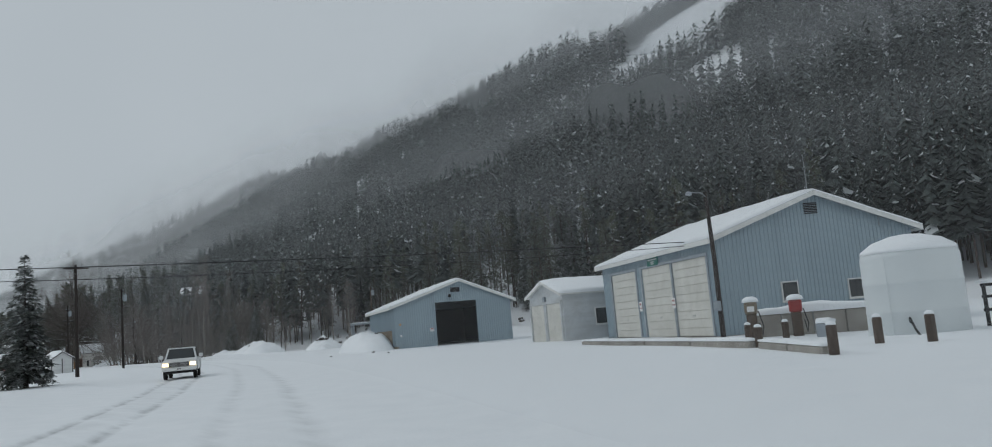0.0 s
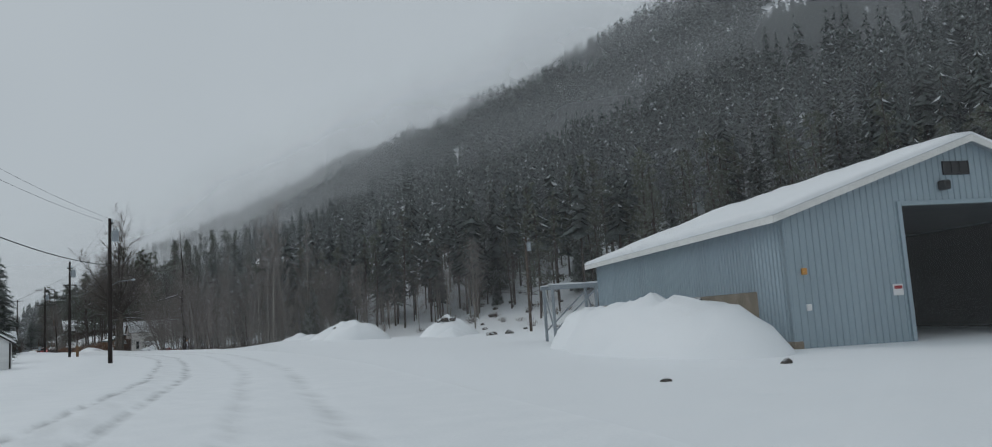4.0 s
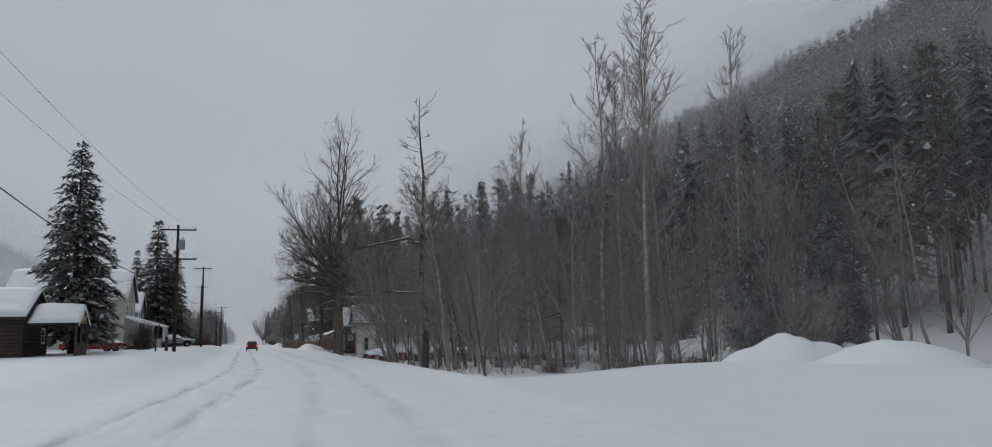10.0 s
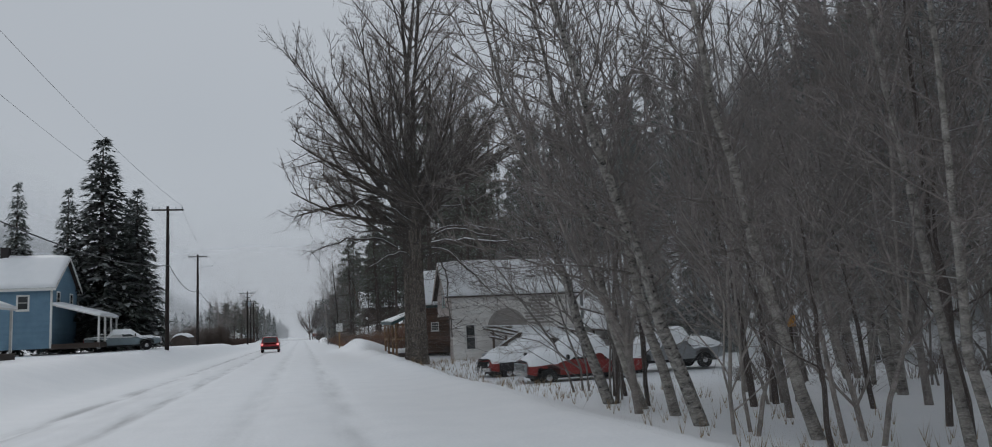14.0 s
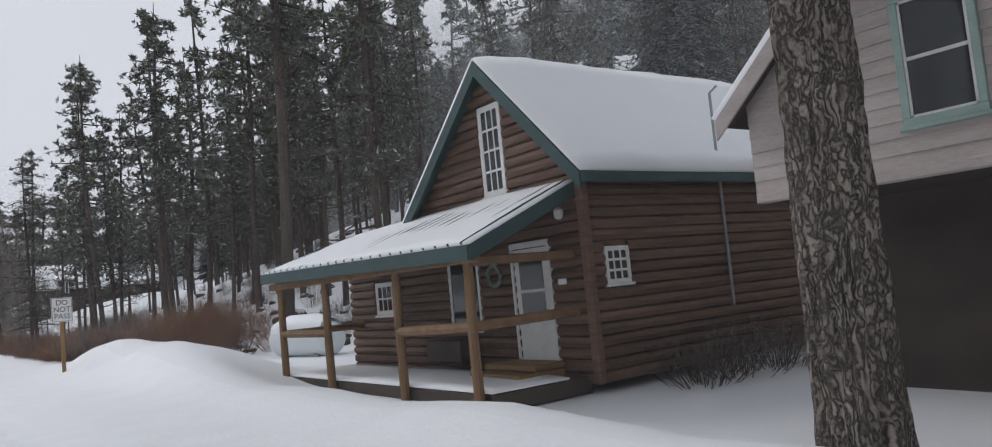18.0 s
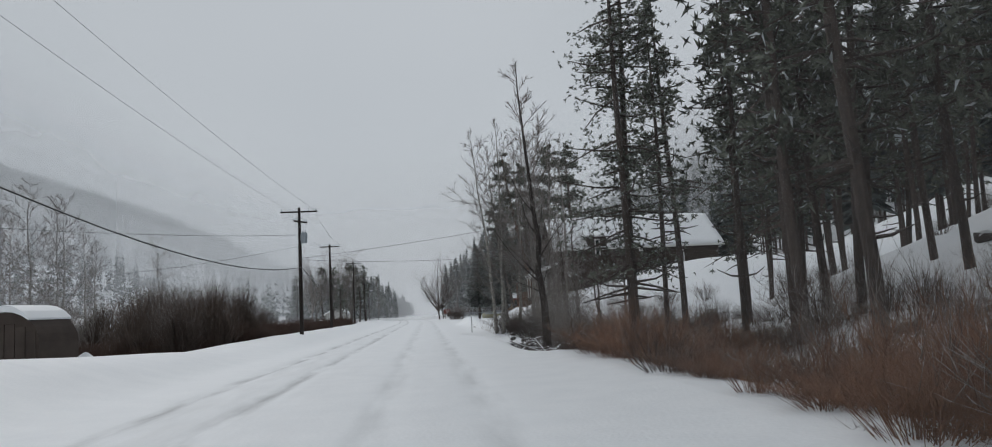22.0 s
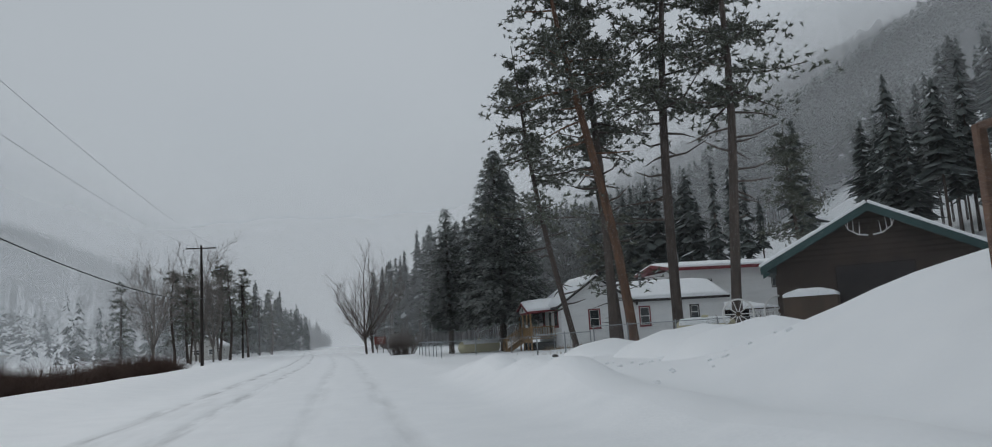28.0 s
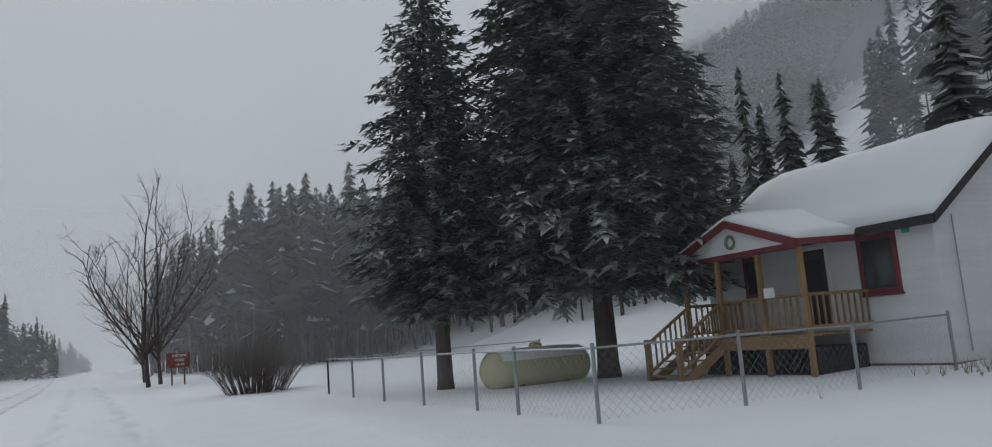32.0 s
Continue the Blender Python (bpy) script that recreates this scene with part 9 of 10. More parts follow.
        part("roof_rib", MB().tube([a + Vector((0, 0, 0.035)), a.lerp(b, 0.5) + Vector((0, 0, 0.055)), b + Vector((0, 0, 0.04))], [0.028] * 3, 5), GREENTRIM, e)
    drop = Vector((0, 0, 0.01))
    fascia(e, Vector(q[0]) - drop, Vector(q[1]) - drop, 0.22, 0.05, GREENTRIM)
    fascia(e, Vector(q[0]) - drop, Vector(q[3]) - drop, 0.24, 0.05, GREENTRIM)
    fascia(e, Vector(q[1]) - drop, Vector(q[2]) - drop, 0.24, 0.05, GREENTRIM)
    part("porch_beam", MB().box(-2.3, -2.14, 0.1, Wd - 0.2, 2.2, 2.36, 0.02), POSTWOOD, e)
    part("porch_beam", MB().box(-2.2, 0.0, 0.25, 0.4, 2.15, 2.3, 0.02), POSTWOOD, e)
    for k, yy in enumerate((0.4, 2.75, 5.85, 8.4)):
        part("porch_post", MB().tube([(-2.2, yy, -0.3), (-2.2, yy + 0.02, 1.1), (-2.2, yy, 2.25)], [0.09, 0.085, 0.08], 9), POSTWOOD, e)
    for a, b in (((-2.2, 0.4, 1.2), (0.0, 0.35, 1.25)), ((-2.2, 0.4, 1.2), (-2.2, 2.75, 1.15)), ((-2.2, 5.85, 1.15), (-2.2, 8.4, 1.15)), ((-2.2, 8.4, 1.15), (0.0, 8.5, 1.15))):
        part("porch_rail", MB().tube([a, b], [0.085, 0.085], 8), POSTWOOD, e)
    part("porch_floor", MB().box(-2.1, 0.0, 0.2, Wd - 0.2, -0.15, 0.14, 0.02), DARKBROWN, e)
    roof_snow(e, [(-2.1, 0.2, 0.145), (-2.1, Wd - 0.2, 0.145), (-0.5, Wd - 0.2, 0.145), (-0.5, 0.2, 0.145)], 0.07, 97, 30, 6, 0.0)
    for k in range(2):
        part("step", MB().box(-1.1 + 0.35 * k, -0.05, 0.8, 2.3, 0.14 + 0.14 * k - 0.13 * (k == 0), 0.27 + 0.12 * k - 0.0, 0.02), CEDAR, e)
    part("lamp", MB().lathe([(0.03, 0), (0.08, 0.04), (0.09, 0.16), (0.03, 0.22)], 10, pose(-0.12, 0.5, 2.85)), SIGNWHITE, e)
    part("bench", MB().box(-0.6, -0.15, 3.3, 4.6, 0.35, 0.8, 0.03), DARKBROWN, e, "dark wooden bench under the porch")


log_cabin()


def propane_tank(x, y, rz, material, label, r=0.55, half=1.35, snow=0.0, z=None, orange=False):
    e = thing("propane_tank", x, y, gz(x, y) if z is None else z, rz, label, "gas tank", "gas tanks")
    cap = [(r * math.cos(a), 0.78 * r * math.sin(a)) for a in np.linspace(0, 1.5, 9)]
    prof = [(q, -half - z) for q, z in reversed(cap)] + [(q, half + z) for q, z in cap]
    part("shell", MB().lathe(prof, 28, pose(0, 0, r + 0.16, 0, 90, 0)), material, e, "", True)
    for s in (-0.9, 0.9):
        part("saddle", MB().box(s - 0.1, s + 0.1, -0.35, 0.35, -0.3, 0.3, 0.02), CONCRETE, e)
    part("valve_dome", MB().lathe([(0.2, 0), (0.2, 0.12), (0.15, 0.2), (0.04, 0.22)], 14, pose(0, 0, 2 * r + 0.13)), material, e, "", True)
    if orange:
        part("warning_mark", MB().box(-half + 0.3, -half + 0.75, -r - 0.02, -r + 0.06, r - 0.1, r + 0.12, 0.01), ORANGE, e)
        part("strap", MB().tube([(-half + 0.2, r * math.cos(a) * -1.02, r + 0.16 + r * 1.02 * math.sin(a)) for a in np.linspace(-0.9, 1.6, 9)], [0.025] * 9, 5), BLACKPLASTIC, e)
    if snow:
        vs = []
        n, k = 20, 9
        for i in range(n + 1):
            for j in range(k + 1):
                a = math.radians(28 + 124 * j / k)
                t = snow * math.sin(math.pi * j / k) ** 0.6 * (0.4 + 0.6 * min(1, 4 * i / n, 4 * (1 - i / n)))
                vs.append(((i / n - 0.5) * 2 * (half + 0.1), (r + t) * math.cos(a), r + 0.16 + (r + t) * math.sin(a) + 0.005))
        fs = [(i * (k + 1) + j, (i + 1) * (k + 1) + j, (i + 1) * (k + 1) + j + 1, i * (k + 1) + j + 1) for i in range(n) for j in range(k)]
        part("snow_cap", MB().add(vs, fs), ROOFSNOW, e, "", True)
    return e


propane_tank(11.0, 45.8, 105, TANKWHITE, "white propane tank with an orange mark and snow on top", 0.58, 1.28, 0.3, -0.35, True)


def road_sign():
    e = thing("road_sign", 3.68, 47.4, -0.04, 8, "white rectangular no passing sign on a wooden post", "road sign")
    part("post", MB().box(-0.05, 0.05, 0.02, 0.12, -0.8, 2.55, 0.01), CEDAR, e)
    m = wall_frame(0, 0, 0)
    plate = MB().box(-0.305, 0.305, -0.012, 0.0, 1.83, 2.592, 0.02, m)
    p = part("sign_plate", plate, SIGNWHITE, e)
    b = MB()
    for x0, x1, z0, z1 in ((-0.285, 0.285, 2.565, 2.577), (-0.285, 0.285, 1.845, 1.857), (-0.29, -0.278, 1.85, 2.57), (0.278, 0.29, 1.85, 2.57)):
        b.box(x0, x1, -0.016, -0.011, z0, z1, 0, m)
    part("border", b, INK, p)
    for w, z in (("DO", 2.43), ("NOT", 2.215), ("PASS", 2.0)):
        text_on(p, w, m, 0, z, 0.225, INK, 0.014)
    part("bolt", MB().lathe([(0.015, 0), (0.012, 0.01)], 8, pose(0, -0.012, 2.5, 90, 0, 0)), STEEL, p)
    e = thing("brown_sign", 4.6, 246, gz(4.6, 246), 4, "brown historic point guide sign on two posts", "road sign")
    for s in (-0.4, 0.4):
        part("post", MB().box(s - 0.05, s + 0.05, 0.02, 0.12, -0.3, 1.6, 0.01), GREYPOLE, e)
    p = part("sign_plate", MB().box(-0.75, 0.75, -0.02, 0.02, 1.15, 2.15, 0.03, m), BROWNSIGN, e)
    for w, z in (("HISTORIC", 1.95), ("POINT", 1.65), ("1/2 MI", 1.35)):
        text_on(p, w, m, 0.1, z, 0.22, SIGNWHITE, 0.024)
    e = thing("marker_stake", 3.33, 125.0, gz(3.33, 125.0), 0, "thin dark snow marker stake leaning at the ditch", "stake")
    part("stake", MB().tube([(0, 0, -0.3), (0.03, 0, 1.35)], [0.028, 0.025], 6), BLACKPLASTIC, e)
    part("reflector", MB().box(0.0, 0.06, -0.035, -0.028, 1.15, 1.28, 0.004), SIGNWHITE, e)
    e = thing("yellow_marker", 12.5, -11.5, gz(12.5, -11.5), 0, "small yellow marker nailed to a thin post", "marker")
    part("post", MB().tube([(0, 0, -0.2), (0, 0, 2.4)], [0.05, 0.04], 6), GREYPOLE, e)
    part("plate", MB().box(-0.12, 0.12, -0.06, -0.045, 1.9, 2.2, 0.01), ORANGE, e)
    e = thing("meter_post", -11.2, -11.6, gz(-11.2, -11.6), 20, "leaning grey post with a meter box at the pole", "post")
    part("post", MB().tube([(0, 0, -0.3), (0.25, 0, 2.2)], [0.07, 0.06], 6), GREYPOLE, e)
    part("box", MB().box(0.1, 0.45, -0.12, 0.12, 0.3, 0.95, 0.03), GREYMETAL, e)
    e = thing("stump_post", -10.6, -8.6, gz(-10.6, -8.6), 0, "short brown wooden stub next to the utility pole", "post")
    part("post", MB().tube([(0, 0, -0.3), (0, 0, 1.2)], [0.15, 0.14], 9), GREYPOLE, e)
    e = thing("stump_post", -12.0, -58.2, gz(-12, -58.2), 0, "short brown wooden stub next to the utility pole", "post")
    part("post", MB().tube([(0, 0, -0.3), (0, 0, 1.3)], [0.16, 0.15], 9), POSTWOOD, e)


road_sign()


# ---- house on the hill ----
def hill_house():
    x, y = 56.4, 78.0
    e = thing("hill_house", x, y, gz(x, y) + 2.2, -38, "tall grey blue house on the slope behind the pines", "house")
    W, D, ze, zr = 9.0, 9.0, 6.0, 8.6
    top = lambda s: ze + (zr - ze) * (1 - abs(s - W / 2) / (W / 2))
    ws = [(0.8, 1.8, 2.6, 4.2), (6.3, 7.4, 2.6, 4.2), (3.9, 4.8, 6.0, 7.0)]
    west = wall_frame(0, W, -90)
    boards(e, west, W, -1.5, zr, top, 0.3, GREYBLUE, ws)
    for w in ws:
        window(e, west, *w, WHITETRIM, 0.1, 1, 2)
    south = wall_frame(0, 0, 0)
    boards(e, south, D, -1.5, ze, lambda s: ze, 0.3, GREYBLUE, [(3, 4.2, 2.6, 4.2)])
    window(e, south, 3, 4.2, 2.6, 4.2, WHITETRIM, 0.1)
    boards(e, wall_frame(D, 0, 90), W, -1.5, zr, top, 1.5, GREYBLUE)
    boards(e, wall_frame(D, W, 180), D, -1.5, ze, lambda s: ze, 1.5, GREYBLUE)
    s = (zr - ze) / (W / 2)
    for k, (ya, yb) in enumerate(((-0.4, W / 2), (W + 0.4, W / 2))):
        q = [(-0.5, ya, ze - 0.4 * s + 0.1), (D + 0.4, ya, ze - 0.4 * s + 0.1), (D + 0.4, yb, zr + 0.1), (-0.5, yb, zr + 0.1)]
        slab(e, q, 0.1, DARKBROWN)
        roof_snow(e, q, 0.22, 101 + k)
        fascia(e, q[0], q[3], 0.25, 0.05, WHITETRIM)
    f = thing("split_rail_fence", 38.0, 62.0, gz(38, 62), 0, "grey split rail fence on the snowy slope", "fence")
    pts = [(0, 0), (2.2, 3.4), (4.4, 6.8), (6.4, 10.2), (8.2, 13.8), (9.6, 17.4)]
    loc = [Vector((px, py, gz(38 + px, 62 + py) - gz(38, 62))) for px, py in pts]
    for p in loc:
        part("post", MB().tube([p - Vector((0, 0, 0.3)), p + Vector((0, 0, 1.5))], [0.09, 0.08], 6), GREYPOLE, f)
    for a, b in zip(loc, loc[1:]):
        for z in (0.5, 0.95, 1.35):
            part("rail", MB().tube([a + Vector((0, 0, z)), b + Vector((0, 0, z + 0.03))], [0.06, 0.05], 5), GREYPOLE, f)


hill_house()


# ---- brown house ----
def brown_house():
    e = thing("brown_house", 12.7, 139.3, 2.35, 0, "brown house with steep snowy roof, dormer and white porch", "house")
    L, W, ze, zr = 15.5, 8.4, 4.75, 7.75
    south = wall_frame(0, 0, 0)
    ws = [(11.4, 12.1, 2.6, 4.1), (7.7, 8.05, 4.15, 4.6), (5.7, 6.5, 1.35, 2.1)]
    boards(e, south, L, -0.4, ze, lambda s: ze, 0.2, DARKBROWN, ws, 0.02)
    for k, w in enumerate(ws):
        window(e, south, *w, WHITETRIM, 0.07, 1, 2)
    west = wall_frame(0, W, -90)
    top = lambda s: ze + (zr - ze) * (1 - abs(s - W / 2) / (W / 2))
    wt = [(4.15, 4.55, 3.85, 5.45), (4.7, 5.1, 3.85, 5.45), (5.75, 6.25, 0.5, 2.4), (2.6, 3.5, 0.5, 2.4)]
    boards(e, west, W, -0.4, zr, top, 0.2, DARKBROWN, wt, 0.02)
    for w in wt:
        window(e, west, *w, WHITETRIM, 0.08, 1, 2)
    boards(e, wall_frame(L, 0, 90), W, -0.4, zr, top, 1.0, DARKBROWN)
    boards(e, wall_frame(L, W, 180), L, -0.4, ze, lambda s: ze, 1.0, DARKBROWN)
    s = (zr - ze) / (W / 2)
    for k, (ya, yb) in enumerate(((-0.45, W / 2), (W + 0.45, W / 2))):
        q = [(-0.6, ya, ze - 0.45 * s + 0.1), (L + 0.5, ya, ze - 0.45 * s + 0.1), (L + 0.5, yb, zr + 0.1), (-0.6, yb, zr + 0.1)]
        slab(e, q, 0.1, DARKBROWN)
        roof_snow(e, q, 0.2, 111 + k)
        fascia(e, q[0], q[3], 0.3, 0.05, DARKBROWN)
        fascia(e, q[0], q[1], 0.16, 0.05, WHITETRIM)
    # shed dormer round the tall window that breaks the eave
    part("dormer", MB().prism([(-0.5, ze - 0.35), (-0.5, ze + 0.95), (1.7, ze + 1.35), (0.2, ze - 0.1)], 0, 2.7, 4.5), DARKBROWN, e)
    window(e, wall_frame(0, -0.5, 0), 3.35, 3.85, 3.8, 5.4, WHITETRIM, 0.07, 1, 2)
    part("dormer_apron", MB().box(3.2, 4.0, -0.49, -0.02, 3.66, ze - 0.3, 0.01), DARKBROWN, e)
    q = [(2.3, -0.8, ze + 0.85), (4.9, -0.8, ze + 0.85), (4.9, 1.9, ze + 1.45), (2.3, 1.9, ze + 1.45)]
    slab(e, q, 0.08, DARKBROWN, "dormer_roof")
    roof_snow(e, q, 0.2, 115, 12, 8)
    part("dish", MB().lathe([(0.02, 0), (0.2, 0.03), (0.3, 0.1)], 14, pose(0.8, -0.25, 2.2, 70, 0, 20)), SIGNWHITE, e)
    part("flue", MB().tube([(8.4, 3.4, 6.6), (8.4, 3.4, 8.4)], [0.06, 0.06], 8), STEEL, e)
    # covered porch with white posts towards the road
    q = [(-2.2, 0.4, 2.45), (-2.2, 8.7, 2.45), (0.0, 8.0, 3.3), (0.0, 1.1, 3.3)]
    slab(e, q, 0.1, WHITETRIM, "porch_roof")
    roof_snow(e, q, 0.2, 117, 20, 8)
    part("porch_frieze", MB().box(-2.12, -2.02, 0.5, 8.6, 2.2, 2.37, 0.01), WHITETRIM, e)
    for yy in (0.8, 2.7, 4.6, 6.5, 8.4):
        part("porch_post", MB().tube([(-2.05, yy, 0.1), (-2.05, yy, 2.37)], [0.065, 0.055], 8), WHITETRIM, e)
        for sg in (-1, 1):
            part("bracket", MB().tube([(-2.05, yy, 1.9), (-2.05, yy + sg * 0.22, 2.1), (-2.05, yy + sg * 0.45, 2.23)], [0.028] * 3, 5), WHITETRIM, e)
    part("porch_floor", MB().box(-2.2, 0, 0.4, 8.7, -0.3, 0.3, 0.02), DARKBROWN, e)
    # outer deck with a red brown lattice rail
    part("deck", MB().box(-3.2, -2.2, 0.8, 8.4, -0.5, -0.1, 0.02), LOGWOOD, e)
    for k in range(32):
        yy = 0.85 + 0.225 * k
        part("lattice_slat", MB().tube([(-3.2, yy, -0.9), (-3.2, yy + 0.5, 0.68)], [0.022, 0.022], 4), REDBARK, e)
        part("lattice_slat", MB().tube([(-3.16, yy + 0.5, -0.9), (-3.16, yy, 0.68)], [0.022, 0.022], 4), REDBARK, e)
    for z in (0.72, -0.1, -0.9):
        part("rail", MB().box(-3.26, -3.12, 0.7, 8.4, z - 0.05, z + 0.05, 0.01), LOGWOOD, e)
    for yy in (0.75, 2.6, 4.5, 6.4, 8.35):
        part("deck_post", MB().box(-3.28, -3.1, yy - 0.07, yy + 0.07, -1.9, 1.9 if yy > 8 else 0.85, 0.02), LOGWOOD, e)
    part("deck_beam", MB().box(-3.25, -3.13, 6.4, 8.35, 1.8, 1.92, 0.02), LOGWOOD, e)


brown_house()


# ---- garage with antlers ----
def antler_garage():
    for i, (x, y, rz, W, D, ze, zr) in enumerate(((25.0, 170.6, 53, 4.9, 6.0, 2.9, 4.5), (21.3, 160.8, 53, 6.6, 6.0, 2.5, 4.2))):
        e = thing("dark_garage", x, y, 1.1, rz, "dark brown garage with green fascia and deer antlers on its gable", "garage", "dark garages")
        top = lambda s: ze + (zr - ze) * (1 - abs(s - W / 2) / (W / 2))
        front = wall_frame(0, W, -90)
        boards(e, front, W, 0, zr, top, 0.2, DARKBROWN, [(W / 2 - 1.3, W / 2 + 1.3, 0, 2.2)])
        dr = part("door", MB().box(W / 2 - 1.3, W / 2 + 1.3, -0.02, 0.05, 0, 2.2, 0.02, front), BLACKTRIM, e)
        boards(e, wall_frame(0, 0, 0), D, 0, ze, lambda s: ze, 0.2, DARKBROWN)
        boards(e, wall_frame(D, 0, 90), W, 0, zr, top, 1.0, DARKBROWN)
        boards(e, wall_frame(D, W, 180), D, 0, ze, lambda s: ze, 1.0, DARKBROWN)
        s = (zr - ze) / (W / 2)
        for k, (ya, yb) in enumerate(((-0.5, W / 2), (W + 0.5, W / 2))):
            q = [(-0.7, ya, ze - 0.5 * s + 0.1), (D + 0.4, ya, ze - 0.5 * s + 0.1), (D + 0.4, yb, zr + 0.1), (-0.7, yb, zr + 0.1)]
            slab(e, q, 0.1, GREENTRIM)
            roof_snow(e, q, 0.2, 121 + k + 4 * i)
            fascia(e, Vector(q[0]) + Vector((0, 0, -0.01)), Vector(q[3]) + Vector((0, 0, -0.01)), 0.28, 0.06, GREENTRIM)
        for sg in (-1, 1):
            o = front @ Vector((W / 2 + 0.1 * sg, -0.08, zr - 1.0))
            pts = [front @ Vector((W / 2 + sg * u, -0.1 - 0.1 * u, zr - 1.0 + v)) for u, v in ((0.08, 0), (0.4, 0.05), (0.7, 0.25), (0.85, 0.6))]
            a = part("antler", MB().tube(pts, [0.035, 0.03, 0.022, 0.008], 6), SIGNWHITE, e)
            for u, v, h in ((0.35, 0.05, 0.4), (0.55, 0.14, 0.42), (0.72, 0.28, 0.35)):
                part("tine", MB().tube([front @ Vector((W / 2 + sg * u, -0.14, zr - 1.0 + v)), front @ Vector((W / 2 + sg * (u - 0.03), -0.3, zr - 1.0 + v + h))], [0.022, 0.006], 5), SIGNWHITE, a)
    b = thing("wood_box", 15.2, 163.2, gz(15.2, 163.2) - 0.1, -37, "grey plank box with snow on its lid", "box")
    chamfered(b, "body", 0, 1.8, 0, 1.2, 0, 1.0, GREYPOLE, 0.03)
    roof_snow(b, [(0, 0, 1.0), (1.8, 0, 1.0), (1.8, 1.2, 1.0), (0, 1.2, 1.0)], 0.24, 3, 14, 8)
    for k, (x, y, a) in enumerate(((15.5, 167.1, -35), (16.6, 165.8, -35))):
        w = thing("wagon_wheel", x, y, gz(x, y) + 0.35, 0, "old pale wooden wagon wheel leaning in snow", "wagon wheel", "wagon wheels")
        w.matrix_world = pose(x, y, gz(x, y) + 0.42, 80, 0, a)
        part("rim", MB().tube([(0.6 * math.cos(6.283 * i / 24), 0.6 * math.sin(6.283 * i / 24), 0) for i in range(25)], [0.035] * 25, 6), SIGNWHITE, w)
        part("hub", MB().lathe([(0.08, -0.08), (0.1, 0), (0.08, 0.08)], 10), GREYPOLE, w)
        for i in range(10):
            c, s = math.cos(6.283 * i / 10), math.sin(6.283 * i / 10)
            part("spoke", MB().tube([(0.07 * c, 0.07 * s, 0), (0.6 * c, 0.6 * s, 0)], [0.02, 0.018], 5), SIGNWHITE, w)
    snow_pile(12.0, 163.5, 3.0, 5.0, 0.7, 51, 0, "ploughed snow bank in front of the dark garage")
    snow_pile(11.0, 169.5, 2.4, 4.0, 0.5, 52, 0, "ploughed snow bank in front of the dark garage")
    snow_pile(11.0, 157.0, 2.6, 4.0, 0.6, 53, 0, "ploughed snow bank in front of the dark garage")
    for k, (x, y, s, z) in enumerate(((11.0, 160.3, 0.36, None), (11.6, 160.0, 0.26, None), (10.8, 158.6, 0.34, None), (10.2, 159.0, 0.2, None), (8.6, 170, 0.15, None))):
        rock(x, y, s, 60 + k, z)
    propane_tank(17.2, 173.7, -35, TANKCREAM, "cream propane tank behind the chain-link fence", 0.5, 1.1, 0.1)


antler_garage()


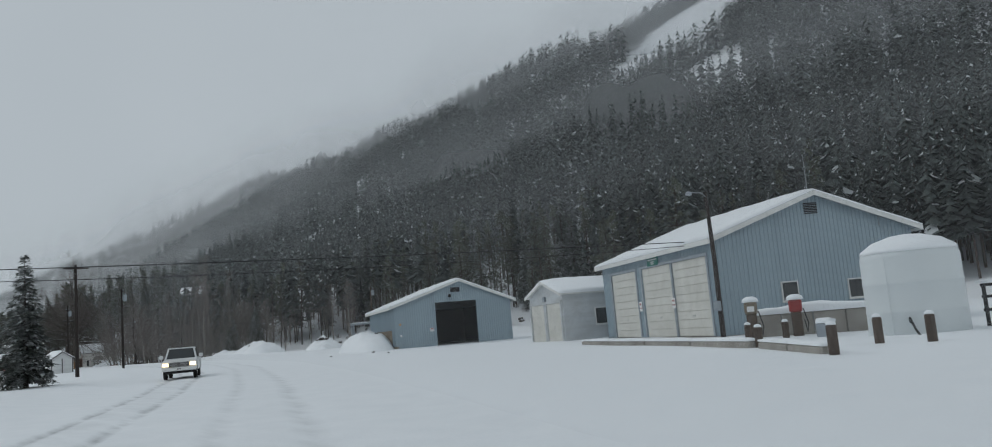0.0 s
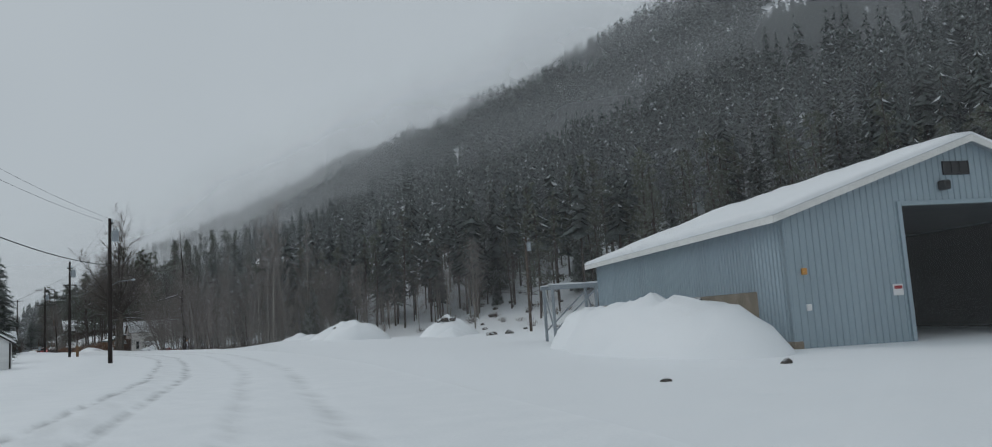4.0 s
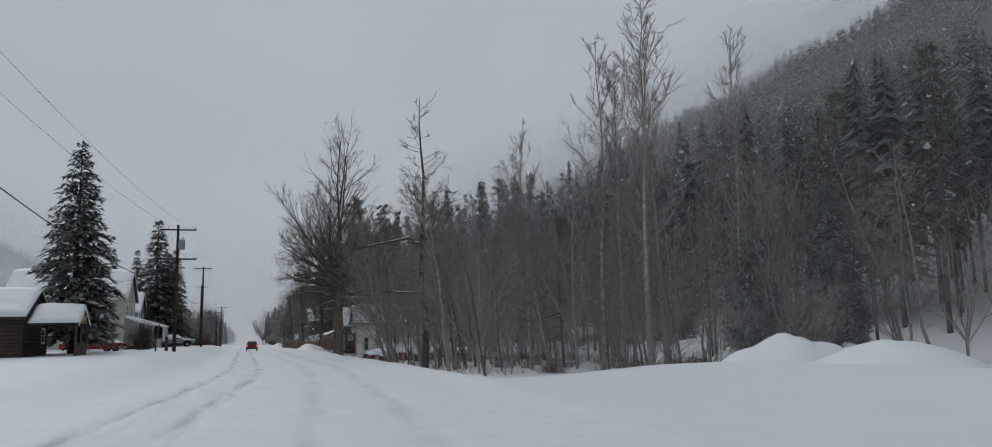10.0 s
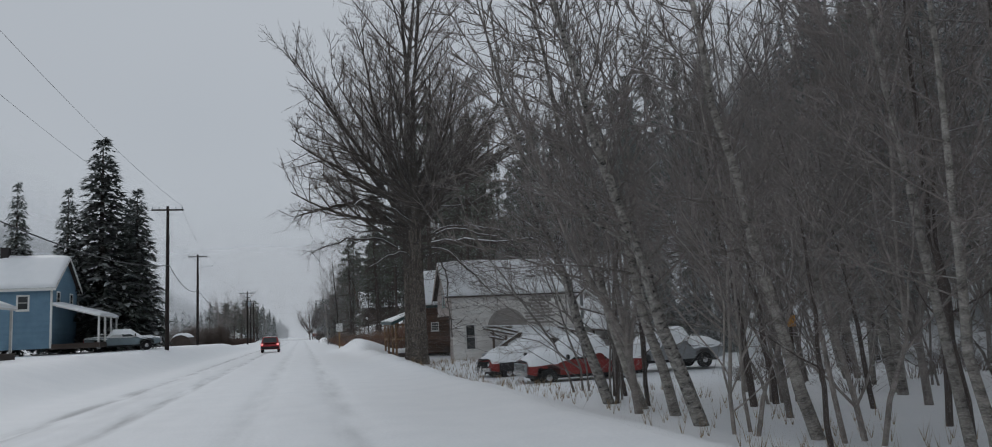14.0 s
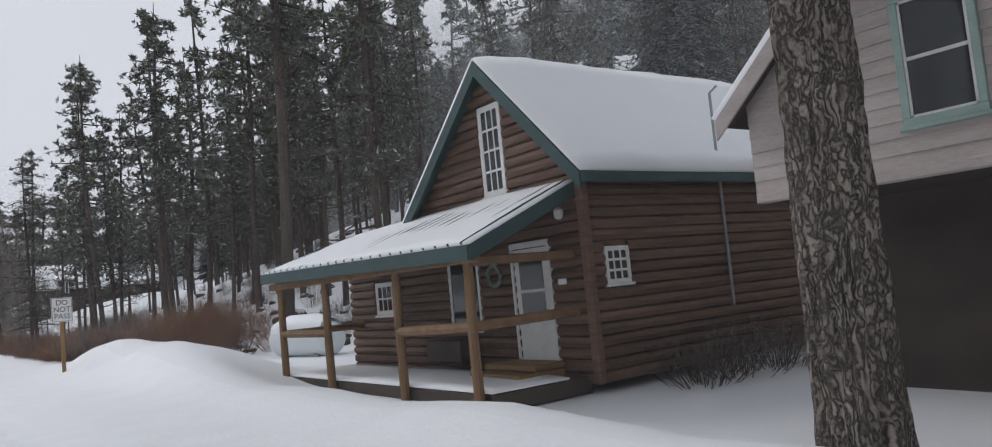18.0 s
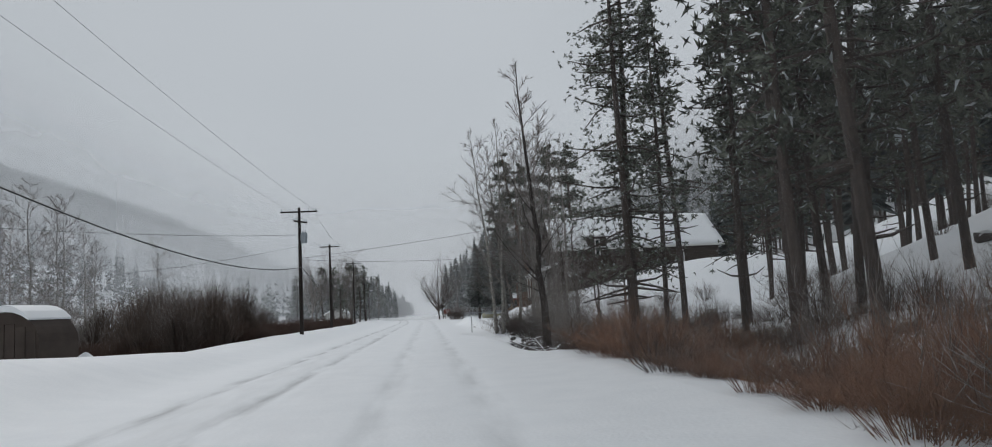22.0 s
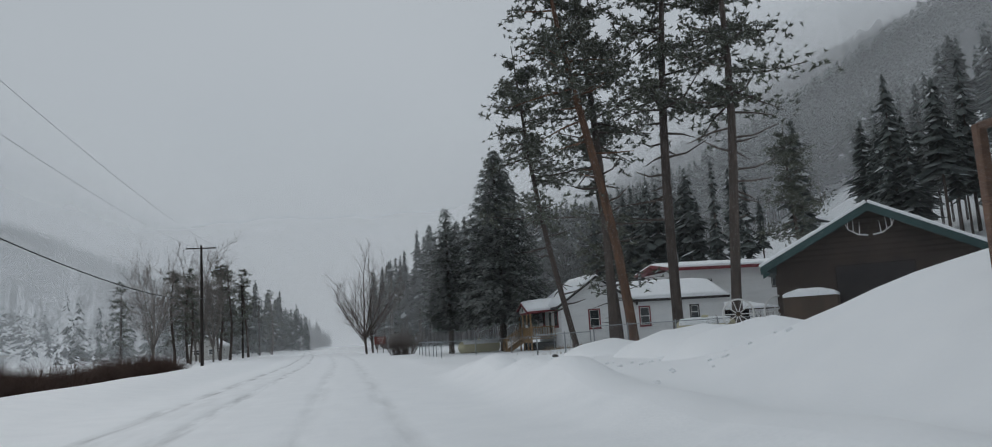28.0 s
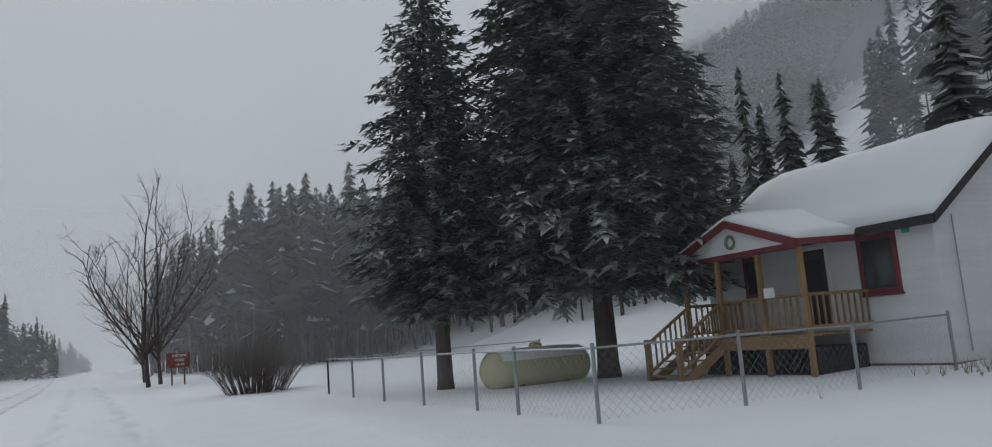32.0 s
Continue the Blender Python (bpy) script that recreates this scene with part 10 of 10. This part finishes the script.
# ---- white house ----
def white_house():
    e = thing("white_house", 17.1, 199.36, 0.25, 0, "small white clapboard house with dark red window trim", "house")
    ze, zr, xr, Wm, D = 3.45, 5.5, 3.0, 6.0, 7.6
    L = 14.1
    south = wall_frame(0, 0, 0)
    top = lambda s: ze + (zr - ze) * (1 - abs(s - xr) / xr) if s < Wm - 0.05 else ze + 0.1
    ws = [(2.25, 3.25, 1.35, 2.95), (6.55, 7.55, 1.32, 2.95), (11.0, 11.85, 1.62, 2.87)]
    boards(e, south, L, 0.0, zr, top, 0.13, WHITEWALL, ws, 0.018)
    for k, w in enumerate(ws):
        window(e, south, *w, REDTRIM if k < 2 else BLACKTRIM, 0.11, 1, 2)
    west = wall_frame(0, D, -90)
    S = lambda y: D - y
    fw = [(S(2.05), S(0.95), 1.65, 3.1), (S(6.0), S(5.3), 1.85, 3.05)]
    dr = (S(3.9), S(3.05), 0.9, 2.95)
    boards(e, west, D, 0.0, ze, lambda s: ze, 0.13, WHITEWALL, fw + [dr], 0.018)
    for w in fw:
        window(e, west, *w, REDTRIM, 0.13, 1, 1, BLACKPLASTIC)
    d = part("door", MB().box(dr[0], dr[1], -0.04, 0.02, dr[2], dr[3], 0.02, west), BLACKTRIM, e, "dark front door")
    part("door_frame", MB().box(dr[0] - 0.1, dr[0], -0.06, 0.02, dr[2], dr[3] + 0.1, 0.01, west).box(dr[1], dr[1] + 0.1, -0.06, 0.02, dr[2], dr[3] + 0.1, 0.01, west).box(dr[0], dr[1], -0.06, 0.02, dr[3], dr[3] + 0.1, 0.01, west), WHITETRIM, e)
    part("pane", MB().box(dr[0] + 0.18, dr[1] - 0.18, -0.05, -0.038, 1.9, 2.7, 0, west), GLASS, d)
    boards(e, wall_frame(L, 0, 90), D, 0, ze, lambda s: ze, 0.5, WHITEWALL)
    boards(e, wall_frame(L, D, 180), L, 0, ze, lambda s: ze, 0.5, WHITEWALL)
    part("skirting", MB().box(0.02, L, 0.02, 0.14, -0.5, 0.05, 0.01), RUSTBASE, e, "stained grey foundation")
    part("skirting", MB().box(0.02, 0.14, 0.14, D, -0.5, 0.05, 0.01), RUSTBASE, e)
    gable_roof(e, 0, Wm, 0, D, xr, ze, ze, zr, DARKBROWN, BLACKTRIM, 0.4, 0.1, 0.26, 131, 0.35, 0.2)
    # wing with its ridge along x
    for k, (ya, yb, za) in enumerate(((-0.35, 3.4, ze - 0.1), (7.2, 3.4, ze - 0.1))):
        q = [(Wm - 0.2, ya, za + 0.14), (L + 0.4, ya, za + 0.14), (L + 0.4, yb, 5.0), (Wm - 1.6, yb, 5.0)]
        slab(e, q, 0.1, DARKBROWN, "wing_roof")
        roof_snow(e, q, 0.24, 135 + k)
        fascia(e, q[0], q[1], 0.2, 0.05, BLACKTRIM)
        fascia(e, q[1], q[2], 0.2, 0.05, BLACKTRIM)
    part("gable_vent", MB().box(2.75, 3.0, -0.05, 0.0, 4.55, 4.8, 0.01), BLACKTRIM, e)
    part("chimney_pipe", MB().tube([(7.6, 1.9, 4.4), (7.6, 1.9, 5.75)], [0.11, 0.11], 10), STEEL, e)
    part("chimney_cap", MB().lathe([(0.17, 0), (0.17, 0.05), (0.05, 0.16)], 12, pose(7.6, 1.9, 5.75)), BLACKTRIM, e)
    part("green_tag", MB().box(-0.06, -0.03, 0.55, 0.75, 3.0, 3.2, 0.01), mat("green_plastic", (0.05, 0.45, 0.2), None, 0.5), e)
    part("gas_pipe", MB().tube([(0.6, -0.08, 0.2), (0.6, -0.08, 3.3)], [0.018, 0.018], 5), GREYMETAL, e)
    # porch: gable roof, posts, deck, rails and stair
    y0, y1, px = 1.9, 6.2, -2.1
    yr = (y0 + y1) / 2
    for k, (ya, yb) in enumerate(((y0 - 0.15, yr), (y1 + 0.15, yr))):
        q = [(px - 0.25, ya, 3.05), (0.3, ya, 3.15), (0.9, yb, 3.95), (px - 0.25, yb, 3.85)]
        slab(e, q, 0.09, DARKBROWN, "porch_roof")
        roof_snow(e, q, 0.22, 141 + k, 14, 10)
        fascia(e, Vector(q[0]) + Vector((-0.02, 0, 0)), Vector(q[3]) + Vector((-0.02, 0, 0)), 0.2, 0.05, REDTRIM)
        fascia(e, q[0], q[1], 0.15, 0.05, REDTRIM)
    part("porch_gable", MB().prism([(y0, 3.0), (y1, 3.0), (yr, 3.75)], 0, px - 0.1, px - 0.04), WHITEWALL, e)
    ring = [(px - 0.14, yr + 0.16 * math.cos(6.283 * k / 12), 3.28 + 0.16 * math.sin(6.283 * k / 12)) for k in range(13)]
    part("wreath", MB().tube(ring, [0.045] * 13, 5), NEEDLES, e)
    part("porch_beam", MB().box(px - 0.08, px + 0.08, y0, y1, 2.86, 3.02, 0.02), REDTRIM, e)
    for yy in (y0 + 0.05, y0 + 1.4, y1 - 1.4, y1 - 0.05):
        part("porch_post", MB().box(px - 0.06, px + 0.06, yy - 0.06, yy + 0.06, -0.4, 2.88, 0.01), CEDAR, e)
    for k in range(14):
        part("deck_board", MB().box(px - 0.1 + 0.155 * k, px + 0.045 + 0.155 * k, y0, y1, 0.78, 0.84, 0.01), CEDAR, e)
    part("deck_skirt", MB().box(px - 0.1, px - 0.05, y0, y1, 0.52, 0.78, 0.01), CEDAR, e)
    # added near-black block that paints the shade beneath the deck
    part("under_deck", MB().box(px + 0.3, -0.05, y0 + 0.2, y1 - 0.2, -0.3, 0.5, 0.02), SHADEBLACK, e)

    def rail(a, b, n):
        a, b = Vector(a), Vector(b)
        for z in (0.16, 0.92):
            part("rail", MB().tube([a + Vector((0, 0, z)), b + Vector((0, 0, z))], [0.045, 0.045], 6), CEDAR, e)
        for i in range(n):
            p = a.lerp(b, (i + 0.5) / n)
            part("baluster", MB().box(p.x - 0.02, p.x + 0.02, p.y - 0.02, p.y + 0.02, p.z + 0.16, p.z + 0.92), CEDAR, e)

    rail((px, y0, 0.84), (px, y1 - 1.5, 0.84), 14)
    rail((px, y0, 0.84), (0, y0, 0.84), 10)
    rail((px, y1, 0.84), (0, y1, 0.84), 10)
    ys0, ys1 = y1 - 1.4, y1 - 0.1
    for k in range(5):
        x = px - 0.15 - 0.29 * k
        part("tread", MB().box(x - 0.28, x, ys0, ys1, 0.66 - 0.175 * k, 0.70 - 0.175 * k, 0.008), CEDAR, e)
    for yy in (ys0, ys1):
        part("stringer", MB().prism([(px - 0.1, 0.72), (px - 0.1, 0.45), (px - 1.5, -0.38), (px - 1.6, -0.15)], 1, yy - 0.03, yy + 0.03), CEDAR, e)
        rail((px - 0.1, yy, 0.78), (px - 1.55, yy, -0.1), 8)
        part("newel", MB().box(px - 1.62, px - 1.5, yy - 0.06, yy + 0.06, -0.4, 0.95, 0.01), CEDAR, e)
    m = part("mail_box", MB().box(px - 0.2, px - 0.05, y0 + 0.9, y0 + 1.15, 1.75, 2.0, 0.02), SIGNWHITE, e)


white_house()


def rear_house():
    e = thing("rear_house", 31.2, 208.5, 2.1, 0, "white two-storey house with a red fascia and flat snowy roof", "house")
    W, D, h = 14.5, 8.0, 4.6
    south, west = wall_frame(0, 0, 0), wall_frame(0, D, -90)
    ws = [(2.0, 3.6, 2.5, 3.6), (9.8, 11.6, 2.5, 3.6), (12.4, 13.4, 2.5, 3.6)]
    boards(e, south, W, -0.6, h, lambda s: h, 0.25, WHITEWALL, ws)
    for w in ws:
        window(e, south, *w, BLACKTRIM, 0.07, 2, 1)
    boards(e, west, D, -0.6, h, lambda s: h, 0.25, WHITEWALL)
    boards(e, wall_frame(W, 0, 90), D, -0.6, h, lambda s: h, 0.8, WHITEWALL)
    boards(e, wall_frame(W, D, 180), W, -0.6, h, lambda s: h, 0.8, WHITEWALL)
    q = [(-0.9, -0.9, h + 0.15), (W + 0.9, -0.9, h + 0.15), (W + 0.9, D / 2, h + 0.85), (-0.9, D / 2, h + 0.85)]
    slab(e, q, 0.14, REDTRIM)
    roof_snow(e, q, 0.2, 151)
    q2 = [(-0.9, D + 0.9, h + 0.15), (W + 0.9, D + 0.9, h + 0.15), (W + 0.9, D / 2, h + 0.85), (-0.9, D / 2, h + 0.85)]
    slab(e, q2, 0.14, REDTRIM)
    roof_snow(e, q2, 0.2, 152)
    fascia(e, q[0], q[1], 0.3, 0.06, REDTRIM)
    fascia(e, q[0], q[3], 0.3, 0.06, REDTRIM)
    part("flue", MB().tube([(1.2, 2.0, h + 0.4), (1.2, 2.0, h + 1.7)], [0.08, 0.08], 8), STEEL, e)
    # lean-to carport beside the wing
    c = thing("lean_to", 31.6, 199.8, 0.75, 0, "white lean-to with an open dark doorway and roof snow", "shed")
    q = [(-0.2, -0.4, 1.75), (4.6, -0.4, 1.75), (4.6, 4.0, 2.3), (-0.2, 4.0, 2.3)]
    slab(c, q, 0.1, DARKBROWN)
    roof_snow(c, q, 0.22, 153, 18, 8)
    part("wall", MB().box(2.0, 4.5, -0.1, 0.0, -0.5, 1.75, 0.01), WHITEWALL, c)
    part("wall", MB().box(4.4, 4.5, 0.0, 3.9, -0.5, 1.9, 0.01), WHITEWALL, c)
    # back wall coloured near-black to paint the shade behind the doorway
    part("inner_wall", MB().box(0.0, 4.4, 3.8, 3.9, -0.5, 2.1), SHADEBLACK, c)
    for x in (0.0, 1.9):
        part("post", MB().box(x, x + 0.1, -0.1, 0.0, -0.4, 1.75, 0.01), BLACKTRIM, c)
    part("gate", MB().box(0.15, 1.85, -0.06, -0.03, -0.3, 0.6, 0.01), DARKBROWN, c)


rear_house()


# ---- chain-link fences ----
def mesh_panel(parent, a, b, h):
    """Diamond wire mesh between two posts, as thin strands."""
    a, b = Vector(a), Vector(b)
    L = (b - a).length
    v, f = [], []
    step = 0.16
    e = (b - a) / L
    n = Vector((-e.y, e.x, 0)).normalized() * 0.004
    k = -int(h / step)
    while k * step < L:
        for sgn in (1, -1):
            s0, s1 = (k * step, k * step + h) if sgn > 0 else (k * step + h, k * step)
            pts = []
            for s, z in ((s0, 0.0), (s1, h)):
                pts.append((s, z))
            (sa, za), (sb, zb) = pts
            lo, hi = max(min(sa, sb), 0.0), min(max(sa, sb), L)
            if hi - lo < 0.05:
                continue
            zat = lambda s: za + (zb - za) * (s - sa) / (sb - sa)
            p, q = a + e * lo + Vector((0, 0, zat(lo) + 0.05)), a + e * hi + Vector((0, 0, zat(hi) + 0.05))
            w = Vector((0, 0, 0.0028))
            m = len(v)
            v += [tuple(p - w), tuple(q - w), tuple(q + w), tuple(p + w)]
            f.append((m, m + 1, m + 2, m + 3))
        k += 1
    me = np_mesh("wire_mesh", v, f)
    me.materials.append(STEEL)
    o = new("wire_mesh", me)
    o.parent = parent
    o["kind"] = "stuff"


def chain_fence(pts, h, label, level=None):
    x0, y0 = pts[0]
    g0 = gz(x0, y0) if level is None else level
    e = thing("chain_link_fence", x0, y0, g0, 0, label, "fence", "chain-link fences")
    loc = [Vector((x - x0, y - y0, gz(x, y) - g0 if level is None else 0.0)) for x, y in pts]
    for p in loc:
        part("post", MB().tube([p + Vector((0, 0, -0.3)), p + Vector((0, 0, h + 0.08))], [0.035, 0.035], 7), STEEL, e)
    for a, b in zip(loc, loc[1:]):
        part("top_rail", MB().tube([a + Vector((0, 0, h)), b + Vector((0, 0, h))], [0.022, 0.022], 6), STEEL, e)
        mesh_panel(e, a, b, h)


chain_fence([(7.0, 214.5), (7.0, 211.5), (7.0, 208.5), (7.0, 205.5), (7.05, 202.6), (7.1, 200.9), (7.2, 198.4), (9.8, 198.0), (12.6, 198.1), (16.2, 198.7)], 1.15, "low grey chain-link fence round the white house yard")
chain_fence([(16.5, 217), (12.0, 217.0), (7.0, 214.5)], 1.15, "low grey chain-link fence behind the cream tank")
chain_fence([(9.2, 175.5), (10.6, 175.45), (11.9, 175.4)], 1.05, "lower chain-link gate between grey steel posts", 0.4)
chain_fence([(12.05, 175.3), (13.3, 173.9), (15.1, 172.4), (16.7, 171.4), (18.2, 170.6)], 1.4, "tall chain-link fence with brush growing through it", 0.3)
for k, (bx, by, bh) in enumerate(((13.4, 178.1, 0.8), (14.2, 177.6, 0.9), (14.9, 178.3, 0.8), (16.4, 174.3, 1.3), (17.4, 173.0, 1.5), (18.6, 172.4, 1.4), (19.6, 171.9, 1.6), (15.8, 173.6, 1.0))):
    shrub((BROWN_SHRUB if k > 2 else FULL_BROWN)[k % 2], bx, by, bh, 1.5, "snowy brush behind the tall fence", "fence brush", 50 * bx)
propane_tank(11.9, 208.9, 14, TANKCREAM, "cream propane tank in the fenced yard", 0.55, 1.6, 0.05, gz(11.9, 208.9) - 0.22)


# ---- creek, fallen wood and small plants ----
def rail_fence():
    """Old three-rail fence on the slope above the road bank."""
    ends = [Vector((33 + 1.45 * i, 58.2 + 2.2 * i, 0)) for i in range(12)]
    x0, y0 = ends[0].x, ends[0].y
    g0 = gz(x0, y0)
    e = thing("rail_fence", x0, y0, g0, 0, "old wooden three-rail fence on the snowy slope", "fence")
    loc = [Vector((p.x - x0, p.y - y0, gz(p.x, p.y) - g0)) for p in ends]
    for p in loc:
        part("post", MB().tube([p + Vector((0, 0, -0.3)), p + Vector((0.03, 0, 1.35))], [0.08, 0.07], 7), GREYPOLE, e)
    for a, b in zip(loc, loc[1:]):
        for z in (0.45, 0.82, 1.2):
            part("rail", MB().tube([a + Vector((0, 0, z)), b + Vector((0, 0, z - 0.04))], [0.055, 0.045], 6), GREYPOLE, e)


rail_fence()


def creek():
    ys = np.linspace(95, 124, 30)
    xs = np.interp(ys, [96, 100, 104, 108, 112, 115, 118.5, 122, 124], [5.6, 5.5, 5.6, 5.8, 5.6, 5.5, 5.0, 4.3, 3.9])
    v, f = [], []
    for i, (x, y) in enumerate(zip(xs, ys)):
        w = 1.25
        v += [(x - w, y, -0.60), (x + w, y, -0.60)]
        if i:
            f.append((2 * i - 2, 2 * i - 1, 2 * i + 1, 2 * i))
    me = np_mesh("creek", v, f)
    me.materials.append(WATER)
    tagged(new("creek", me), "narrow dark open creek between snow banks", "creek", kind="structure")
    rng = random.Random(5)
    for k in range(44):
        y = rng.uniform(-112, -55)
        rock(float(hill_base(y)) + rng.uniform(-6, 26), y, rng.uniform(0.25, 0.7), 700 + k, None, "snow capped boulder on the slope behind the yard")
    for k in range(60):
        x, y = rng.uniform(16, 46), rng.uniform(14, 72)
        if x - 4 > float(hill_base(y)) - 8 and not (x < 19 and 20 < y < 40):
            rock(x, y, rng.uniform(0.15, 0.5), 800 + k, None, "snow capped boulder on the slope behind the cabin")
    for k in range(14):
        x, y = rng.uniform(30, 58), rng.uniform(2, 60)
        a, L = rng.uniform(0, 6.28), rng.uniform(3, 7)
        g = gz(x, y)
        q = [Vector((L * u * math.cos(a), L * u * math.sin(a), gz(x + L * u * math.cos(a), y + L * u * math.sin(a)) - g + 0.18)) for u in (0, 0.5, 1)]
        ob = thing("fallen_log", x, y, g, 0, "fallen dead log lying on the snowy slope", "log", "fallen logs")
        part("wood", MB().tube(q, [0.16, 0.13, 0.07], 7), BARK, ob)
        part("snow_line", MB().tube([p + Vector((0, 0, 0.1)) for p in q], [0.12, 0.1, 0.05], 6), ROOFSNOW, ob)
    for k in range(54):
        x, y = rng.uniform(12, 26), rng.uniform(47, 62)
        rock(x, y, rng.uniform(0.15, 0.45), 700 + k, None, "snow capped boulder on the slope")
    for k in range(46):
        x, y = rng.uniform(10, 34), rng.uniform(46, 96)
        rock(x, y, rng.uniform(0.2, 0.5), 400 + k, None, "snow capped boulder on the slope")
    for k in range(26):
        y = rng.uniform(100, 121)
        x = float(np.interp(y, ys, xs)) + rng.uniform(0.6, 1.5)
        rock(x, y, rng.uniform(0.08, 0.22), 200 + k, None, "snow capped stone at the creek")
    for k in range(12):
        x, y = rng.uniform(5.2, 9.5), rng.uniform(97, 119)
        if abs(x - float(np.interp(y, ys, xs))) > 1.0:
            snow_pile(x, y, rng.uniform(0.5, 1.1), rng.uniform(0.5, 1.2), rng.uniform(0.2, 0.45), 300 + k, 0, "small lump of snow at the creek")
    for k in range(34):
        x, y = rng.uniform(6.2, 10), rng.uniform(153, 169)
        s = rng.uniform(0.03, 0.10)
        snow_clod(x, y, s, 500 + k)
    for k in range(16):
        x, y = rng.uniform(6.0, 9.5), rng.uniform(97, 109)
        shrub(BROWN_SHRUB[k % 2], x, y, rng.uniform(0.4, 0.8), rng.uniform(1.0, 1.7), "low dark tangle of twigs at the creek", "creek shrubs", 40 * k)
    for k in range(34):
        x, y = rng.uniform(5.4, 9.5), rng.uniform(97, 113)
        a, L = rng.uniform(0, 6.28), rng.uniform(1.0, 3.0)
        g = gz(x, y)
        pts = [Vector((x + L * (u - 0.5) * math.cos(a), y + L * (u - 0.5) * math.sin(a), g + 0.12 + 0.7 * rng.random() * u + 0.3 * math.sin(3 * u))) for u in (0, 0.33, 0.66, 1)]
        ob = thing("fallen_branch", x, y, g, 0, "fallen grey branch with snow along its top", "branch", "fallen branches")
        q = [p - Vector((x, y, g)) for p in pts]
        r = rng.uniform(0.018, 0.06)
        part("wood", MB().tube(q, [r, r * 0.9, r * 0.7, r * 0.3], 6), GREYBARK, ob)
        part("snow_line", MB().tube([p + Vector((0, 0, r * 0.8)) for p in q], [r * 0.7, r * 0.7, r * 0.55, r * 0.2], 6), ROOFSNOW, ob)
        for j in range(4):
            o = q[1].lerp(q[3], rng.random())
            part("twig", MB().tube([o, o + Vector((rng.gauss(0, 0.5), rng.gauss(0, 0.5), rng.uniform(0.1, 0.7)))], [r * 0.35, 0.006], 4), GREYBARK, ob)


creek()


def tufts():
    """Dry stalks poking through the snow."""
    rng = random.Random(17)

    def patch(name, n, spot, hmin, hmax, material, label):
        v, f = [], []
        for i in range(n):
            x, y = spot()
            g = gz(x, y)
            for k in range(5):
                h, a = rng.uniform(hmin, hmax), rng.uniform(0, 6.28)
                dx, dy = 0.35 * h * math.cos(a), 0.35 * h * math.sin(a)
                m = len(v)
                v += [(x - 0.006, y, g - 0.03), (x + 0.006, y, g - 0.03), (x + dx, y + dy, g + h)]
                f.append((m, m + 1, m + 2))
        part(name, np_mesh(name, v, f), material)
        tagged(bpy.data.objects[name], label, "dry grass", kind="stuff")

    patch("dry_stalks", 90, lambda: (rng.uniform(11, 24), rng.gauss(188, 5)), 0.06, 0.3, DRYGRASS, "thin dry grass stalks poking through the snow")
    patch("house_grass", 200, lambda: (rng.uniform(15.2, 22), rng.uniform(197.2, 199.0)), 0.1, 0.4, DRYGRASS, "dry tan grass along the white house wall")
    patch("cottage_grass", 420, lambda: (rng.uniform(6.4, 10.5), rng.uniform(1, 20)), 0.1, 0.4, DRYGRASS, "dry tan grass round the wrecks and old trunks")
    patch("thicket_grass", 420, lambda: (rng.uniform(7.0, 12), rng.uniform(-40, 0)), 0.1, 0.45, DRYGRASS, "dry grass at the edge of the thicket")
    patch("bank_grass", 320, lambda: (rng.uniform(5.6, 8), rng.uniform(54, 100)), 0.1, 0.4, DRYGRASS, "dry grass along the road bank")
    patch("bench_grass", 220, lambda: (rng.uniform(9.5, 13), rng.uniform(129, 135)), 0.1, 0.35, DRYGRASS, "dry tan grass in front of the brown house")


tufts()
